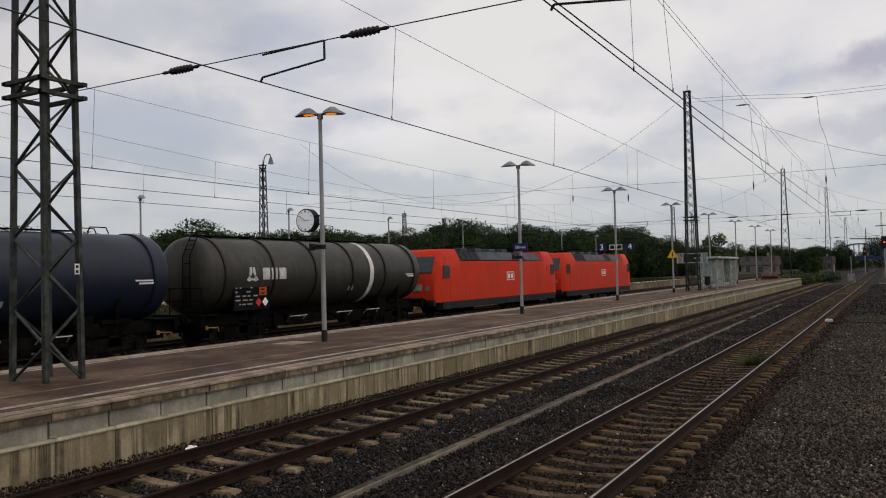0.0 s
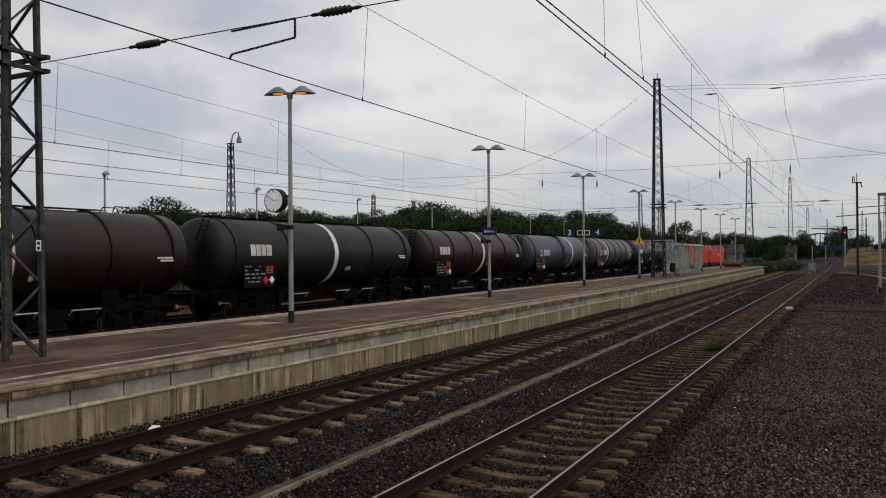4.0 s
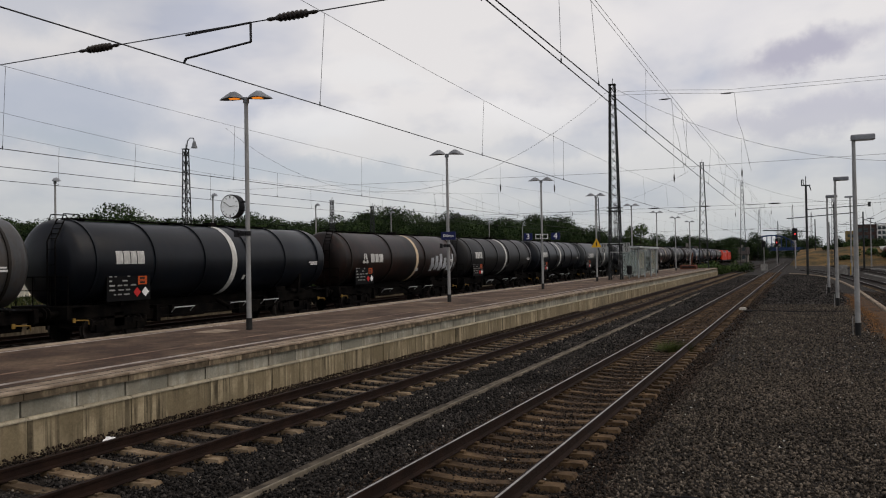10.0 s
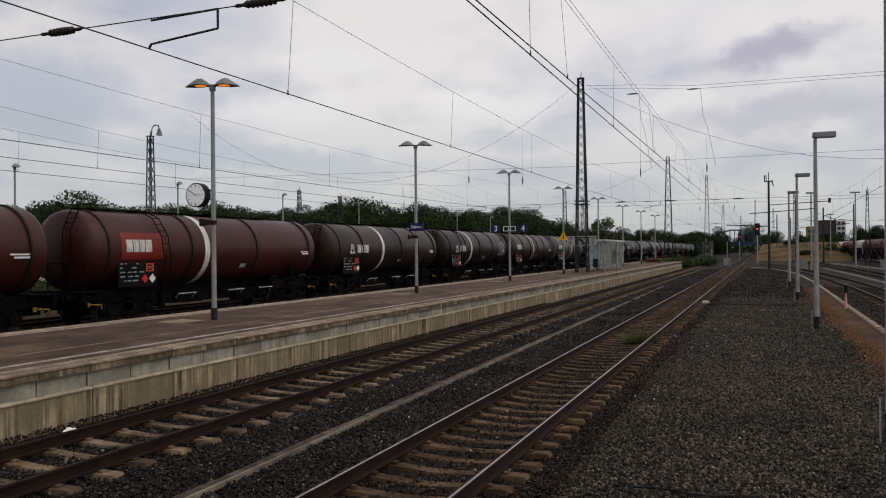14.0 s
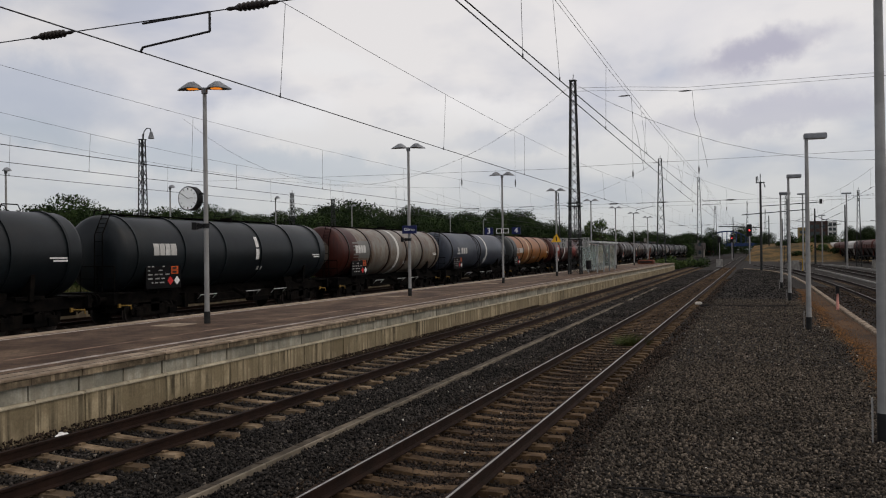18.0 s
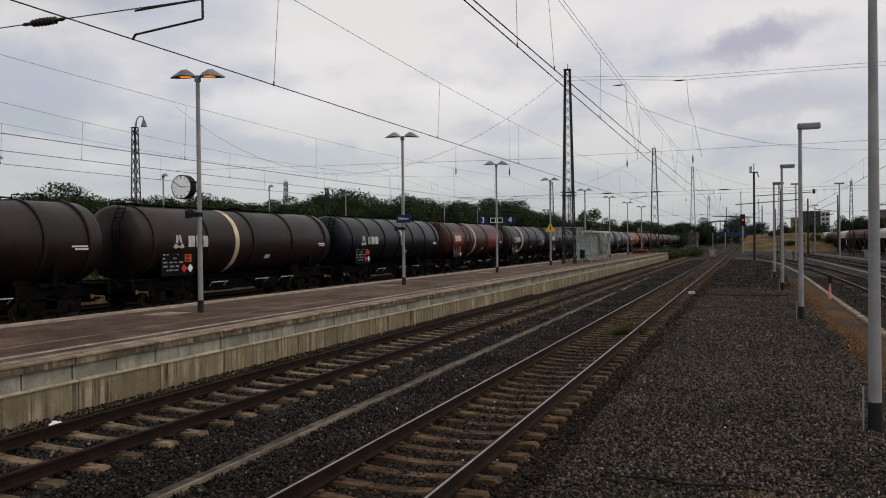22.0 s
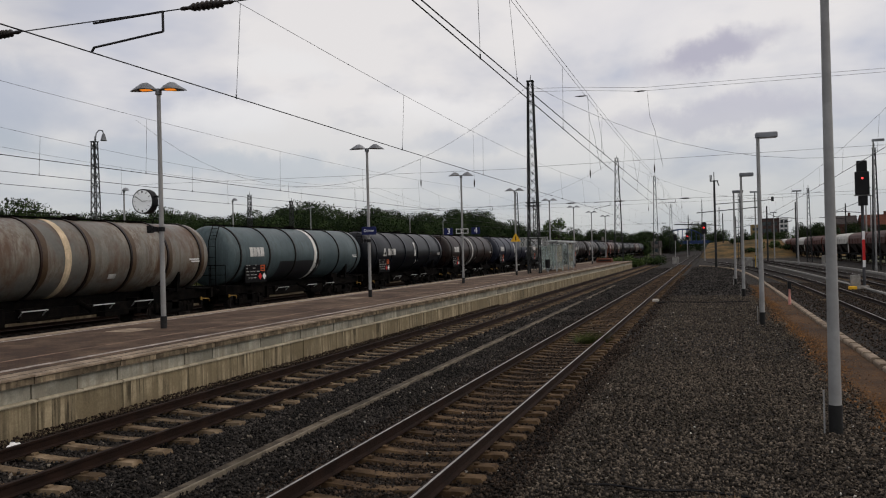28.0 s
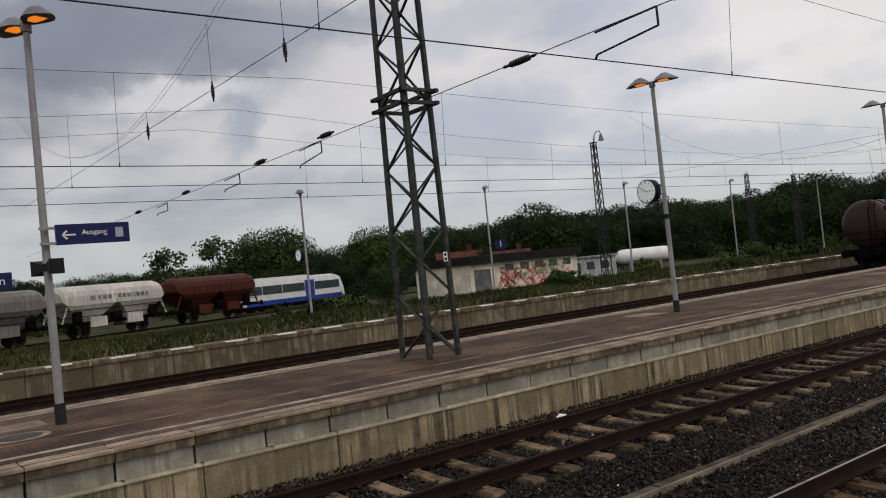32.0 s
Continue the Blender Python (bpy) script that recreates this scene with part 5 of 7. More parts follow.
def locomotive(y):
    root = thing("locomotive", "bright red electric freight locomotive with a grey roof", "locomotive", pose(TRAIN, y, 0), "locomotives")
    s = Shape()
    L = 8.75
    secs = [(-L, 1.25, 1.05, 2.0, 2.2), (-L + 0.12, 1.36, 1.0, 2.35, 2.55), (-L + 0.75, 1.45, 0.98, 3.3, 3.72), (-L + 1.0, 1.47, 0.98, 3.4, 3.9), (-L + 2.5, 1.48, 0.98, 3.4, 3.92), (-L + 2.75, 1.48, 0.98, 3.18, 3.3), (L - 2.75, 1.48, 0.98, 3.18, 3.3), (L - 2.5, 1.48, 0.98, 3.4, 3.92), (L - 1.0, 1.47, 0.98, 3.4, 3.9), (L - 0.75, 1.45, 0.98, 3.3, 3.72), (L - 0.12, 1.36, 1.0, 2.35, 2.55), (L, 1.25, 1.05, 2.0, 2.2)]
    s.loft([loco_section(*q) for q in secs])
    body = part("body", fix_normals(s.mesh("body", LOCO_RED, True)), root)
    part("skirt", Shape().box(-1.49, 1.49, -8.2, 8.2, 0.62, 1.02).mesh("skirt", LOCO_SKIRT), root, "grey lower skirt")
    for y0, y1, m, lab in ((-6.0, -3.4, LOCO_SKIRT, "dark roof grille"), (-3.36, 1.6, LOCO_GREY, "grey roof hood"), (1.64, 3.2, LOCO_SKIRT, "dark roof grille"), (3.24, 6.0, LOCO_GREY, "grey roof hood")):
        rs = Shape().loft([[(-1.38, y, 3.29), (1.38, y, 3.29), (1.05, y, 3.80), (-1.05, y, 3.80)] for y in (y0, y1)])
        hood = part("roof_hood", fix_normals(rs.mesh("roof_hood", m)), root, lab)
        for k in range(int((y1 - y0) / 0.65) if m is LOCO_SKIRT else 0):
            gy = y0 + 0.3 + 0.65 * k
            part("louvre", Shape().beam((1.37, gy, 3.33), (1.09, gy, 3.76), 0.08, 0.03).mesh("louvre", LOCO_SKIRT), hood)
    for k in range(5):
        part("roof_box", Shape().slab(-0.5, 0.5, -4.2 + 1.9 * k, -3.4 + 1.9 * k, 3.86, 4.02, 0.03).mesh("roof_box", LOCO_GREY), root)
    for sg in (-1, 1):
        e = sg * L
        g = Shape()
        g.add([(-1.05, e - sg * 0.13, 2.60), (1.05, e - sg * 0.13, 2.60), (1.0, e - sg * 0.60, 3.46), (-1.0, e - sg * 0.60, 3.46)], [(0, 1, 2, 3)])
        for p in range(4):
            x, yy, z = g.v[p]
            g.v[p] = (x, yy + sg * 0.05, z + 0.03)
        g.add([(x, yy - sg * 0.06, z - 0.03) for x, yy, z in g.v[:4]], [(3, 2, 1, 0)])
        g.f += [(i, (i + 1) % 4, 4 + (i + 1) % 4, 4 + i) for i in range(4)]
        part("windscreen", fix_normals(g.mesh("windscreen", LOCO_GLASS)), root, "large dark cab windscreen")
        for x in (-0.85, 0.85):
            part("headlight", Shape().tube((x, e - sg * 0.02, 1.75), (x, e + sg * 0.03, 1.75), 0.13, 10).mesh("headlight", LAMP_OFF, True), root)
            part("buffer", BUFFER, root, at=pose(x, e, 1.06, 0, 0, 0 if sg < 0 else 180))
        part("front_panel", Shape().box(-0.5, 0.5, min(e, e + sg * 0.03), max(e, e + sg * 0.03), 1.62, 2.0).mesh("front_panel", LAMP_OFF), root, "pale front plate")
        part("buffer_beam", Shape().box(-1.3, 1.3, e - 0.12, e + 0.12, 0.82, 1.14).mesh("buffer_beam", LOCO_SKIRT), root)
        part("cab_door", Shape().box(1.46, 1.49, sg * 7.05 - 0.32, sg * 7.05 + 0.32, 1.15, 2.9).mesh("cab_door", LOCO_RED), root, "red cab door")
        part("side_window", Shape().box(1.455, 1.492, sg * 7.75 - 0.33, sg * 7.75 + 0.33, 2.3, 3.0).mesh("side_window", LOCO_GLASS), root)
        # folded pantograph
        p = Shape()
        yb = sg * 4.4
        for x in (-0.5, 0.5):
            p.tube((x, yb - 1.0, 4.05), (x * 0.5, yb + 0.9, 4.15), 0.03, 5)
        p.tube((-0.95, yb + 0.9, 4.2), (0.95, yb + 0.9, 4.2), 0.03, 5).tube((-0.95, yb + 1.15, 4.2), (0.95, yb + 1.15, 4.2), 0.03, 5).box(-0.6, 0.6, yb - 1.2, yb - 0.8, 3.94, 4.04)
        part("pantograph", p.mesh("pantograph", UNDER), root, "folded pantograph")
    fr = Shape()
    for a, b, c, d in ((-0.55, 0.55, 2.52, 2.57), (-0.55, 0.55, 2.03, 2.08), (-0.55, -0.50, 2.08, 2.52), (0.50, 0.55, 2.08, 2.52), (-0.38, -0.08, 2.16, 2.44), (0.06, 0.36, 2.16, 2.44)):
        fr.box(1.482, 1.494, a, b, c, d)
    part("owner_mark", fr.mesh("owner_mark", WHITE), body, "white framed mark", pose(0, 0.6, 0))
    for yy in (-5.0, 5.0):
        add_bogie(root, yy)
    MOVERS.append((root, y))


locomotive(FIRST + 8.29 + 9.35)
locomotive(FIRST + 8.29 + 9.35 + 18.8)


# ---- platform furniture ----
def sign_board(root, name, x0, x1, y, z0, z1, text, size, thick=0.05, label=""):
    """A blue board facing -y with white writing."""
    b = part(name, Shape().slab(x0, x1, y - thick / 2, y + thick / 2, z0, z1, 0.008).mesh(name, SIGN_BLUE), root, label)
    if text:
        part("writing", letters(text, size, WHITE), b, "white writing", pose((x0 + x1) / 2, y - thick / 2 - 0.003, (z0 + z1) / 2, 90))
    return b


DIAL = mat("lit_white_dial", (0.80, 0.82, 0.82), 0.5, var=0.04, fine_var=0.04, bump=0, glow=(0.92, 0.97, 1.0, 0.13))


def station_clock(x, y, z, r=0.30, name="station_clock"):
    root = thing(name, "round white-faced station clock in a dark drum on a lamp post", "clock", pose(x, y, z), "station clocks")
    part("drum", Shape().tube((0, -0.11, 0), (0, 0.11, 0), r + 0.03, 28).mesh("drum", BLACK, True), root, "dark metal drum")
    for sg in (-1, 1):
        part("dial", Shape().tube((0, sg * 0.111, 0), (0, sg * 0.118, 0), r, 28).mesh("dial", DIAL, True), root, "white translucent dial")
    for k in range(12):
        a = math.pi * k / 6
        s = Shape().beam((math.sin(a) * r * 0.76, -0.121, math.cos(a) * r * 0.76), (math.sin(a) * r * 0.95, -0.121, math.cos(a) * r * 0.95), 0.035 if k % 3 == 0 else 0.025, 0.006)
        part("hour_mark", s.mesh("hour_mark", BLACK), root)
    part("hour_hand", Shape().beam((0, -0.125, 0), (r * 0.55, -0.125, r * 0.04), 0.044, 0.006).mesh("hour_hand", BLACK), root)
    part("minute_hand", Shape().beam((0, -0.13, 0), (-r * 0.70, -0.13, r * 0.47), 0.032, 0.006).mesh("minute_hand", BLACK), root)
    part("bracket", Shape().tube((r, 0, 0.12), (0.5, 0, 0.12), 0.025, 6).tube((r, 0, -0.12), (0.52, 0, -0.12), 0.025, 6).mesh("bracket", BLACK), root)
    return root


station_clock(-14.25, LAMP_Y[1], 4.14)
station_clock(-38.3, 19.0, 4.1)


def loudspeaker(x, y, z, twin=False):
    root = thing("loudspeaker", "small dark twin platform loudspeaker on a lamp post", "loudspeaker", pose(x, y, z, 0, 0, 18))
    for a0, a1, w0, w1 in (((-0.08, -0.28, 0.06, 0.12), (0.08, 0.28, 0.06, 0.12)) if twin else ((-0.10, -0.20, 0.06, 0.07), (-0.24, -0.36, 0.09, 0.10))):
        s = Shape().loft([[(a, -w, -w), (a, w, -w), (a, w, w), (a, -w, w)] for a, w in ((a0, w0), (a1, w1))])
        part("horn", fix_normals(s.mesh("horn", BLACK)), root)
    part("clamp", Shape().tube((0, 0, -0.06), (0, 0, 0.06), 0.09, 10).box(-0.26, -0.05, -0.02, 0.02, -0.02, 0.02).mesh("clamp", BLACK), root)


loudspeaker(-13.75, LAMP_Y[0], TOP + 2.45, True)
loudspeaker(-13.75, LAMP_Y[1], TOP + 2.62)
loudspeaker(-13.75, LAMP_Y[2], TOP + 2.4)

# station name board on the third lamp, seen end-on to the track
name_sign = thing("station_sign", "dark blue station name board with white writing on a lamp post", "sign", pose(-13.75, LAMP_Y[2], 0, 0, 0, 14), "station name boards")
sign_board(name_sign, "board", -0.28, 0.34, -0.12, 3.42, 3.76, "Düren", 0.17)
part("clamp", Shape().box(-0.1, 0.1, -0.1, 0.08, 3.5, 3.56).mesh("clamp", GREYPOST), name_sign)
name2 = thing("station_sign", "dark blue station name board with white writing on the far platform", "sign", pose(-37.6, 4.4, 0, 0, 0, 80), "station name boards")
sign_board(name2, "board", -0.9, 0.9, -0.12, 3.6, 4.3, "Düren", 0.5)
part("clamp", Shape().box(-0.1, 0.1, -0.1, 0.3, 3.8, 3.9).mesh("clamp", GREYPOST), name2)

# way-out board on the first lamp, parallel to the tracks
way = thing("direction_sign", "dark blue way-out board with a white arrow on a lamp post", "sign", pose(-13.62, LAMP_Y[0], 0, 0, 0, 90))
brd = sign_board(way, "board", 0.13, 1.24, 0.0, 3.55, 3.87, "", 0.1, 0.08)
part("writing", letters("Ausgang", 0.115, WHITE), brd, "white writing", pose(0.70, -0.044, 3.73, 90))
part("arrow", Shape().beam((0.22, -0.044, 3.70), (0.42, -0.044, 3.70), 0.006, 0.025).beam((0.22, -0.044, 3.70), (0.29, -0.044, 3.765), 0.006, 0.025).beam((0.22, -0.044, 3.70), (0.29, -0.044, 3.635), 0.006, 0.025).mesh("arrow", WHITE), brd, "white arrow")
part("pictogram", Shape().box(1.02, 1.14, -0.045, -0.041, 3.63, 3.79).mesh("pictogram", mat("dull_blue_white", (0.35, 0.36, 0.42), 0.6)), brd, "small pale pictogram")
for zz in (3.58, 3.82):
    part("clamp", Shape().box(-0.1, 0.2, -0.03, 0.03, zz - 0.02, zz + 0.02).mesh("clamp", GREYPOST), way)

# track number boards on the fourth lamp
tracks_sign = thing("track_sign", "dark blue track number boards three and four with a white frame", "sign", pose(-13.75, LAMP_Y[3], 0, 0, 0, 10))
sign_board(tracks_sign, "number_board", -1.05, -0.55, -0.1, 3.62, 4.02, "3", 0.46)
sign_board(tracks_sign, "number_board", 0.55, 1.05, -0.1, 3.62, 4.02, "4", 0.46)
for a in (-0.36, 0.04):
    s = Shape().box(a, a + 0.32, -0.13, -0.09, 3.68, 3.71).box(a, a + 0.32, -0.13, -0.09, 3.93, 3.96).box(a, a + 0.03, -0.13, -0.09, 3.71, 3.93).box(a + 0.29, a + 0.32, -0.13, -0.09, 3.71, 3.93)
    part("white_frame", s.mesh("white_frame", WHITE), tracks_sign)
part("rail", Shape().box(-0.56, 0.56, -0.09, -0.06, 3.78, 3.84).mesh("rail", BLACK), tracks_sign)

one = thing("track_sign", "dark blue track number board one on the far platform", "sign", pose(-38.3, 32.2, 0, 0, 0, 40))
sign_board(one, "number_board", 0.3, 1.0, -0.1, 3.5, 4.1, "1", 0.55)
part("rail", Shape().box(-0.3, 0.32, -0.09, -0.05, 3.76, 3.84).mesh("rail", BLACK), one)

warn = thing("warning_sign", "orange triangular warning sign on a lamp post", "sign", pose(-13.75, LAMP_Y[4], 0, 0, 0, 10))
tri = Shape().add([(-0.38, -0.12, 3.28), (0.38, -0.12, 3.28), (0, -0.12, 3.92), (-0.38, -0.09, 3.28), (0.38, -0.09, 3.28), (0, -0.09, 3.92)], [(0, 1, 2), (5, 4, 3), (0, 3, 4, 1), (1, 4, 5, 2), (2, 5, 3, 0)])
part("plate", tri.mesh("plate", YELLOW), warn)
part("symbol", Shape().box(-0.04, 0.04, -0.128, -0.12, 3.36, 3.68).mesh("symbol", BLACK), warn)

km = thing("distance_boards", "two weathered white distance boards reading 39 over 0 on bars", "sign", pose(-13.2, 62.3 - 0.33, 0))
WEATHERED = mat("weathered_white_board", (0.46, 0.47, 0.45), 0.7, col2=(0.36, 0.37, 0.35), scale=3, fine=30)
for z in (2.88, 3.56):
    part("bar", Shape().box(-1.1, 1.19, -0.03, 0.03, z, z + 0.06).mesh("bar", WEATHERED), km)
for x in (-0.85, 0.94):
    b = part("board", Shape().slab(x - 0.25, x + 0.25, -0.07, -0.035, 2.88, 3.63, 0.005).mesh("board", WEATHERED), km)
    part("figures", letters("39", 0.40, BLACK), b, "black figures", pose(x, -0.074, 3.43, 90))
    part("figures", letters("0", 0.46, BLACK), b, "black figure", pose(x, -0.074, 3.07, 90))

# glazed shelter
GLASS_PANE = plain_glass("shelter_glass", (0.80, 0.88, 0.86), 0.9)
shel = thing("platform_shelter", "glazed grey steel platform shelter with a flat roof", "shelter", pose(-12.95, 71.0, TOP))
FRAME = mat("pale_grey_frame", (0.34, 0.36, 0.36), 0.6)
for x in (-0.7, 0.7):
    for y in (-4.4, -1.5, 1.5, 4.4):
        part("post", Shape().box(x - 0.05, x + 0.05, y - 0.05, y + 0.05, 0, 2.45).mesh("post", FRAME), shel)
part("roof", Shape().slab(-0.95, 0.95, -4.8, 4.8, 2.45, 2.6, 0.04).mesh("roof", FRAME), shel)
for x, y0, y1 in ((-0.7, -4.3, -1.6), (-0.7, -1.4, 1.4), (-0.7, 1.6, 4.3), (0.7, -4.3, -1.6), (0.7, 1.6, 4.3)):
    p = part("pane", Shape().box(x - 0.006, x + 0.006, y0, y1, 0.18, 2.3).mesh("pane", GLASS_PANE), shel, "clear glass pane")
    p.visible_shadow = False
for y in (-4.4, 4.4):
    p = part("pane", Shape().box(-0.62, 0.62, y - 0.006, y + 0.006, 0.18, 2.3).mesh("pane", GLASS_PANE), shel, "clear glass pane")
    p.visible_shadow = False
part("bench", Shape().box(-0.6, -0.2, -2.6, 2.6, 0.42, 0.47).box(-0.45, -0.35, -2.2, -2.1, 0, 0.42).box(-0.45, -0.35, 2.1, 2.2, 0, 0.42).mesh("bench", UNDER), shel)
bin_t = thing("litter_bin", "dark litter bin on a short post by the shelter", "bin", pose(-12.6, 64.6, TOP))
part("body", Shape().tube((0, 0, 0.35), (0, 0, 1.05), 0.2, 12, 0.23).mesh("body", BLACK, True), bin_t)
part("post", Shape().tube((0, 0, 0), (0, 0, 0.4), 0.04, 8).mesh("post", GREYPOST), bin_t)
mac = thing("buffer_stop", "orange-painted steel buffer stop at the platform end", "buffer stop", pose(-13.4, 108, TOP - 0.05))
part("block", Shape().slab(-1.0, 1.0, -0.9, 0.9, 0, 0.6, 0.12).mesh("block", mat("faded_orange_paint", (0.11, 0.038, 0.022), 0.85, scale=2)), mac)
part("upright", Shape().beam((0.3, 0, 0.6), (0.55, 0, 2.2), 0.14, 0.14).mesh("upright", mat("faded_orange_upright", (0.13, 0.05, 0.03), 0.85)), mac)
part("slot", Shape().box(-0.8, 0.8, -0.93, -0.88, 0.25, 0.42).mesh("slot", BLACK), mac)

cover = thing("manhole_cover", "round grey cast-iron cover in the paving by a lamp post", "cover", pose(-13.1, 1.55, TOP - 0.002), kind="structure")
part("rim", Shape().tube((0, 0, -0.02), (0, 0, 0.004), 0.42, 24).mesh("rim", COPING), cover, "pale concrete ring")
part("lid", Shape().tube((0, 0, 0.0), (0, 0, 0.010), 0.31, 24).mesh("lid", mat("cast_iron", (0.06, 0.055, 0.05), 0.7, metal=0.3)), cover, "dark iron lid")

# ---- between the tracks ----
duct = thing("cable_trough", "pale concrete cable trough running between the tracks", "cable trough", kind="structure")
DUCT_MAT = mat("pale_trough_concrete", (0.060, 0.047, 0.033), 0.9, col2=(0.115, 0.093, 0.067), scale=3, fine=30, rnd=0.2)
lid = Shape().slab(-0.075, 0.075, -0.492, 0.492, -0.26, -0.185, 0.01).mesh("lid", DUCT_MAT)
lip = Shape().slab(-0.018, 0.018, -0.495, 0.495, -0.26, -0.175, 0.006).mesh("lip", mat("pale_trough_edge", (0.17, 0.145, 0.11), 0.9, rnd=0.2))
for k in range(58):
    y = 3.5 + k
    x = -6.17 - 0.0145 * (y - 8)
    if k in (40, 41, 47, 52):
        continue
    part("lid", lid, duct, at=pose(x, y, 0.006 * math.sin(k * 2.1), 0.4 * math.sin(k * 1.3), 0.8 * math.sin(k), 0.8))
    part("lip", lip, duct, at=pose(x + 0.10, y, 0, 0, 0, 0.8))
lit = thing("litter", "crumpled white paper lying beside the rail", "litter", pose(-9.95, 9.35, -0.2, 12, 8, 30) @ pose(0, 0, 0))
rg = random.Random(3)
s = Shape()
pts = [[(0.035 * (i - 3) * 1.2, 0.035 * (j - 2) * 1.3, rg.uniform(0.01, 0.06)) for i in range(7)] for j in range(5)]
s.add([p for r in pts for p in r], [(j * 7 + i, j * 7 + i + 1, j * 7 + i + 8, j * 7 + i + 7) for j in range(4) for i in range(6)])
part("sheet", s.mesh("sheet", WHITE), lit)
blob = thing("track_marker", "small white concrete marker beside the rail", "marker", pose(-2.66, 41.4, -0.12))
part("block", Shape().slab(-0.16, 0.16, -0.14, 0.14, 0, 0.12, 0.04).mesh("block", mat("dirty_white_block", (0.55, 0.52, 0.46), 0.8)), blob)

# ---- yard to the right: kerb, bent tracks, signal ----


def bent(points, half, z0, z1, name, material, root, label=""):
    """A strip along a bent line in plan."""
    s = Shape()
    rings = []
    pts = [Vector((x, y, 0)) for x, y in points]
    for i, p in enumerate(pts):
        d = (pts[min(i + 1, len(pts) - 1)] - pts[max(i - 1, 0)]).normalized()
        n = Vector((d.y, -d.x, 0))
        a, b = p - n * half, p + n * half
        c = min(0.03, (z1 - z0) * 0.4)
        rings.append([(a.x, a.y, z0), (b.x, b.y, z0), (b.x, b.y, z1 - c), (b.x - n.x * c, b.y - n.y * c, z1), (a.x + n.x * c, a.y + n.y * c, z1), (a.x, a.y, z1 - c)])
    s.loft(rings)
    return part(name, fix_normals(s.mesh(name, material)), root, label)


kerb = thing("kerb", "low pale concrete kerb beside the gravel strip", "kerb", kind="structure")
CURVE = [(3.45, -12), (3.45, 20), (3.45, 35), (3.5, 50), (3.55, 65), (3.3, 78), (2.9, 90), (2.0, 100), (0.6, 108), (-1.4, 114)]
for (x0, y0), (x1, y1) in zip(CURVE, CURVE[1:]):
    n = max(1, int(math.hypot(x1 - x0, y1 - y0) / 1.0))
    for k in range(n):
        a, b = k / n, (k + 1) / n - 0.01
        bent([(x0 + (x1 - x0) * a, y0 + (y1 - y0) * a), (x0 + (x1 - x0) * b, y0 + (y1 - y0) * b)], 0.11, -0.3, 0.0, "kerb_stone", COPING, kerb)


def yard_x(y, off, start=45, bend=0.00067):
    """A line in the yard that bends away to the left beyond a point."""
    return off - (bend * (y - start) ** 2 if y > start else 0)


def bent_track(name, off, label, y0=8, y1=230, line=None):
    root = thing(name, label, "railway track", kind="structure")
    ys = [y0 + (y1 - y0) * i / 40 for i in range(41)]
    at_x = line or (lambda y: yard_x(y, off))
    for e in (-0.7535, 0.7535):
        rings = [[(at_x(y) + e + px, y, pz) for px, pz in FOOT] for y in ys]
        r = part("rail", fix_normals(Shape().loft(rings).mesh("rail", RUST)), root)
        part("rail_head", fix_normals(Shape().loft([[(at_x(y) + e + px, y, pz) for px, pz in HEAD] for y in ys]).mesh("rail_head", SHINE)), r, "polished running surface")
    y = y0
    while y < (75 if off < 12 else 31):
        part("sleeper", SLEEPER_MESH, root, at=pose(at_x(y), y, 0))
        y += 0.63


bent_track("track_yard_one", 6.2, "bent yard track with pale concrete sleepers", 8, 138)
bent_track("track_yard_two", 10.65, "second yard track on dark ballast", 8, 185, lambda y: yard_x(y, 10.65, 50, 0.0003))
bent_track("track_yard_three", 16.0, "yard track under the parked hopper wagons", 30, 330, lambda y: 20.0 - 0.011 * (y - 82))
edge = thing("trough_line", "long white concrete cable trough beside the yard track", "cable trough", kind="structure")
PALE = mat("whitened_concrete", (0.25, 0.24, 0.22), 0.85, scale=2, fine=30)
bent([(yard_x(y, 8.7, 40, 0.00027), y) for y in range(14, 115, 5)], 0.09, -0.3, -0.08, "trough", PALE, edge)
bent([(yard_x(y, 13.6, 80, 0.0008), y) for y in range(30, 150, 5)], 0.12, -0.3, 0.02, "kerb_line", PALE, edge)

sig = thing("light_signal", "black railway light signal showing red on a grey mast", "signal", pose(8.66, 53.1, -0.2))
part("mast", Shape().tube((0, 0, 0), (0, 0, 6.2), 0.09, 10).mesh("mast", mat("dark_grey_mast", (0.06, 0.06, 0.065), 0.6)), sig)
for z0, z1, m, lab in ((2.95, 3.45, WHITE, "white mast plate"), (1.72, 2.95, RED_SIGN, "red mast plate"), (1.3, 1.72, WHITE, "white mast plate")):
    part("marker_plate", Shape().box(-0.075, 0.075, -0.12, -0.10, z0, z1).mesh("marker_plate", m), sig, lab)
scr = part("screen", Shape().slab(-0.38, 0.38, -0.2, 0.0, 5.62, 7.0, 0.03).mesh("screen", BLACK), sig, "black signal screen")
part("hood", Shape().slab(-0.28, 0.28, -0.16, 0.0, 7.0, 7.65, 0.03).mesh("hood", BLACK), sig, "black indicator box")
part("lower_box", Shape().slab(-0.22, 0.28, -0.16, 0.0, 4.97, 5.56, 0.03).mesh("lower_box", BLACK), sig)
part("lamp", Shape().tube((0.0, -0.24, 6.6), (0.0, -0.19, 6.6), 0.055, 10).mesh("lamp", RED_GLOW), scr, "glowing red lamp")
part("platform_bar", Shape().box(-0.4, 0.4, -0.1, 0.25, 5.56, 5.62).mesh("platform_bar", GREYPOST), sig)
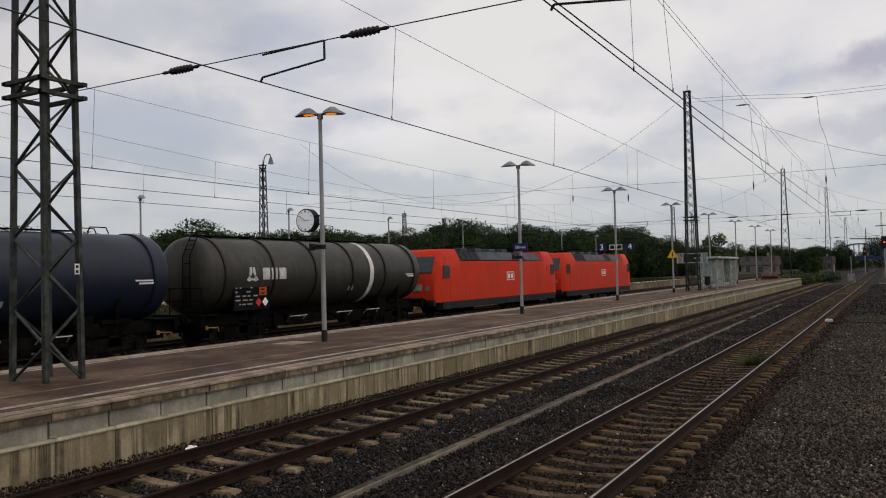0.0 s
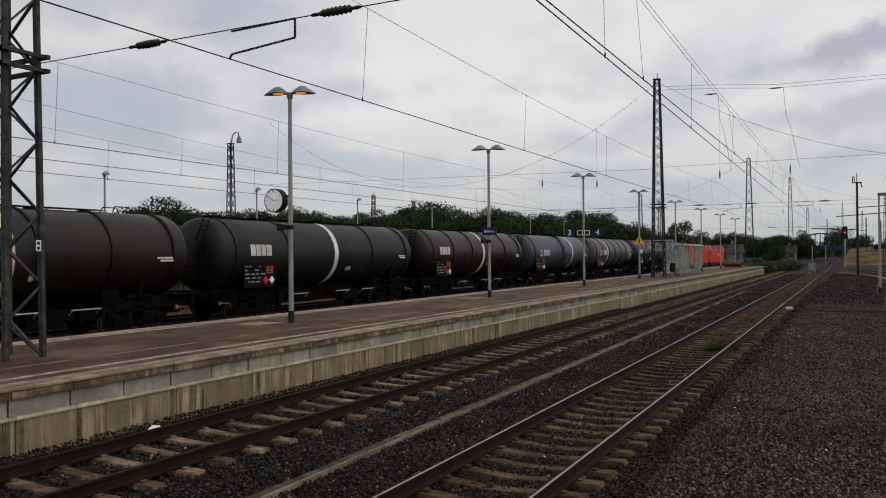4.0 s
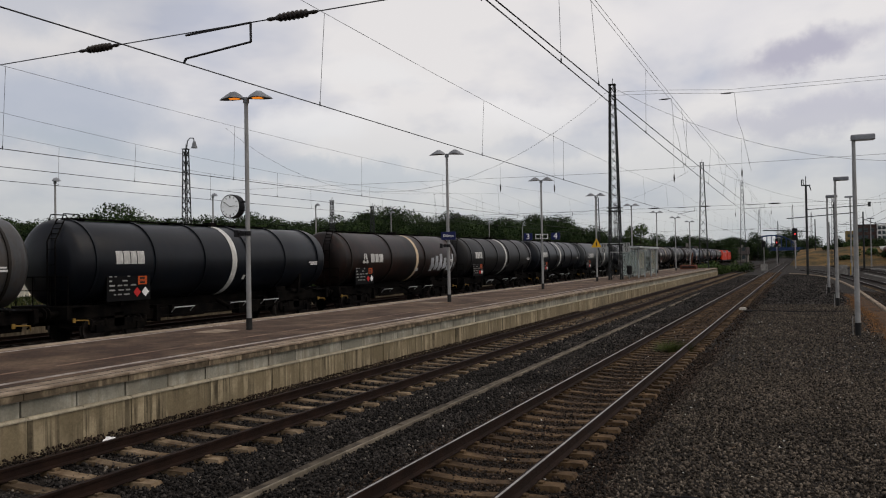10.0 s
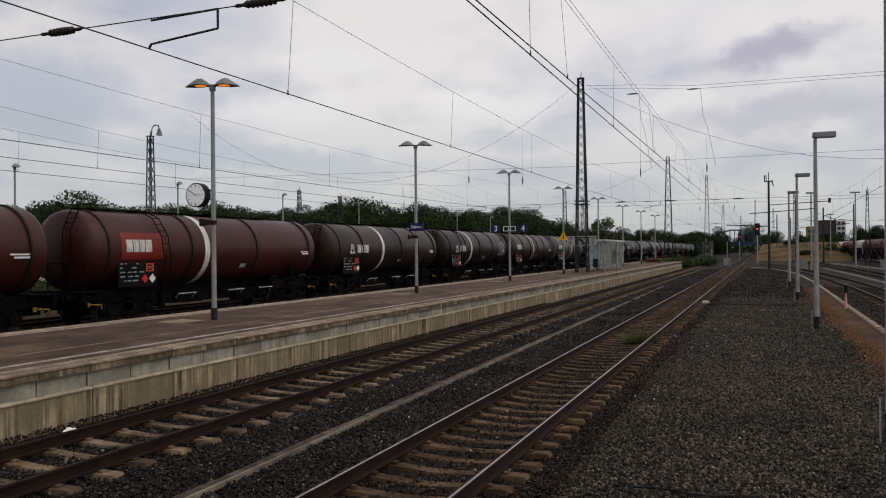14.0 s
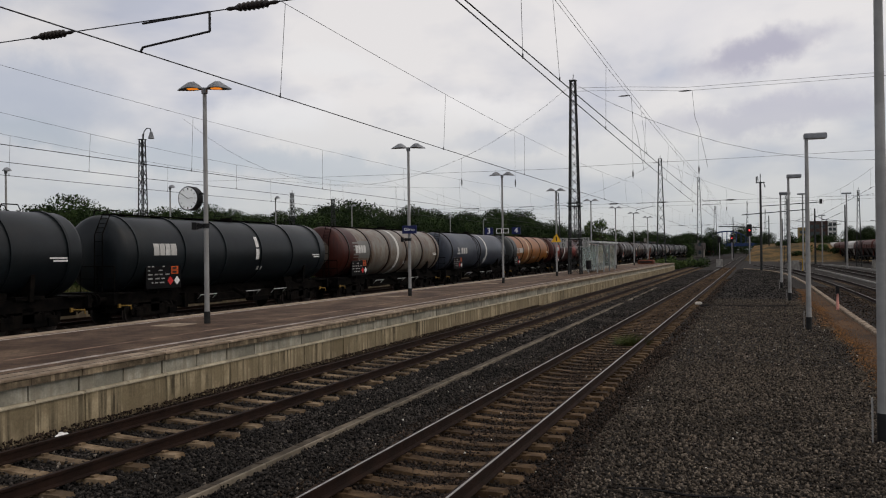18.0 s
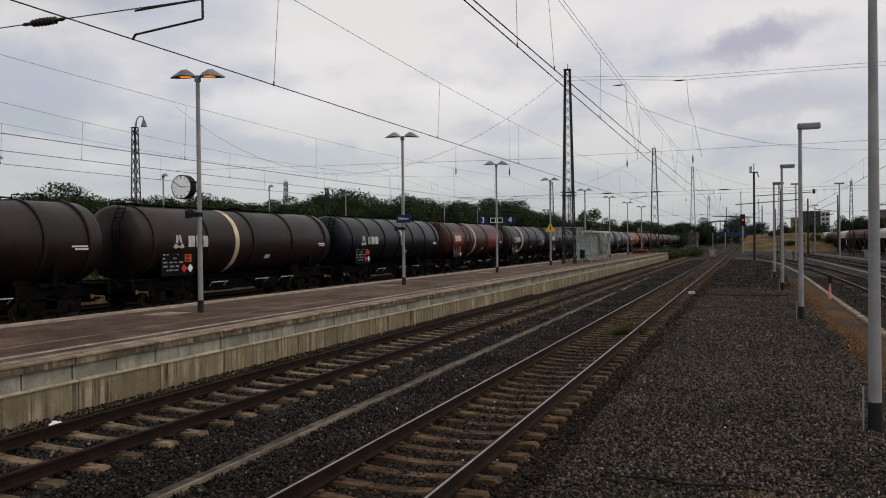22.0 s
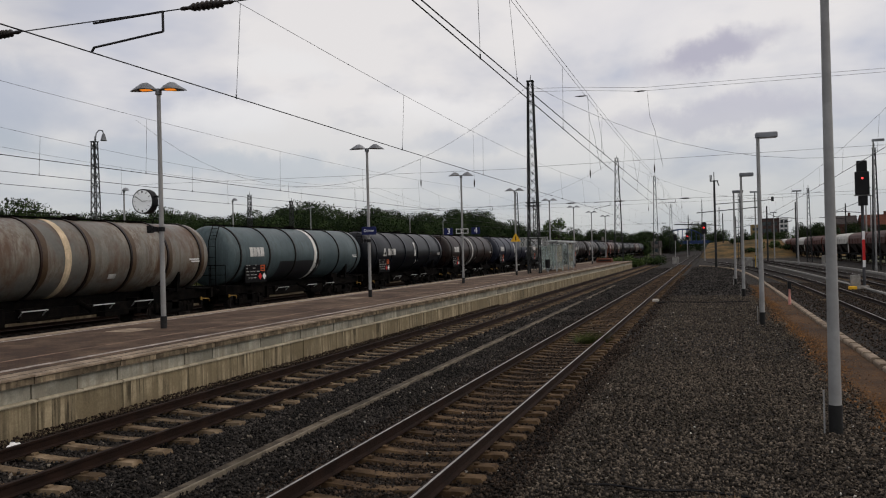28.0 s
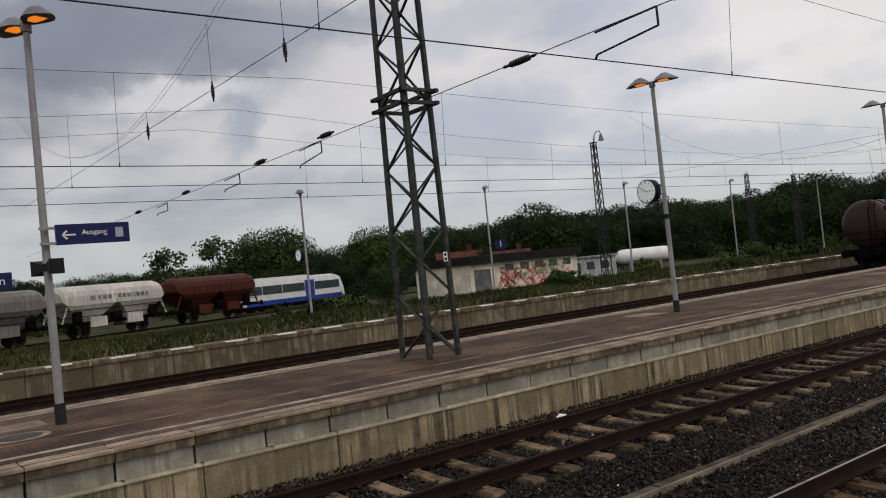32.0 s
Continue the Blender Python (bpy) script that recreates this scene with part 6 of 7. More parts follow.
part("cabinet", Shape().slab(-0.75, -0.25, -0.3, 0.15, 0, 0.85, 0.02).mesh("cabinet", PALE), sig, "grey switch cabinet")
part("base", Shape().slab(-0.25, 0.25, -0.25, 0.25, 0, 0.2, 0.03).mesh("base", PALE), sig)
ybox = thing("cable_box", "small yellow cable box beside the signal", "box", pose(7.95, 52.6, -0.2))
part("body", Shape().slab(-0.22, 0.22, -0.15, 0.15, 0, 0.2, 0.04).mesh("body", YELLOW), ybox)
for fx, fy, fz, ft, lit in ((-0.97, 155.6, 5.1, 7.25, True), (-5.9, 230, 4.6, 6.7, True), (-9.1, 230, 4.5, 6.3, False)):
    f = thing("light_signal", "distant black light signal showing red" if lit else "distant dark light signal seen among the tracks", "signal", pose(fx, fy, -0.2))
    part("mast", Shape().tube((0, 0, 0), (0, 0, fz), 0.10, 8).mesh("mast", GREYPOST), f)
    part("screen", Shape().slab(-0.42, 0.42, -0.3, 0, fz, ft, 0.08).mesh("screen", BLACK), f)
    if lit:
        part("lamp", Shape().tube((0, -0.4, fz + 1.1), (0, -0.3, fz + 1.1), 0.12, 8).mesh("lamp", RED_GLOW), f, "glowing red lamp")
far_pole = thing("line_mast", "plain dark line mast beyond the yard lamps", "mast", pose(6.6, 189, -0.2), "overhead line masts")
part("pole", Shape().tube((0, 0, 0), (0, 0, 13.5), 0.28, 8, 0.22).mesh("pole", LATTICE_FAR), far_pole)
for px, py, ph, arm in ((3.2, 215, 11, -4), (9.5, 150, 9.5, 4), (13.0, 205, 12, -5), (-6.5, 270, 13, 4), (16.0, 170, 11, -4), (7.0, 240, 11, 4), (24.5, 150, 11, -5), (27.0, 185, 11, -5)):
    fp = thing("line_mast", "slim dark line mast with a bracket arm, far along the yard", "mast", pose(px, py, -0.2), "overhead line masts")
    part("pole", Shape().tube((0, 0, 0), (0, 0, ph), 0.17, 7, 0.12).mesh("pole", LATTICE_FAR), fp)
    part("bracket", Shape().beam((0, 0, ph - 3.2), (arm, 0, ph - 2.7), 0.09, 0.11).beam((0, 0, ph - 1.2), (arm * 0.8, 0, ph - 2.72), 0.07, 0.07).mesh("bracket", LATTICE_FAR), fp, "cantilever bracket")
for cx, cy, cw, ch in ((4.6, 108.4, 0.45, 1.3), (-5.5, 138, 0.5, 1.2), (14.6, 118, 0.4, 1.2)):
    cab = thing("switch_cabinet", "pale grey trackside switch cabinet", "cabinet", pose(cx, cy, -0.25), "trackside cabinets")
    part("body", Shape().slab(-cw, cw, -0.25, 0.25, 0.08, ch, 0.03).mesh("body", PALE), cab)
    part("base", Shape().box(-cw + 0.04, cw - 0.04, -0.22, 0.22, 0, 0.08).mesh("base", GREYPOST), cab)
ypost = thing("marker_post", "thin yellow marker post by the yard track", "post", pose(5.4, 108.1, -0.25))
part("shaft", Shape().tube((0, 0, 0), (0, 0, 1.5), 0.06, 8).mesh("shaft", mat("dull_yellow_paint", (0.40, 0.26, 0.04), 0.7)), ypost)
part("cap", Shape().tube((0, 0, 1.5), (0, 0, 1.56), 0.07, 8).mesh("cap", BLACK), ypost)
stump = thing("marker_post", "short red and white marker post with a dark top", "post", pose(3.28, 38.4, -0.15))
part("shaft", Shape().tube((0, 0, 0), (0, 0, 0.75), 0.07, 8, 0.035).mesh("shaft", mat("faded_pink_paint", (0.55, 0.26, 0.22), 0.7)), stump)
part("head", Shape().slab(-0.07, 0.07, -0.07, 0.07, 0.75, 1.1, 0.02).mesh("head", BLACK), stump, "black top")
rm = thing("line_mast", "slim dark steel line mast with insulators on top", "mast", pose(0.67, 105.6, -0.1), "overhead line masts")
part("pole", Shape().tube((0, 0, 0), (0, 0, 10.9), 0.15, 8, 0.12).mesh("pole", LATTICE_FAR), rm)
part("head_frame", Shape().box(-0.5, 0.5, -0.06, 0.06, 10.75, 10.87).tube((0, 0, 10.8), (0, 0, 11.9), 0.05, 6).tube((-0.45, 0, 10.8), (-0.45, 0, 11.55), 0.07, 6).tube((0.35, 0, 10.9), (0.55, 0, 10.2), 0.06, 6).tube((-0.25, 0, 10.9), (-0.3, 0, 11.6), 0.05, 6).mesh("head_frame", LATTICE_FAR), rm)
part("bracket", Shape().beam((0, 0, 7.9), (6.7, 0, 8.2), 0.08, 0.09).beam((6.7, 0, 8.0), (6.7, 0, 8.55), 0.3, 0.3).mesh("bracket", LATTICE_FAR), rm, "long cantilever bracket")
part("bracket", Shape().beam((-4.9, 0, 5.55), (0, 0, 5.3), 0.1, 0.12).beam((-2.2, 0, 6.9), (5.2, 0, 7.35), 0.08, 0.10).mesh("bracket", LATTICE_FAR), rm, "lower cantilever bracket")
fl = thing("yard_lamp", "tall slim yard lamp post behind the signal", "lamp", pose(14.4, 82, -0.2), "yard lamps")
part("post", Shape().tube((0, 0, 0), (0, 0, 12.1), 0.085, 10, 0.06).mesh("post", GREYPOST, True), fl)
part("lantern", Shape().slab(-0.1, 0.9, -0.15, 0.15, 12.0, 12.22, 0.03).mesh("lantern", LAMP_METAL), fl)
for lx, ly, lh in ((5.6, 110, 9.5), (11.5, 120, 10), (20, 120, 10), (24, 140, 10), (12, 170, 9), (26, 90, 10)):
    f = thing("yard_lamp", "slim far-off yard lamp post", "lamp", pose(lx, ly, -0.2), "yard lamps")
    part("post", Shape().tube((0, 0, 0), (0, 0, lh), 0.11, 8, 0.08).mesh("post", GREYPOST, True), f)
    part("lantern", Shape().slab(-0.6, 0.6, -0.15, 0.15, lh, lh + 0.2, 0.03).mesh("lantern", LAMP_METAL), f)
cable = thing("ground_cable", "thin black cable lying across the gravel", "cable")
part("cable_run", wire_run([(-2.5 + 0.42 * k, 40.2 + 0.25 * math.sin(k * 0.9), -0.1) for k in range(11)], 0.04).mesh("cable_run", BLACK), cable)
cable2 = thing("ground_cable", "thin black cable end lying in the gravel", "cable")
part("cable_run", wire_run([(-1.4 + 0.22 * k, 9.1 + 0.06 * math.sin(k * 1.4), -0.085) for k in range(9)], 0.014).mesh("cable_run", BLACK), cable2)


# ---- parked wagons and the railcar ----
def hopper_wagon(x, y, z, turn, body_mat, label, group, length=9.2, mark=False, low_mat=None):
    root = thing("hopper_wagon", label, "hopper wagon", pose(x, y, z, 0, 0, turn), group)
    h = length / 2
    s = Shape()

    def slab_sec(yy, w, z0, zt):
        return [(-w, yy, z0), (w, yy, z0), (w, yy, zt - 0.8), (w * 0.93, yy, zt - 0.45), (w * 0.72, yy, zt - 0.18), (w * 0.38, yy, zt - 0.03), (0, yy, zt), (-w * 0.38, yy, zt - 0.03), (-w * 0.72, yy, zt - 0.18), (-w * 0.93, yy, zt - 0.45), (-w, yy, zt - 0.8)]
    s.loft([slab_sec(-h + 0.35, 1.30, 2.75, 3.55), slab_sec(-h + 0.55, 1.42, 2.55, 3.82), slab_sec(-h + 0.9, 1.45, 2.45, 3.95), slab_sec(h - 0.9, 1.45, 2.45, 3.95), slab_sec(h - 0.55, 1.42, 2.55, 3.82), slab_sec(h - 0.35, 1.30, 2.75, 3.55)])
    for y0, y1 in ((-h + 0.6, -0.15), (0.15, h - 0.6)):
        m = (y0 + y1) / 2
        f = Shape().loft([[(-1.42, y0, 2.46), (1.42, y0, 2.46), (1.42, y1, 2.46), (-1.42, y1, 2.46)], [(-0.7, m - 0.7, 1.2), (0.7, m - 0.7, 1.2), (0.7, m + 0.7, 1.2), (-0.7, m + 0.7, 1.2)]])
        part("funnel", fix_normals(f.mesh("funnel", low_mat or body_mat)), root, "dark funnel below the tub" if low_mat else "")
    b = part("hopper", fix_normals(s.mesh("hopper", body_mat)), root)
    part("frame", Shape().box(-1.1, 1.1, -h, h, 0.95, 1.2).mesh("frame", UNDER), root)
    part("platform_rail", Shape().tube((1.3, -h + 0.2, 2.1), (1.3, h - 0.2, 2.1), 0.03, 5).tube((1.3, -h + 0.2, 1.6), (1.3, h - 0.2, 1.6), 0.03, 5).mesh("platform_rail", UNDER), root)
    part("valve_gear", Shape().box(0.9, 1.3, -h + 1.2, -h + 1.8, 1.2, 2.0).box(0.9, 1.3, -0.4, 0.4, 1.2, 1.75).box(0.9, 1.3, h - 1.8, h - 1.2, 1.2, 2.0).mesh("valve_gear", UNDER), root)["kind"] = "stuff"
    for k in range(5):
        yy = -h + 2.0 + k * (length - 4) / 4
        part("rib", Shape().box(-1.50, 1.50, yy - 0.05, yy + 0.05, 2.50, 3.12).mesh("rib", body_mat), b)
    for sg in (-1, 1):
        part("end_frame", Shape().beam((-1.2, sg * (h - 0.2), 1.2), (-1.2, sg * (h - 0.8), 2.6), 0.1, 0.1).beam((1.2, sg * (h - 0.2), 1.2), (1.2, sg * (h - 0.8), 2.6), 0.1, 0.1).mesh("end_frame", body_mat), root)
        part("chute", Shape().box(0.5, 1.25, sg * 1.6 - 0.7, sg * 1.6 + 0.7, 0.75, 1.5).mesh("chute", body_mat), root)
        for xx in (-0.875, 0.875):
            part("buffer", BUFFER, root, at=pose(xx, sg * h, 1.06, 0, 0, 0 if sg < 0 else 180))
        part("wheelset", WHEELSET, root, at=pose(0, sg * (h - 2.2), 0.46))
        for xx in (-1.0, 1.0):
            part("axle_box", Shape().box(xx - 0.09, xx + 0.09, sg * (h - 2.2) - 0.25, sg * (h - 2.2) + 0.25, 0.3, 0.95).mesh("axle_box", UNDER), root)
    if mark:
        m = Shape().box(1.455, 1.47, -2.3, -1.9, 2.75, 3.1)
        for k in range(11):
            if k != 3:
                m.box(1.455, 1.47, -1.65 + 0.42 * k, -1.65 + 0.42 * k + 0.3, 2.77, 3.08)
        part("owner_mark", m.mesh("owner_mark", mat("grey_lettering", (0.16, 0.17, 0.19), 0.7)), b, "grey owner's mark as plain blocks")
    return root


HOP = {"white": paint("dirty_white_wagon_paint", (0.54, 0.52, 0.48), (0.66, 0.64, 0.60), 0.4, (0.16, 0.10, 0.06), blotch=0.25), "maroon": paint("maroon_wagon_paint", (0.048, 0.0105, 0.0075), (0.070, 0.016, 0.011), 0.4, blotch=0.3, spec=0.15),
       "rust": paint("faded_red_wagon_paint", (0.098, 0.021, 0.012), (0.072, 0.017, 0.010), 0.4, blotch=0.3, spec=0.15), "greyw": paint("grey_wagon_paint", (0.17, 0.165, 0.155), None, 0.5)}
WORDS = {"white": "dirty white", "maroon": "dark maroon", "rust": "faded red", "greyw": "weathered grey"}
NEAR_TO_FAR = "rust white maroon rust white rust rust maroon white rust rust white white white greyw"
# one dark brown for all yard funnels, whatever the tub's paint
HOP_LOW = mat("dark_brown_funnel", (0.030, 0.021, 0.017), 0.9, rnd=0.3)
for k, c in enumerate(NEAR_TO_FAR.split()):
    y = 80.4 + 12.3 * k
    hopper_wagon(20.0 - 0.011 * (y - 82), y, 0, 0.63, HOP[c], WORDS[c] + " railway hopper wagon parked in the yard", "parked hopper wagons", 12.1, False, HOP_LOW)

LEFT_TURN = 21.0
hopper_wagon(-66.2, 16.0, ground_z(-66, 0) + 0.1, LEFT_TURN, HOP["white"], "dirty white hopper wagon with a grey owner's mark on a siding", "hopper wagons on the siding", 9.6, True)
hopper_wagon(-62.6, 6.6, ground_z(-66, 0) + 0.1, LEFT_TURN, HOP["greyw"], "pale weathered hopper wagon on a siding", "hopper wagons on the siding", 9.4)
hopper_wagon(-69.8, 25.6, ground_z(-66, 0) + 0.1, LEFT_TURN, HOP["rust"], "rust-red hopper wagon on a siding", "hopper wagons on the siding", 9.6)

rc = thing("railcar", "white and blue diesel railcar with dark windows on a siding", "railcar", pose(-81.6, 38.4, ground_z(-66, 0) - 0.1, 0, 0, LEFT_TURN))
RC_WHITE = mat("white_railcar_paint", (0.62, 0.63, 0.64), 0.4, var=0.06)
RC_BLUE = mat("blue_railcar_paint", (0.02, 0.05, 0.26), 0.4, var=0.1)
s = Shape()


def rc_sec(y, w, z0, zt):
    return [(-w, y, z0), (w, y, z0), (w, y, zt - 0.7), (w * 0.86, y, zt - 0.12), (w * 0.5, y, zt), (-w * 0.5, y, zt), (-w * 0.86, y, zt - 0.12), (-w, y, zt - 0.7)]


s.loft([rc_sec(-7.0, 1.42, 0.75, 3.5), rc_sec(7.4, 1.42, 0.75, 3.5), rc_sec(8.4, 1.36, 0.75, 3.2), rc_sec(9.0, 1.2, 0.8, 2.3), rc_sec(9.15, 1.1, 0.85, 1.7)])
part("body", fix_normals(s.mesh("body", RC_WHITE, True)), rc)
part("stripe", Shape().box(1.40, 1.445, -6.95, 8.3, 0.72, 1.22).mesh("stripe", RC_BLUE), rc, "blue lower stripe")
part("skirt", Shape().box(-1.3, 1.3, -6.8, 8.6, 0.3, 0.76).mesh("skirt", UNDER), rc)
for a, b in ((-6.7, -4.7), (-4.6, -1.7), (-1.6, 1.9), (3.6, 7.9)):
    part("window", Shape().box(1.41, 1.45, a, b, 1.85, 2.75).mesh("window", LOCO_GLASS), rc, "dark tinted window")
part("door", Shape().box(1.41, 1.455, 2.0, 3.5, 0.8, 3.0).mesh("door", RC_BLUE), rc, "blue door")
part("windscreen", Shape().add([(-1.0, 8.50, 3.16), (1.0, 8.50, 3.16), (0.95, 8.98, 2.38), (-0.95, 8.98, 2.38)], [(0, 1, 2, 3)]).mesh("windscreen", LOCO_GLASS), rc)
part("roof_unit", Shape().slab(-0.9, 0.9, -6, 3, 3.48, 3.62, 0.05).mesh("roof_unit", RC_WHITE), rc)
for y in (-5.2, 6.5):
    for e in (-0.9, 0.9):
        part("wheelset", WHEELSET, rc, at=pose(0, y + e, 0.46))
sid = thing("track_siding", "overgrown siding track under the parked wagons", "railway track", pose(-69.0, 22.5, ground_z(-66, 0) + 0.1, 0, 0, LEFT_TURN), kind="structure")
for e in (-0.7535, 0.7535):
    part("rail", Shape().sweep(FOOT, -40, 60).mesh("rail", RUST), sid, at=pose(e, 0, 0))

# ---- low building with painted walls ----
hut = thing("yard_building", "low flat-roofed building with graffiti-covered pale walls and a black fascia", "building", pose(-48.4, 43.4, 0, 0, 0, 5))
HUT_WALL = mat("grubby_cream_render", (0.72, 0.66, 0.53), 0.85, scale=0.8, var=0.2, fine=20, streak=0.3, streak_col=(0.2, 0.18, 0.15))
part("wall", Shape().box(-6.5, 0, -5.4, 7.6, 0.2, 2.75).mesh("wall", HUT_WALL), hut)
part("fascia", Shape().slab(-7.0, 0.45, -5.7, 7.9, 2.75, 3.4, 0.03).mesh("fascia", mat("black_fascia", (0.012, 0.011, 0.011), 0.8)), hut, "black roof fascia")
part("garage_door", Shape().box(-0.1, 0.03, -5.0, -3.2, 0.3, 2.3).mesh("garage_door", mat("grey_shutter", (0.13, 0.13, 0.13), 0.7)), hut, "grey shutter door")
for k in range(5):
    part("window", Shape().box(-0.1, 0.03, -1.5 + 1.8 * k, -0.5 + 1.8 * k, 2.0, 2.55).mesh("window", mat("dark_panes", (0.10, 0.12, 0.10), 0.3)), hut, "dark small window")
rg = random.Random(8)
SPRAY = [mat("red_spray", (0.50, 0.05, 0.05), 0.7), mat("green_spray", (0.10, 0.32, 0.14), 0.7), mat("black_spray", (0.05, 0.05, 0.05), 0.7), mat("pink_spray", (0.55, 0.18, 0.17), 0.7)]
for k in range(66):
    y, z = rg.uniform(-2.4, 7.0), rg.uniform(0.6, 2.0)
    s = Shape()
    p = Vector((0.035, y, z))
    for q in range(rg.randint(4, 8)):
        n = p + Vector((0, rg.uniform(-0.42, 0.5), rg.uniform(-0.45, 0.45)))
        n.z = min(2.3, max(0.45, n.z))
        n.y = min(7.5, max(-2.9, n.y))
        s.beam(p, n, 0.012, rg.uniform(0.035, 0.075))
        p = n
    part("graffiti", s.mesh("graffiti", SPRAY[rg.choice((0, 0, 1, 2, 0, 3))]), hut, "sprayed scrawl")

# white gas tank and sheds behind the building
gt = thing("storage_tank", "white horizontal storage tank on saddles", "tank", pose(-56.5, 69.2, 0.3, 0, 0, -38))
s = Shape()
s.loft([[(r * math.cos(2 * math.pi * i / 20), y, 1.7 + r * math.sin(2 * math.pi * i / 20)) for i in range(20)] for y, r in ((-3.1, 0.1), (-2.95, 0.5), (-2.6, 0.72), (-2.2, 0.78), (2.2, 0.78), (2.6, 0.72), (2.95, 0.5), (3.1, 0.1))])
part("shell", fix_normals(s.mesh("shell", WHITE, True)), gt)
for y in (-1.6, 1.6):
    part("saddle", Shape().box(-0.6, 0.6, y - 0.15, y + 0.15, 0, 1.2).mesh("saddle", PALE), gt)
shed = thing("shed", "small white and grey site cabin", "cabin", pose(-56.0, 60.5, 0.2, 0, 0, 10))
part("wall", Shape().box(-3, 0, -4.5, 4.5, 0, 2.1).mesh("wall", mat("pale_cabin_wall", (0.36, 0.37, 0.38), 0.7)), shed)
part("roof", Shape().slab(-3.2, 0.2, -4.7, 4.7, 2.1, 2.3, 0.04).mesh("roof", mat("grey_cabin_roof", (0.20, 0.21, 0.22), 0.7)), shed)
for y in (-3, -0.5, 2.2):
    part("window", Shape().box(-0.05, 0.03, y - 0.7, y + 0.7, 0.9, 1.7).mesh("window", LOCO_GLASS), shed)


# ---- houses ----
def house(x, y, z, turn, w, d, eaves, ridge, wall_mat, roof_mat, label, floors=2):
    root = thing("house", label, "house", pose(x, y, z, 0, 0, turn), "distant houses")
    part("wall", Shape().box(-w / 2, w / 2, -d / 2, d / 2, -2, eaves).mesh("wall", wall_mat), root)
    s = Shape().add([(-w / 2 - 0.4, -d / 2 - 0.4, eaves), (w / 2 + 0.4, -d / 2 - 0.4, eaves), (w / 2 + 0.4, d / 2 + 0.4, eaves), (-w / 2 - 0.4, d / 2 + 0.4, eaves), (-w / 2 - 0.4, 0, ridge), (w / 2 + 0.4, 0, ridge)],
                    [(0, 1, 5, 4), (2, 3, 4, 5), (0, 4, 3), (1, 2, 5), (3, 2, 1, 0)])
    roof = part("roof", fix_normals(s.mesh("roof", roof_mat)), root)
    part("chimney", Shape().box(w * 0.2, w * 0.2 + 0.7, -0.35, 0.35, ridge - 1.2, ridge + 0.9).mesh("chimney", wall_mat), roof)
    n = max(2, int(w / 2.6))
    for f in range(floors):
        for k in range(n):
            wx = -w / 2 + w * (k + 0.5) / n
            part("window", Shape().box(wx - 0.5, wx + 0.5, -d / 2 - 0.05, -d / 2 + 0.02, 0.9 + f * 2.8, 2.2 + f * 2.8).mesh("window", LOCO_GLASS), root)
    return root


BRICKRED = mat("dark_brick", (0.085, 0.040, 0.032), 0.9)
ROOFRED = mat("red_tile_roof", (0.095, 0.030, 0.019), 0.9)
ROOFDARK = mat("dark_tile_roof", (0.05, 0.042, 0.04), 0.9)
PLASTER = mat("pale_plaster", (0.19, 0.175, 0.155), 0.9)
YELLOWP = mat("yellow_plaster", (0.22, 0.165, 0.075), 0.9)
house(-104, 81, -0.5, 55, 7, 8, 3.6, 5.9, BRICKRED, ROOFRED, "red-roofed house behind the yard building")
house(-95, 84, -0.5, 55, 6, 8, 3.2, 5.2, BRICKRED, ROOFRED, "low red-roofed house among the trees")
house(-98, 147, 0, 30, 5, 5, 5.2, 7.6, YELLOWP, ROOFDARK, "small yellow house among dark trees")
house(-30, 222, 0, 10, 9, 8, 2.6, 4.9, PLASTER, ROOFDARK, "pale house beyond the platform end")
house(-44, 240, 0, -5, 10, 8, 2.8, 5.4, PLASTER, ROOFDARK, "pale house with a dark roof beyond the tracks")
house(-21, 300, 0, 0, 8, 7, 2.6, 5.0, PLASTER, ROOFDARK, "small pale house near the bridge")
house(-64, 250, 0, 15, 12, 9, 4.0, 7.0, BRICKRED, ROOFDARK, "dark brick house beyond the tracks")
house(39, 272, 2, -4, 6.5, 8, 6.2, 8.9, BRICKRED, ROOFDARK, "dark brick house above the yard", 2)
house(48, 270, 2, 4, 9, 9, 5.6, 8.9, BRICKRED, ROOFRED, "red-roofed brick house above the yard", 2)
house(62, 262, 2, 0, 14, 10, 6.0, 9.0, BRICKRED, ROOFDARK, "dark house row above the yard", 2)
blk = thing("office_block", "dark brick block with a white stair tower", "building", pose(18.0, 275, 0))
part("wall", Shape().box(-2.7, 2.7, -4, 4, 0, 10.9).mesh("wall", mat("dark_brown_brick", (0.060, 0.038, 0.033), 0.9)), blk)
for f in range(2):
    for k in range(3):
        part("window", Shape().box(-2.2 + 1.6 * k, -1.2 + 1.6 * k, -4.05, -3.98, 6.4 + 2.2 * f, 7.6 + 2.2 * f).mesh("window", LOCO_GLASS), blk)
tower = part("stair_tower", Shape().box(2.72, 5.3, -4.4, 3, 0, 10.7).mesh("stair_tower", mat("pale_render", (0.55, 0.55, 0.54), 0.8)), blk, "white stair tower")
for f in range(3):
    for k in range(2):
        part("window", Shape().box(3.0 + 1.15 * k, 3.85 + 1.15 * k, -4.46, -4.38, 6.4 + 1.45 * f, 7.3 + 1.45 * f).mesh("window", LOCO_GLASS), tower)
yb = thing("office_block", "small pale yellow building beyond the signals", "building", pose(13.6, 272, 0))
part("wall", Shape().box(-1.2, 1.2, -3, 3, 0, 9.0).mesh("wall", YELLOWP), yb)
for f in range(2):
    part("window", Shape().box(-0.8, 0.8, -3.05, -2.98, 5.3 + 1.8 * f, 6.2 + 1.8 * f).mesh("window", LOCO_GLASS), yb)

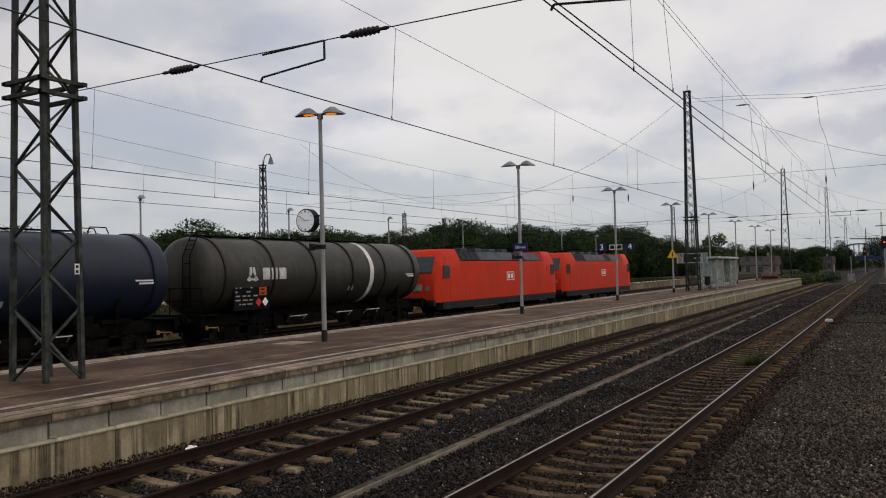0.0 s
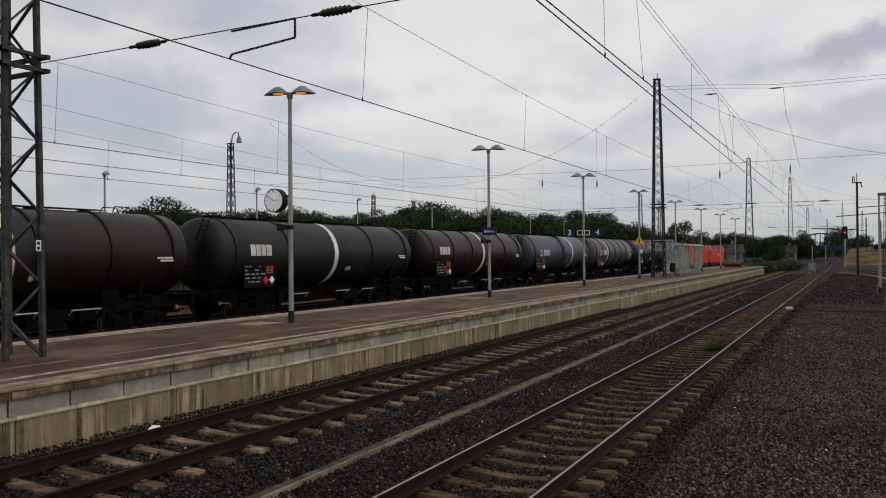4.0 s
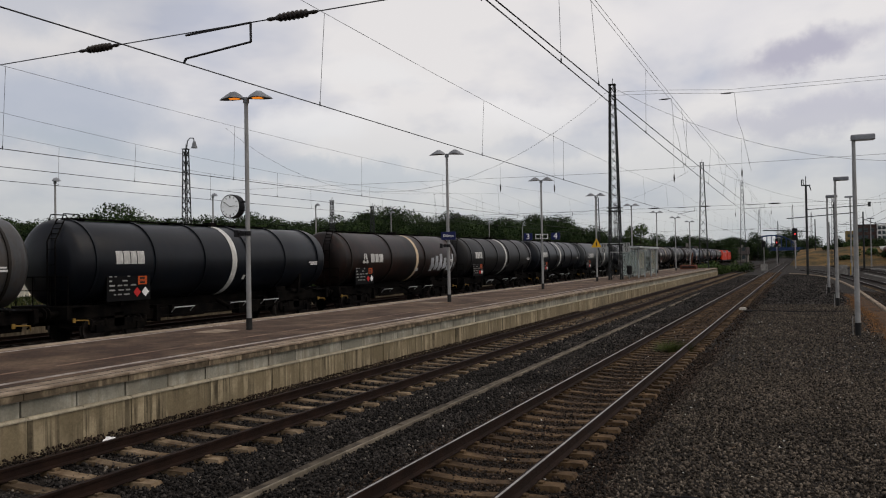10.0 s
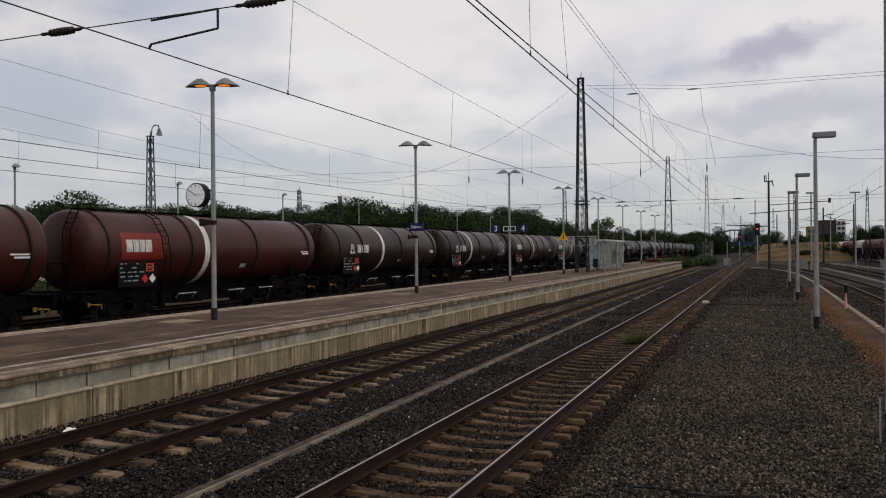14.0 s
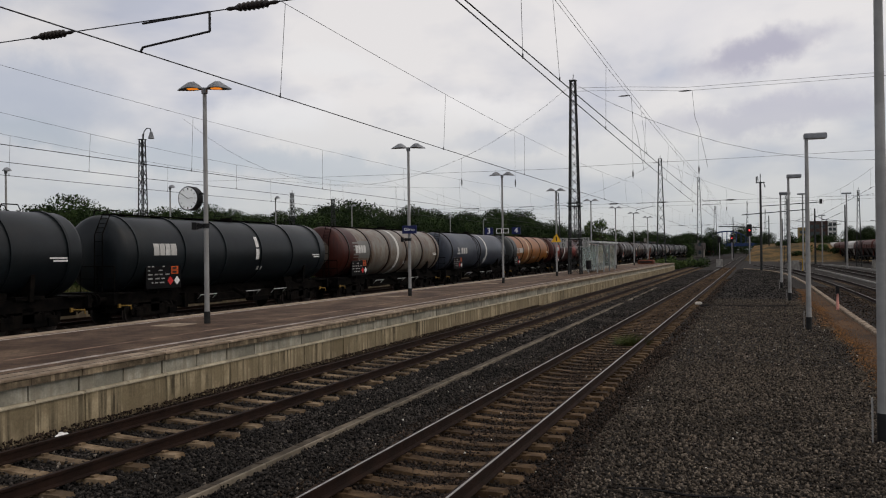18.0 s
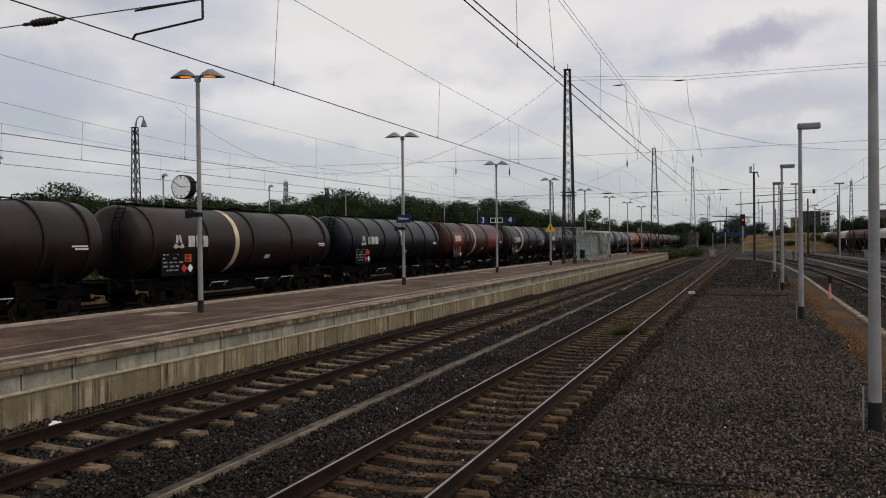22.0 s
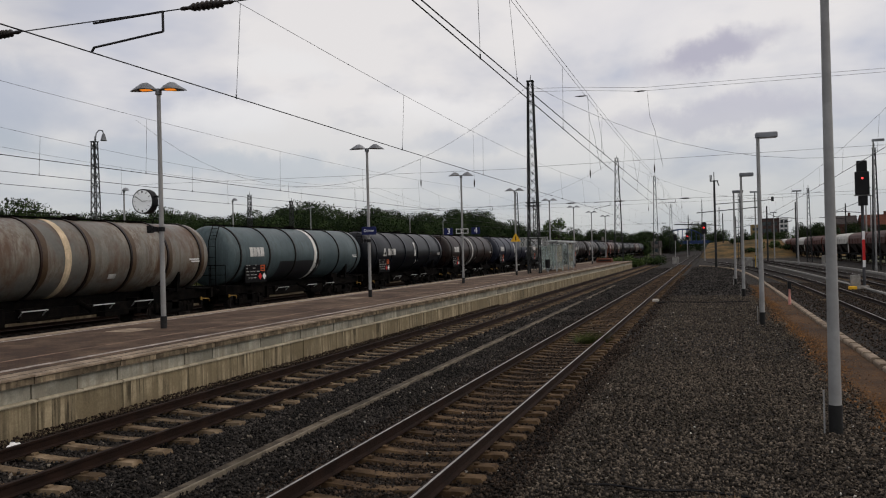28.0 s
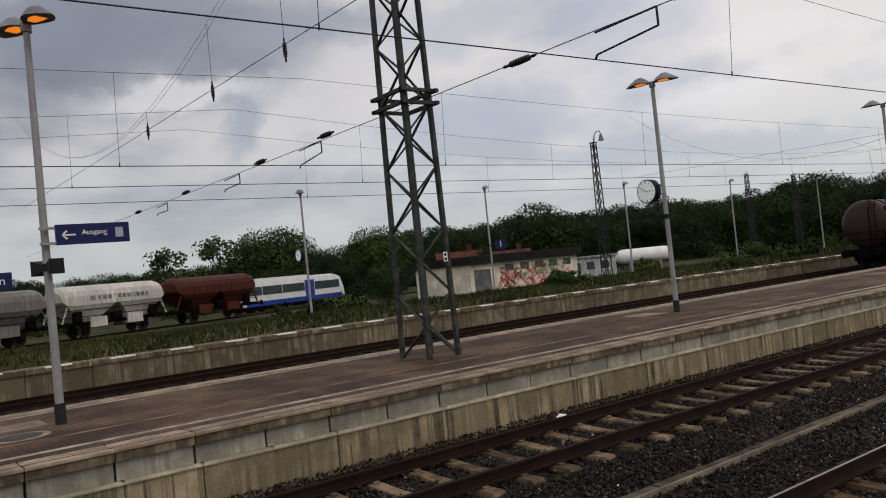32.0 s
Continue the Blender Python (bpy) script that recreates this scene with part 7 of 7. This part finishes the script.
# ---- steel arch bridge ----
br = thing("arch_bridge", "blue steel arch bridge crossing far over the tracks", "bridge", pose(-14.0, 450, 0))
BLUE = mat("blue_bridge_paint", (0.024, 0.046, 0.118), 0.65)
part("deck", Shape().box(-34, 26, -5, 5, 4.1, 4.9).mesh("deck", BLUE), br, "blue deck girder")
for y in (-5, 5):
    part("arch", wire_run([(11.7 * math.cos(math.pi * k / 18), y, 4.6 + 7.5 * math.sin(math.pi * k / 18)) for k in range(19)], 0.28, 6).mesh("arch", BLUE), br)
    for k in range(1, 10):
        x = -11.7 + 2.34 * k
        part("hanger", Shape().tube((x, y, 5.0), (x, y, 4.6 + 7.5 * math.sqrt(max(0, 1 - (x / 11.7) ** 2))), 0.12, 5).mesh("hanger", BLUE), br)
    part("parapet", Shape().box(-34, 26, y - 0.1, y + 0.1, 4.9, 5.7).mesh("parapet", BLUE), br)
for x in (-30, 19):
    part("pier", Shape().box(x - 2.5, x + 2.5, -5, 5, -0.5, 3.4).mesh("pier", GRIMY_WALL), br, "grimy concrete pier")

# ---- grass bank on the right ----
bank = thing("embankment", "grassy yellow-brown embankment beyond the yard", "embankment", kind="structure")
s = Shape()
bx = [-2.2, -0.5, 3, 7, 11, 16, 24, 40, 150]
by = [172, 190, 205, 220, 240, 270, 320, 420]
v = []
for j, y in enumerate(by):
    for i, x in enumerate(bx):
        up = max(0, min(1, (y - 188) / 28)) * min(1, i / 1.2)
        v.append((x + 0.6 * math.sin(j * 1.9 + i), y, -0.3 + up * (4.1 + 0.35 * math.sin(i * 2.1 + j * 1.7))))
n = len(bx)
s.add(v, [(j * n + i, j * n + i + 1, (j + 1) * n + i + 1, (j + 1) * n + i) for j in range(len(by) - 1) for i in range(n - 1)])
part("slope", s.mesh("slope", mat("dry_yellow_grass", (0.060, 0.045, 0.016), 0.95, col2=(0.150, 0.088, 0.028), scale=0.22, fine=2, fine_var=0.4, bump=0.5)), bank)

# ---- trees ----
def leaf_cloud(seed, blobs, n, size, spread=(1, 1, 1)):
    """Small leaf cards gathered in uneven clumps: vertices and faces."""
    rs = np.random.RandomState(seed)
    pick = rs.randint(0, len(blobs), n)
    b = np.array(blobs)[pick]
    d = rs.normal(size=(n, 3))
    d /= np.linalg.norm(d, axis=1)[:, None]
    r = (0.55 + 0.5 * rs.rand(n) ** 0.6)[:, None]
    c = b[:, :3] + d * r * b[:, 3:4] * np.array([1, 1, 0.85])
    u = rs.normal(size=(n, 3))
    u /= np.linalg.norm(u, axis=1)[:, None]
    w = np.cross(u, d + 0.4 * rs.normal(size=(n, 3)))
    w /= np.linalg.norm(w, axis=1)[:, None] + 1e-9
    w *= -np.sign((np.cross(u, w) * d).sum(1))[:, None]
    k = (size * (0.5 + rs.rand(n)))[:, None]
    v = np.stack([c - u * k * 0.5, c + w * k * 0.32, c + u * k * 0.6, c - w * k * 0.32], 1).reshape(-1, 3)
    f = np.arange(4 * n).reshape(-1, 4)
    soft = d + np.array([0, 0, 0.25]) + 0.25 * rs.normal(size=(n, 3))
    return v, f, np.repeat(soft / np.linalg.norm(soft, axis=1)[:, None], 4, 0)


def quads(name, v, f, material, normals=None):
    me = bpy.data.meshes.new(name)
    me.vertices.add(len(v))
    me.vertices.foreach_set("co", np.asarray(v, dtype=np.float32).ravel())
    me.loops.add(f.size)
    me.loops.foreach_set("vertex_index", f.astype(np.int32).ravel())
    me.polygons.add(len(f))
    me.polygons.foreach_set("loop_start", np.arange(len(f), dtype=np.int32) * f.shape[1])
    me.materials.append(material)
    me.update(calc_edges=True)
    if normals is not None:
        me.polygons.foreach_set("use_smooth", [True] * len(f))
        me.normals_split_custom_set_from_vertices(normals.tolist())
    return me


def tree_meshes(seed, h, width, material, n=2600, size=0.7):
    r = random.Random(seed)
    trunk = Shape()
    top = Vector((r.uniform(-0.4, 0.4), r.uniform(-0.4, 0.4), h * 0.62))
    trunk.tube((0, 0, -0.3), top, 0.26, 8, 0.10)
    blobs = []
    for k in range(24):
        a = r.uniform(0, 2 * math.pi)
        z = h * r.uniform(0.12, 0.84)
        rad = width * r.uniform(0.12, 0.42) * (1.15 - 0.6 * abs(z / h - 0.5))
        p = (rad * math.cos(a), rad * math.sin(a), z)
        blobs.append((*p, width * r.uniform(0.17, 0.29)))
        st = top * (z / h * 0.9)
        trunk.tube(st, p, 0.07, 5, 0.02)
    blobs.append((0, 0, h * 0.86, width * 0.2))
    v, f, nrm = leaf_cloud(seed, blobs, n, size)
    return trunk.mesh("trunk", BARK), quads("crown", v, f, material, nrm)


VARIANTS = [tree_meshes(11, 12, 11.5, LEAF_A, 14000, 0.34), tree_meshes(12, 12, 13, LEAF_B, 15000, 0.34), tree_meshes(13, 12, 10.5, LEAF_A, 14000, 0.34), tree_meshes(14, 12, 12.5, LEAF_B, 15000, 0.34), tree_meshes(15, 12, 7, LEAF_C, 3000, 0.5), tree_meshes(16, 12, 11, LEAF_C, 11000, 0.34), tree_meshes(17, 12, 12.5, LEAF_C, 11000, 0.34)]


def tree(x, y, z, height, k, turn, label, group=""):
    root = thing("tree", label, "tree", pose(x, y, z, 0, 0, turn), group)
    root.scale = (height / 12,) * 3
    part("trunk", VARIANTS[k][0], root)
    part("crown", VARIANTS[k][1], root)


rg = random.Random(21)
SKYLINE = [(-92, 3.2), (-84, 2.2), (-77, 1.9), (-72, 2.0), (-64, 2.2), (-62, 2.5), (-59, 2.5), (-57.5, 3.2), (-54, 3.1), (-51, 3.0), (-48, 3.2), (-43, 3.15), (-37, 3.2), (-33.5, 3.1), (-31.6, 3.2), (-30.4, 3.5), (-28.8, 3.6), (-25.5, 3.4), (-22.3, 3.0), (-21, 2.75), (-19.5, 3.0), (-18, 3.1), (-16, 2.95), (-15, 2.6), (-13.5, 2.0), (-12.5, 1.6), (-9, 1.5), (-4, 1.1)]


def skyline(az):
    for (a0, e0), (a1, e1) in zip(SKYLINE, SKYLINE[1:]):
        if a0 <= az <= a1:
            return e0 + (e1 - e0) * (az - a0) / (a1 - a0)
    return 1.5


az = -92.0
while az < -3.5:
    for row in range(3):
        d = (150, 175, 205)[row] + rg.uniform(-14, 14)
        a = radians(az + rg.uniform(-1.2, 1.2))
        x, y = d * math.sin(a), d * math.cos(a)
        if az > -13:
            d *= 1.7
            x, y = d * math.sin(a), d * math.cos(a)
        if az > -16 and row == 0:
            continue
        h = d * math.tan(radians(skyline(az) * rg.uniform((0.70, 0.86, 0.95)[row], (0.88, 1.02, 1.08)[row]))) + 2.5
        tree(x, y, -0.2, h, rg.randrange(4) if az > -60 or rg.random() < 0.65 else rg.choice((5, 6)), rg.uniform(0, 360), rg.choice(("dark green broad-leaved tree in the wood behind the yard", "dense mid-green tree in the wood behind the yard")), "trees of the wood")
    az += 1.5
for k in range(18):
    a, d = radians(-17 + 0.82 * k + rg.uniform(-0.2, 0.2)), rg.uniform(320, 390)
    tree(d * math.sin(a), d * math.cos(a), -0.2, d * math.tan(radians(skyline(math.degrees(a)) * rg.uniform(0.75, 1.0))) + 2.6, rg.randrange(4), rg.uniform(0, 360), "far dark green tree beyond the end of the platform", "trees of the wood")
# closer single trees and bushes
for x, y, z, h, k, lab in ((-27, 150, -0.2, 9.2, 4, "young light-crowned tree beyond the shelter"), (-100.5, 97.4, 0, 11.9, 1, "round dark tree standing above the wood"), (-110, 34.9, 0, 10.0, 4, "slim tree behind the parked wagons"),
                           (-118, 45.2, 0, 11.9, 4, "slim tree behind the parked wagons"), (-112, 48, 0, 10.2, 5, "light green tree behind the parked wagons"), (-110, 51.5, 0, 11.0, 6, "broad light green tree behind the parked wagons"), (-106, 50.5, 0, 10.6, 5, "light green tree behind the parked wagons"), (-102, 65, 0, 9.8, 6, "light green tree behind the yard"), (-58, 37, 0.1, 3.4, 6, "low bushy tree beside the yard building"), (-92, 2, 0, 11, 3, "broad tree at the yard's edge"), (-75, 62, 0.1, 5, 0, "low dark shrub tree by the building"), 
                           (28, 235, 3, 5.2, 0, "dark green tree on the bank"), (24, 215, 2, 4.6, 2, "dark green tree on the bank"), (33, 200, 1, 5.0, 3, "dark green tree on the bank"), (45, 190, 1, 5.5, 1, "dark green tree on the bank"), (60, 175, 0, 6.5, 0, "dark green tree behind the wagons"),
                           (26, 262, 4, 5, 0, "dark green tree beside the stair tower"), (30, 258, 4, 4.6, 1, "dark green tree beside the stair tower"), (34, 256, 4, 4.2, 3, "dark green tree beside the stair tower"), (4, 330, 0, 9, 3, "far green tree beside the bridge"), (12, 320, 0, 8.5, 0, "far green tree beside the bridge"), (-6, 480, 0, 15, 1, "far green tree behind the bridge"), (13, 262, 3.4, 3.0, 0, "low dark tree below the office block"), (17, 258, 3.4, 3.3, 2, "low dark tree below the office block"), (21, 260, 3.4, 3.2, 1, "low dark tree below the office block"), (25, 256, 3.4, 3.4, 3, "low dark tree below the office block"), (38, 246, 2, 6.0, 1, "dark tree before the brick houses"), (44, 240, 2, 5.2, 0, "dark tree before the brick houses"), (50, 248, 2, 6.4, 2, "dark tree before the brick houses"), (57, 240, 2, 5.6, 3, "dark tree before the brick houses"), (64, 244, 2, 6.2, 1, "dark tree before the brick houses"),
                           (-46, 500, -0.2, 11, 0, "far dark tree behind the bridge"), (-38, 510, -0.2, 12, 1, "far dark tree behind the bridge"), (-30, 505, -0.2, 9.5, 2, "far dark tree behind the bridge"), (-22, 512, -0.2, 10, 3, "far dark tree behind the bridge"), (-15, 508, -0.2, 9, 0, "far dark tree behind the bridge"), (2, 505, -0.2, 11, 2, "far dark tree behind the bridge")):
    tree(x, y, z, h, k, 40 * k, lab, "single trees")


for k in range(13):
    tree(-93 - 0.8 * k + rg.uniform(-2, 2), 4 + 5.2 * k, -0.1, rg.uniform(3.6, 5.2), rg.randrange(4), rg.uniform(0, 360), "low dark tree at the wood's edge behind the siding", "trees of the wood's edge")


def bush(x, y, z, r, seed, material, label):
    rr = random.Random(seed)
    blobs = [(rr.uniform(-r, r), rr.uniform(-r, r), rr.uniform(0.15, 0.5) * r, r * rr.uniform(0.3, 0.55)) for _ in range(7)]
    v, f, nrm = leaf_cloud(seed, blobs, 900, 0.28)
    root = thing("bush", label, "bush", pose(x, y, z), "bushes")
    part("leaves", quads("leaves", v, f, material, nrm), root)


for x, y, r, q in ((9, 196, 1.5, 301), (13, 203, 2.0, 302), (17, 199, 1.6, 303), (22, 205, 2.4, 304), (26, 198, 2.2, 305), (31, 206, 2.6, 306), (6, 212, 1.4, 307), (12, 222, 2.0, 308), (19, 230, 2.4, 309)):
    bush(x, y, -0.3 + 4.2 * max(0, min(1, (y - 188) / 28)), r, q, LEAF_B if q % 2 else LEAF_C, "scrubby green bush on the dry bank")
k = 0
for x, y, r in ((-10.5, 121, 1.6), (-12, 125, 2.2), (-9.5, 128, 1.8), (-12, 133, 2.5), (-15, 119, 1.8), (-9, 138, 2), (-33, 50, 1.2), (-40, 40, 1.3), (-36, 62, 1.6), (-45, 55, 1.4), (-44, 70, 2.0), (-50, 80, 2.4), (-42, 88, 2.2), (-36, 96, 1.8),
                (-52, 26, 1.5), (-58, 33, 1.8), (-60, 45, 1.8), (-62, 52, 2.2), (-70, 56, 2.6), (-64, 66, 2.8), (-70, 80, 3), (-60, 92, 3), (-80, 70, 3.4), (-86, 50, 3), (-90, 30, 3), (-84, 16, 3), (-58, 110, 3), (-48, 104, 2.5), (-40, 112, 2.2)):
    k += 1
    bush(x, y, ground_z(x, y) - 0.1, r, 100 + k, LEAF_C if k % 3 else LEAF_B, "leafy green bush growing by the tracks" if y > 110 else "leafy green bush in the overgrown yard")


# ---- grass and weeds ----
TUFT_GREEN = mat("fresh_grass", (0.038, 0.056, 0.013), 0.9, col2=(0.076, 0.090, 0.024), scale=4, bump=0)

def blades(name, seed, n, area, height, material, label):
    rs = np.random.RandomState(seed)
    x = area[0] + (area[1] - area[0]) * rs.rand(n)
    y = area[2] + (area[3] - area[2]) * rs.rand(n)
    z = np.array([ground_z(a, b) for a, b in zip(x, y)])
    clump = 0.5 + 0.5 * np.sin(x * 0.9 + 1.3 * np.sin(y * 0.35)) * np.sin(y * 0.7 + x * 0.2)
    h = height * (0.35 + 0.9 * rs.rand(n)) * (0.4 + 0.8 * clump)
    a = rs.rand(n) * math.tau
    w = 0.05 + 0.05 * rs.rand(n)
    lean = h * 0.5
    b = rs.rand(n) * math.tau
    base = np.stack([x, y, z - 0.03], 1)
    side = np.stack([np.cos(a) * w, np.sin(a) * w, np.zeros(n)], 1)
    tip = base + np.stack([np.cos(b) * lean, np.sin(b) * lean, h], 1)
    v = np.stack([base - side, base + side, tip], 1).reshape(-1, 3)
    f = np.arange(3 * n).reshape(-1, 3)
    tagged(new(name, quads(name, v, f, material)), label, "grass", kind="stuff")


blades("grass", 5, 30000, (-60, YARD - 1.1, -4, 75), 0.34, BLADE, "rough green and yellowing grass in the disused yard")
blades("grass", 6, 9000, (-45, YARD - 1.1, 75, 130), 0.45, BLADE, "rough green grass along the far platform")
blades("dry_grass", 7, 700, (YARD - 9, YARD - 1.1, -4, 70), 0.3, STRAW, "dry straw-coloured grass along the far platform")
for name, x, y, r, n, h, m, lab in (("grass_tuft", -3.45, 24.2, 0.46, 1200, 0.36, TUFT_GREEN, "green grass tuft growing between the rails"), ("weed_tuft", 0.29, 8.08, 0.22, 1300, 0.27, STRAW, "dry straw-coloured weed clump in the gravel"),
                                    ("weed_tuft", -0.95, 8.02, 0.20, 420, 0.22, BLADE, "sparse green weeds in the gravel"), ("grass_tuft", -2.1, 73, 0.6, 260, 0.3, STRAW, "yellowing grass tuft beside the rail"), ("weed_tuft", -0.9, 11.2, 0.5, 60, 0.06, STRAW, "sparse dry moss in the gravel")):
    rs = np.random.RandomState(len(name) + n)
    rr, aa = r * np.sqrt(rs.rand(n)), rs.rand(n) * math.tau
    base = np.stack([rr * np.cos(aa), rr * np.sin(aa), np.zeros(n) - 0.02], 1)
    hh = h * (0.25 + 0.85 * rs.rand(n) ** 1.5)
    lean = 0.14 if m == STRAW else 0.07
    tip = base * np.array([1.6, 1.6, 1]) + np.stack([rs.normal(size=n) * lean, rs.normal(size=n) * lean, hh], 1)
    ww = np.stack([np.cos(aa + 1.2) * 0.007, np.sin(aa + 1.2) * 0.007, np.zeros(n)], 1)
    v = np.stack([base - ww, base + ww, tip], 1).reshape(-1, 3)
    root = thing(name, lab, "weeds", pose(x, y, ground_z(x, y)), "weeds")
    part("foliage", quads("foliage", v, np.arange(3 * n).reshape(-1, 3), m), root)
strip = thing("dry_strip", "orange-brown dead growth along the kerb", "dead growth", kind="structure")
rs = np.random.RandomState(9)
s = Shape()
ys = [8 + 1.5 * i for i in range(34)]
left = [2.26 + 0.08 * math.sin(i * 1.9) + 0.1 * math.sin(i * 0.7) for i in range(34)]
v = [p for i, y in enumerate(ys) for p in ((left[i] + 0.22, y, -0.108), (left[i] + 0.5, y, -0.098), (2.95, y, -0.10), (3.33, y, -0.095))]
s.add(v, [(4 * j + i, 4 * j + i + 1, 4 * j + i + 5, 4 * j + i + 4) for j in range(33) for i in range(3)])
part("growth_mat", s.mesh("growth_mat", DRY), strip)
# ragged orange fringe of dead moss, in small tufts
FRINGE = mat("orange_moss", (0.150, 0.070, 0.021), 0.95, col2=(0.060, 0.034, 0.018), scale=3, fine=30, fine_var=0.4, island=0.5)
n = 9000
yy = 8 + 50 * rs.rand(n)
edge_x = np.interp(yy, ys, left)
xx = np.where(rs.rand(n) < 0.80, edge_x + 0.24 + 0.17 * rs.normal(size=n), 2.5 + 0.8 * rs.rand(n))
size = 0.02 + 0.03 * rs.rand(n)
hex_a = np.arange(6) * math.tau / 6
ring = np.stack([np.cos(hex_a), np.sin(hex_a)], 1)[None] * size[:, None, None] * (0.6 + 0.8 * rs.rand(n, 6, 1))
base = np.concatenate([ring + np.stack([xx, yy], 1)[:, None], np.full((n, 6, 1), -0.125)], 2)
tip = np.stack([xx, yy, -0.10 + 0.5 * size], 1)[:, None]
vv = np.concatenate([base, tip], 1).reshape(-1, 3)
ff = np.array([(i, (i + 1) % 6, 6) for i in range(6)])[None] + 7 * np.arange(n)[:, None, None]
tagged(new("dead_moss", quads("dead_moss", vv, ff.reshape(-1, 3), FRINGE)), "ragged orange dead moss along the gravel's edge", "moss", kind="stuff")


# ---- loose ballast ----
def ballast(name, seed, n, area, size, material, label, z_of=None, skip=(), rise=0.0):
    rs = np.random.RandomState(seed)
    x = area[0] + (area[1] - area[0]) * rs.rand(n)
    y = area[2] + (area[3] - area[2]) * rs.rand(n)
    keep = np.ones(n, bool)
    for a, b in skip:
        keep &= ~((x > a) & (x < b))
    x, y = x[keep], y[keep]
    n = len(x)
    z = np.interp(x, [-2.6, -2.0, 4.1, 4.3], [-0.240, -0.12, -0.12, -0.19]) + (rs.rand(n) * 0.034 - 0.010) + rise * np.clip((-9.7 - x) / 0.7, 0, 1)
    octa = np.array([(1, 0, 0), (-1, 0, 0), (0, 1, 0), (0, -1, 0), (0, 0, 1), (0, 0, -1)], float)
    tri = np.array([(0, 2, 4), (2, 1, 4), (1, 3, 4), (3, 0, 4), (2, 0, 5), (1, 2, 5), (3, 1, 5), (0, 3, 5)])
    p = octa[None] * (size * (0.45 + 0.75 * rs.rand(n, 1, 1)) * (0.6 + 0.6 * rs.rand(n, 1, 3))) + size * 0.18 * rs.normal(size=(n, 6, 3))
    q = rs.normal(size=(n, 4))
    q /= np.linalg.norm(q, axis=1)[:, None]
    w, a, b, c = q.T
    m = np.stack([1 - 2 * (b * b + c * c), 2 * (a * b - c * w), 2 * (a * c + b * w), 2 * (a * b + c * w), 1 - 2 * (a * a + c * c), 2 * (b * c - a * w), 2 * (a * c - b * w), 2 * (b * c + a * w), 1 - 2 * (a * a + b * b)], 1).reshape(n, 3, 3)
    p = np.einsum("nij,nkj->nki", m, p) + np.stack([x, y, z], 1)[:, None]
    f = (tri[None] + 6 * np.arange(n)[:, None, None]).reshape(-1, 3)
    tagged(new(name, quads(name, p.reshape(-1, 3), f, material)), label, "ballast", kind="stuff")


ballast("ballast", 50, 6000, (-2.2, 6, -8, 5.5), 0.036, STONE, "loose grey gravel underfoot")
ballast("ballast", 51, 16000, (-10.4, -2.2, -10, 5), 0.040, STONE_DARK, "dark ballast of the near tracks")
ballast("ballast", 31, 46000, (-2.2, 2.5, 7.2, 20), 0.0255, STONE, "loose grey gravel beside the track")
ballast("ballast", 32, 24000, (-2.2, 2.4, 20, 46), 0.030, STONE, "loose grey gravel beside the track")
ballast("ballast", 33, 32000, (-7.6, -4.9, 4, 24), 0.026, STONE_DARK, "dark loose ballast between the tracks")
ballast("ballast", 34, 9000, (-7.4, -5.1, 24, 46), 0.042, STONE_DARK, "dark loose ballast between the tracks")
ballast("ballast", 35, 26000, (-5.3, -2.0, 6, 24), 0.026, STONE_RUST, "rust-brown ballast between the sleepers")
ballast("ballast", 36, 20000, (-10.35, -7.2, 3, 24), 0.027, STONE_DARK, "dark ballast between the sleepers")
ballast("ballast", 37, 16000, (-10.46, -9.7, 1, 40), 0.023, STONE_RUST, "dark ballast heaped along the platform wall", rise=0.07)
ballast("ballast", 40, 9000, (-2.2, 2.4, 46, 112), 0.075, STONE_DARK, "grey gravel farther along the track")
ballast("ballast", 41, 9000, (-5.3, -2.0, 24, 80), 0.045, STONE_RUST, "rust-brown ballast between the sleepers")
ballast("ballast", 42, 9000, (-7.4, -5.1, 46, 112), 0.06, STONE_DARK, "dark loose ballast between the tracks")
ballast("ballast", 43, 12000, (-10.35, -7.2, 24, 80), 0.05, STONE_DARK, "dark ballast between the sleepers")
ballast("ballast", 38, 24000, (3.6, 13, 14, 62), 0.04, STONE_RUST, "grey ballast of the yard tracks")
ballast("pale_stones", 39, 520, (-7.3, 2.4, 6, 34), 0.021, STONE_PALE, "scattered pale stones in the gravel")
ballast("grey_stones", 44, 5200, (-2.0, 1.9, 7, 40), 0.022, STONE_GREY, "scattered lighter grey stones in the gravel")
ballast("grey_stones", 45, 1800, (-10.3, -5.1, 4, 40), 0.034, STONE_GREY, "scattered lighter stones in the dark ballast")


# ---- what moves: the train, rolling away along its track, and its wheels ----
def motions():
    for ob, y in MOVERS:
        walk(ob, [(t, pose(TRAIN, y + rolled(t), 0)) for t in (0.0, 0.1, 4.0, 8.0, 12.0, 16.0, 20.0, 24.0, 28.0, 31.9, 32.0)])
    for e, sets in WHEELS.items():
        walk(sets[0], [(k / FPS, pose(0, e, 0.46, -(math.degrees(rolled(k / FPS) / 0.46) % 360))) for k in range(32 * FPS + 1)])
        made = sets[0].animation_data
        for ob in sets[1:]:
            ob.rotation_mode = "QUATERNION"
            ob.animation_data_create()
            ob.animation_data.action = made.action
            ob.animation_data.action_slot = made.action_slot


motions()
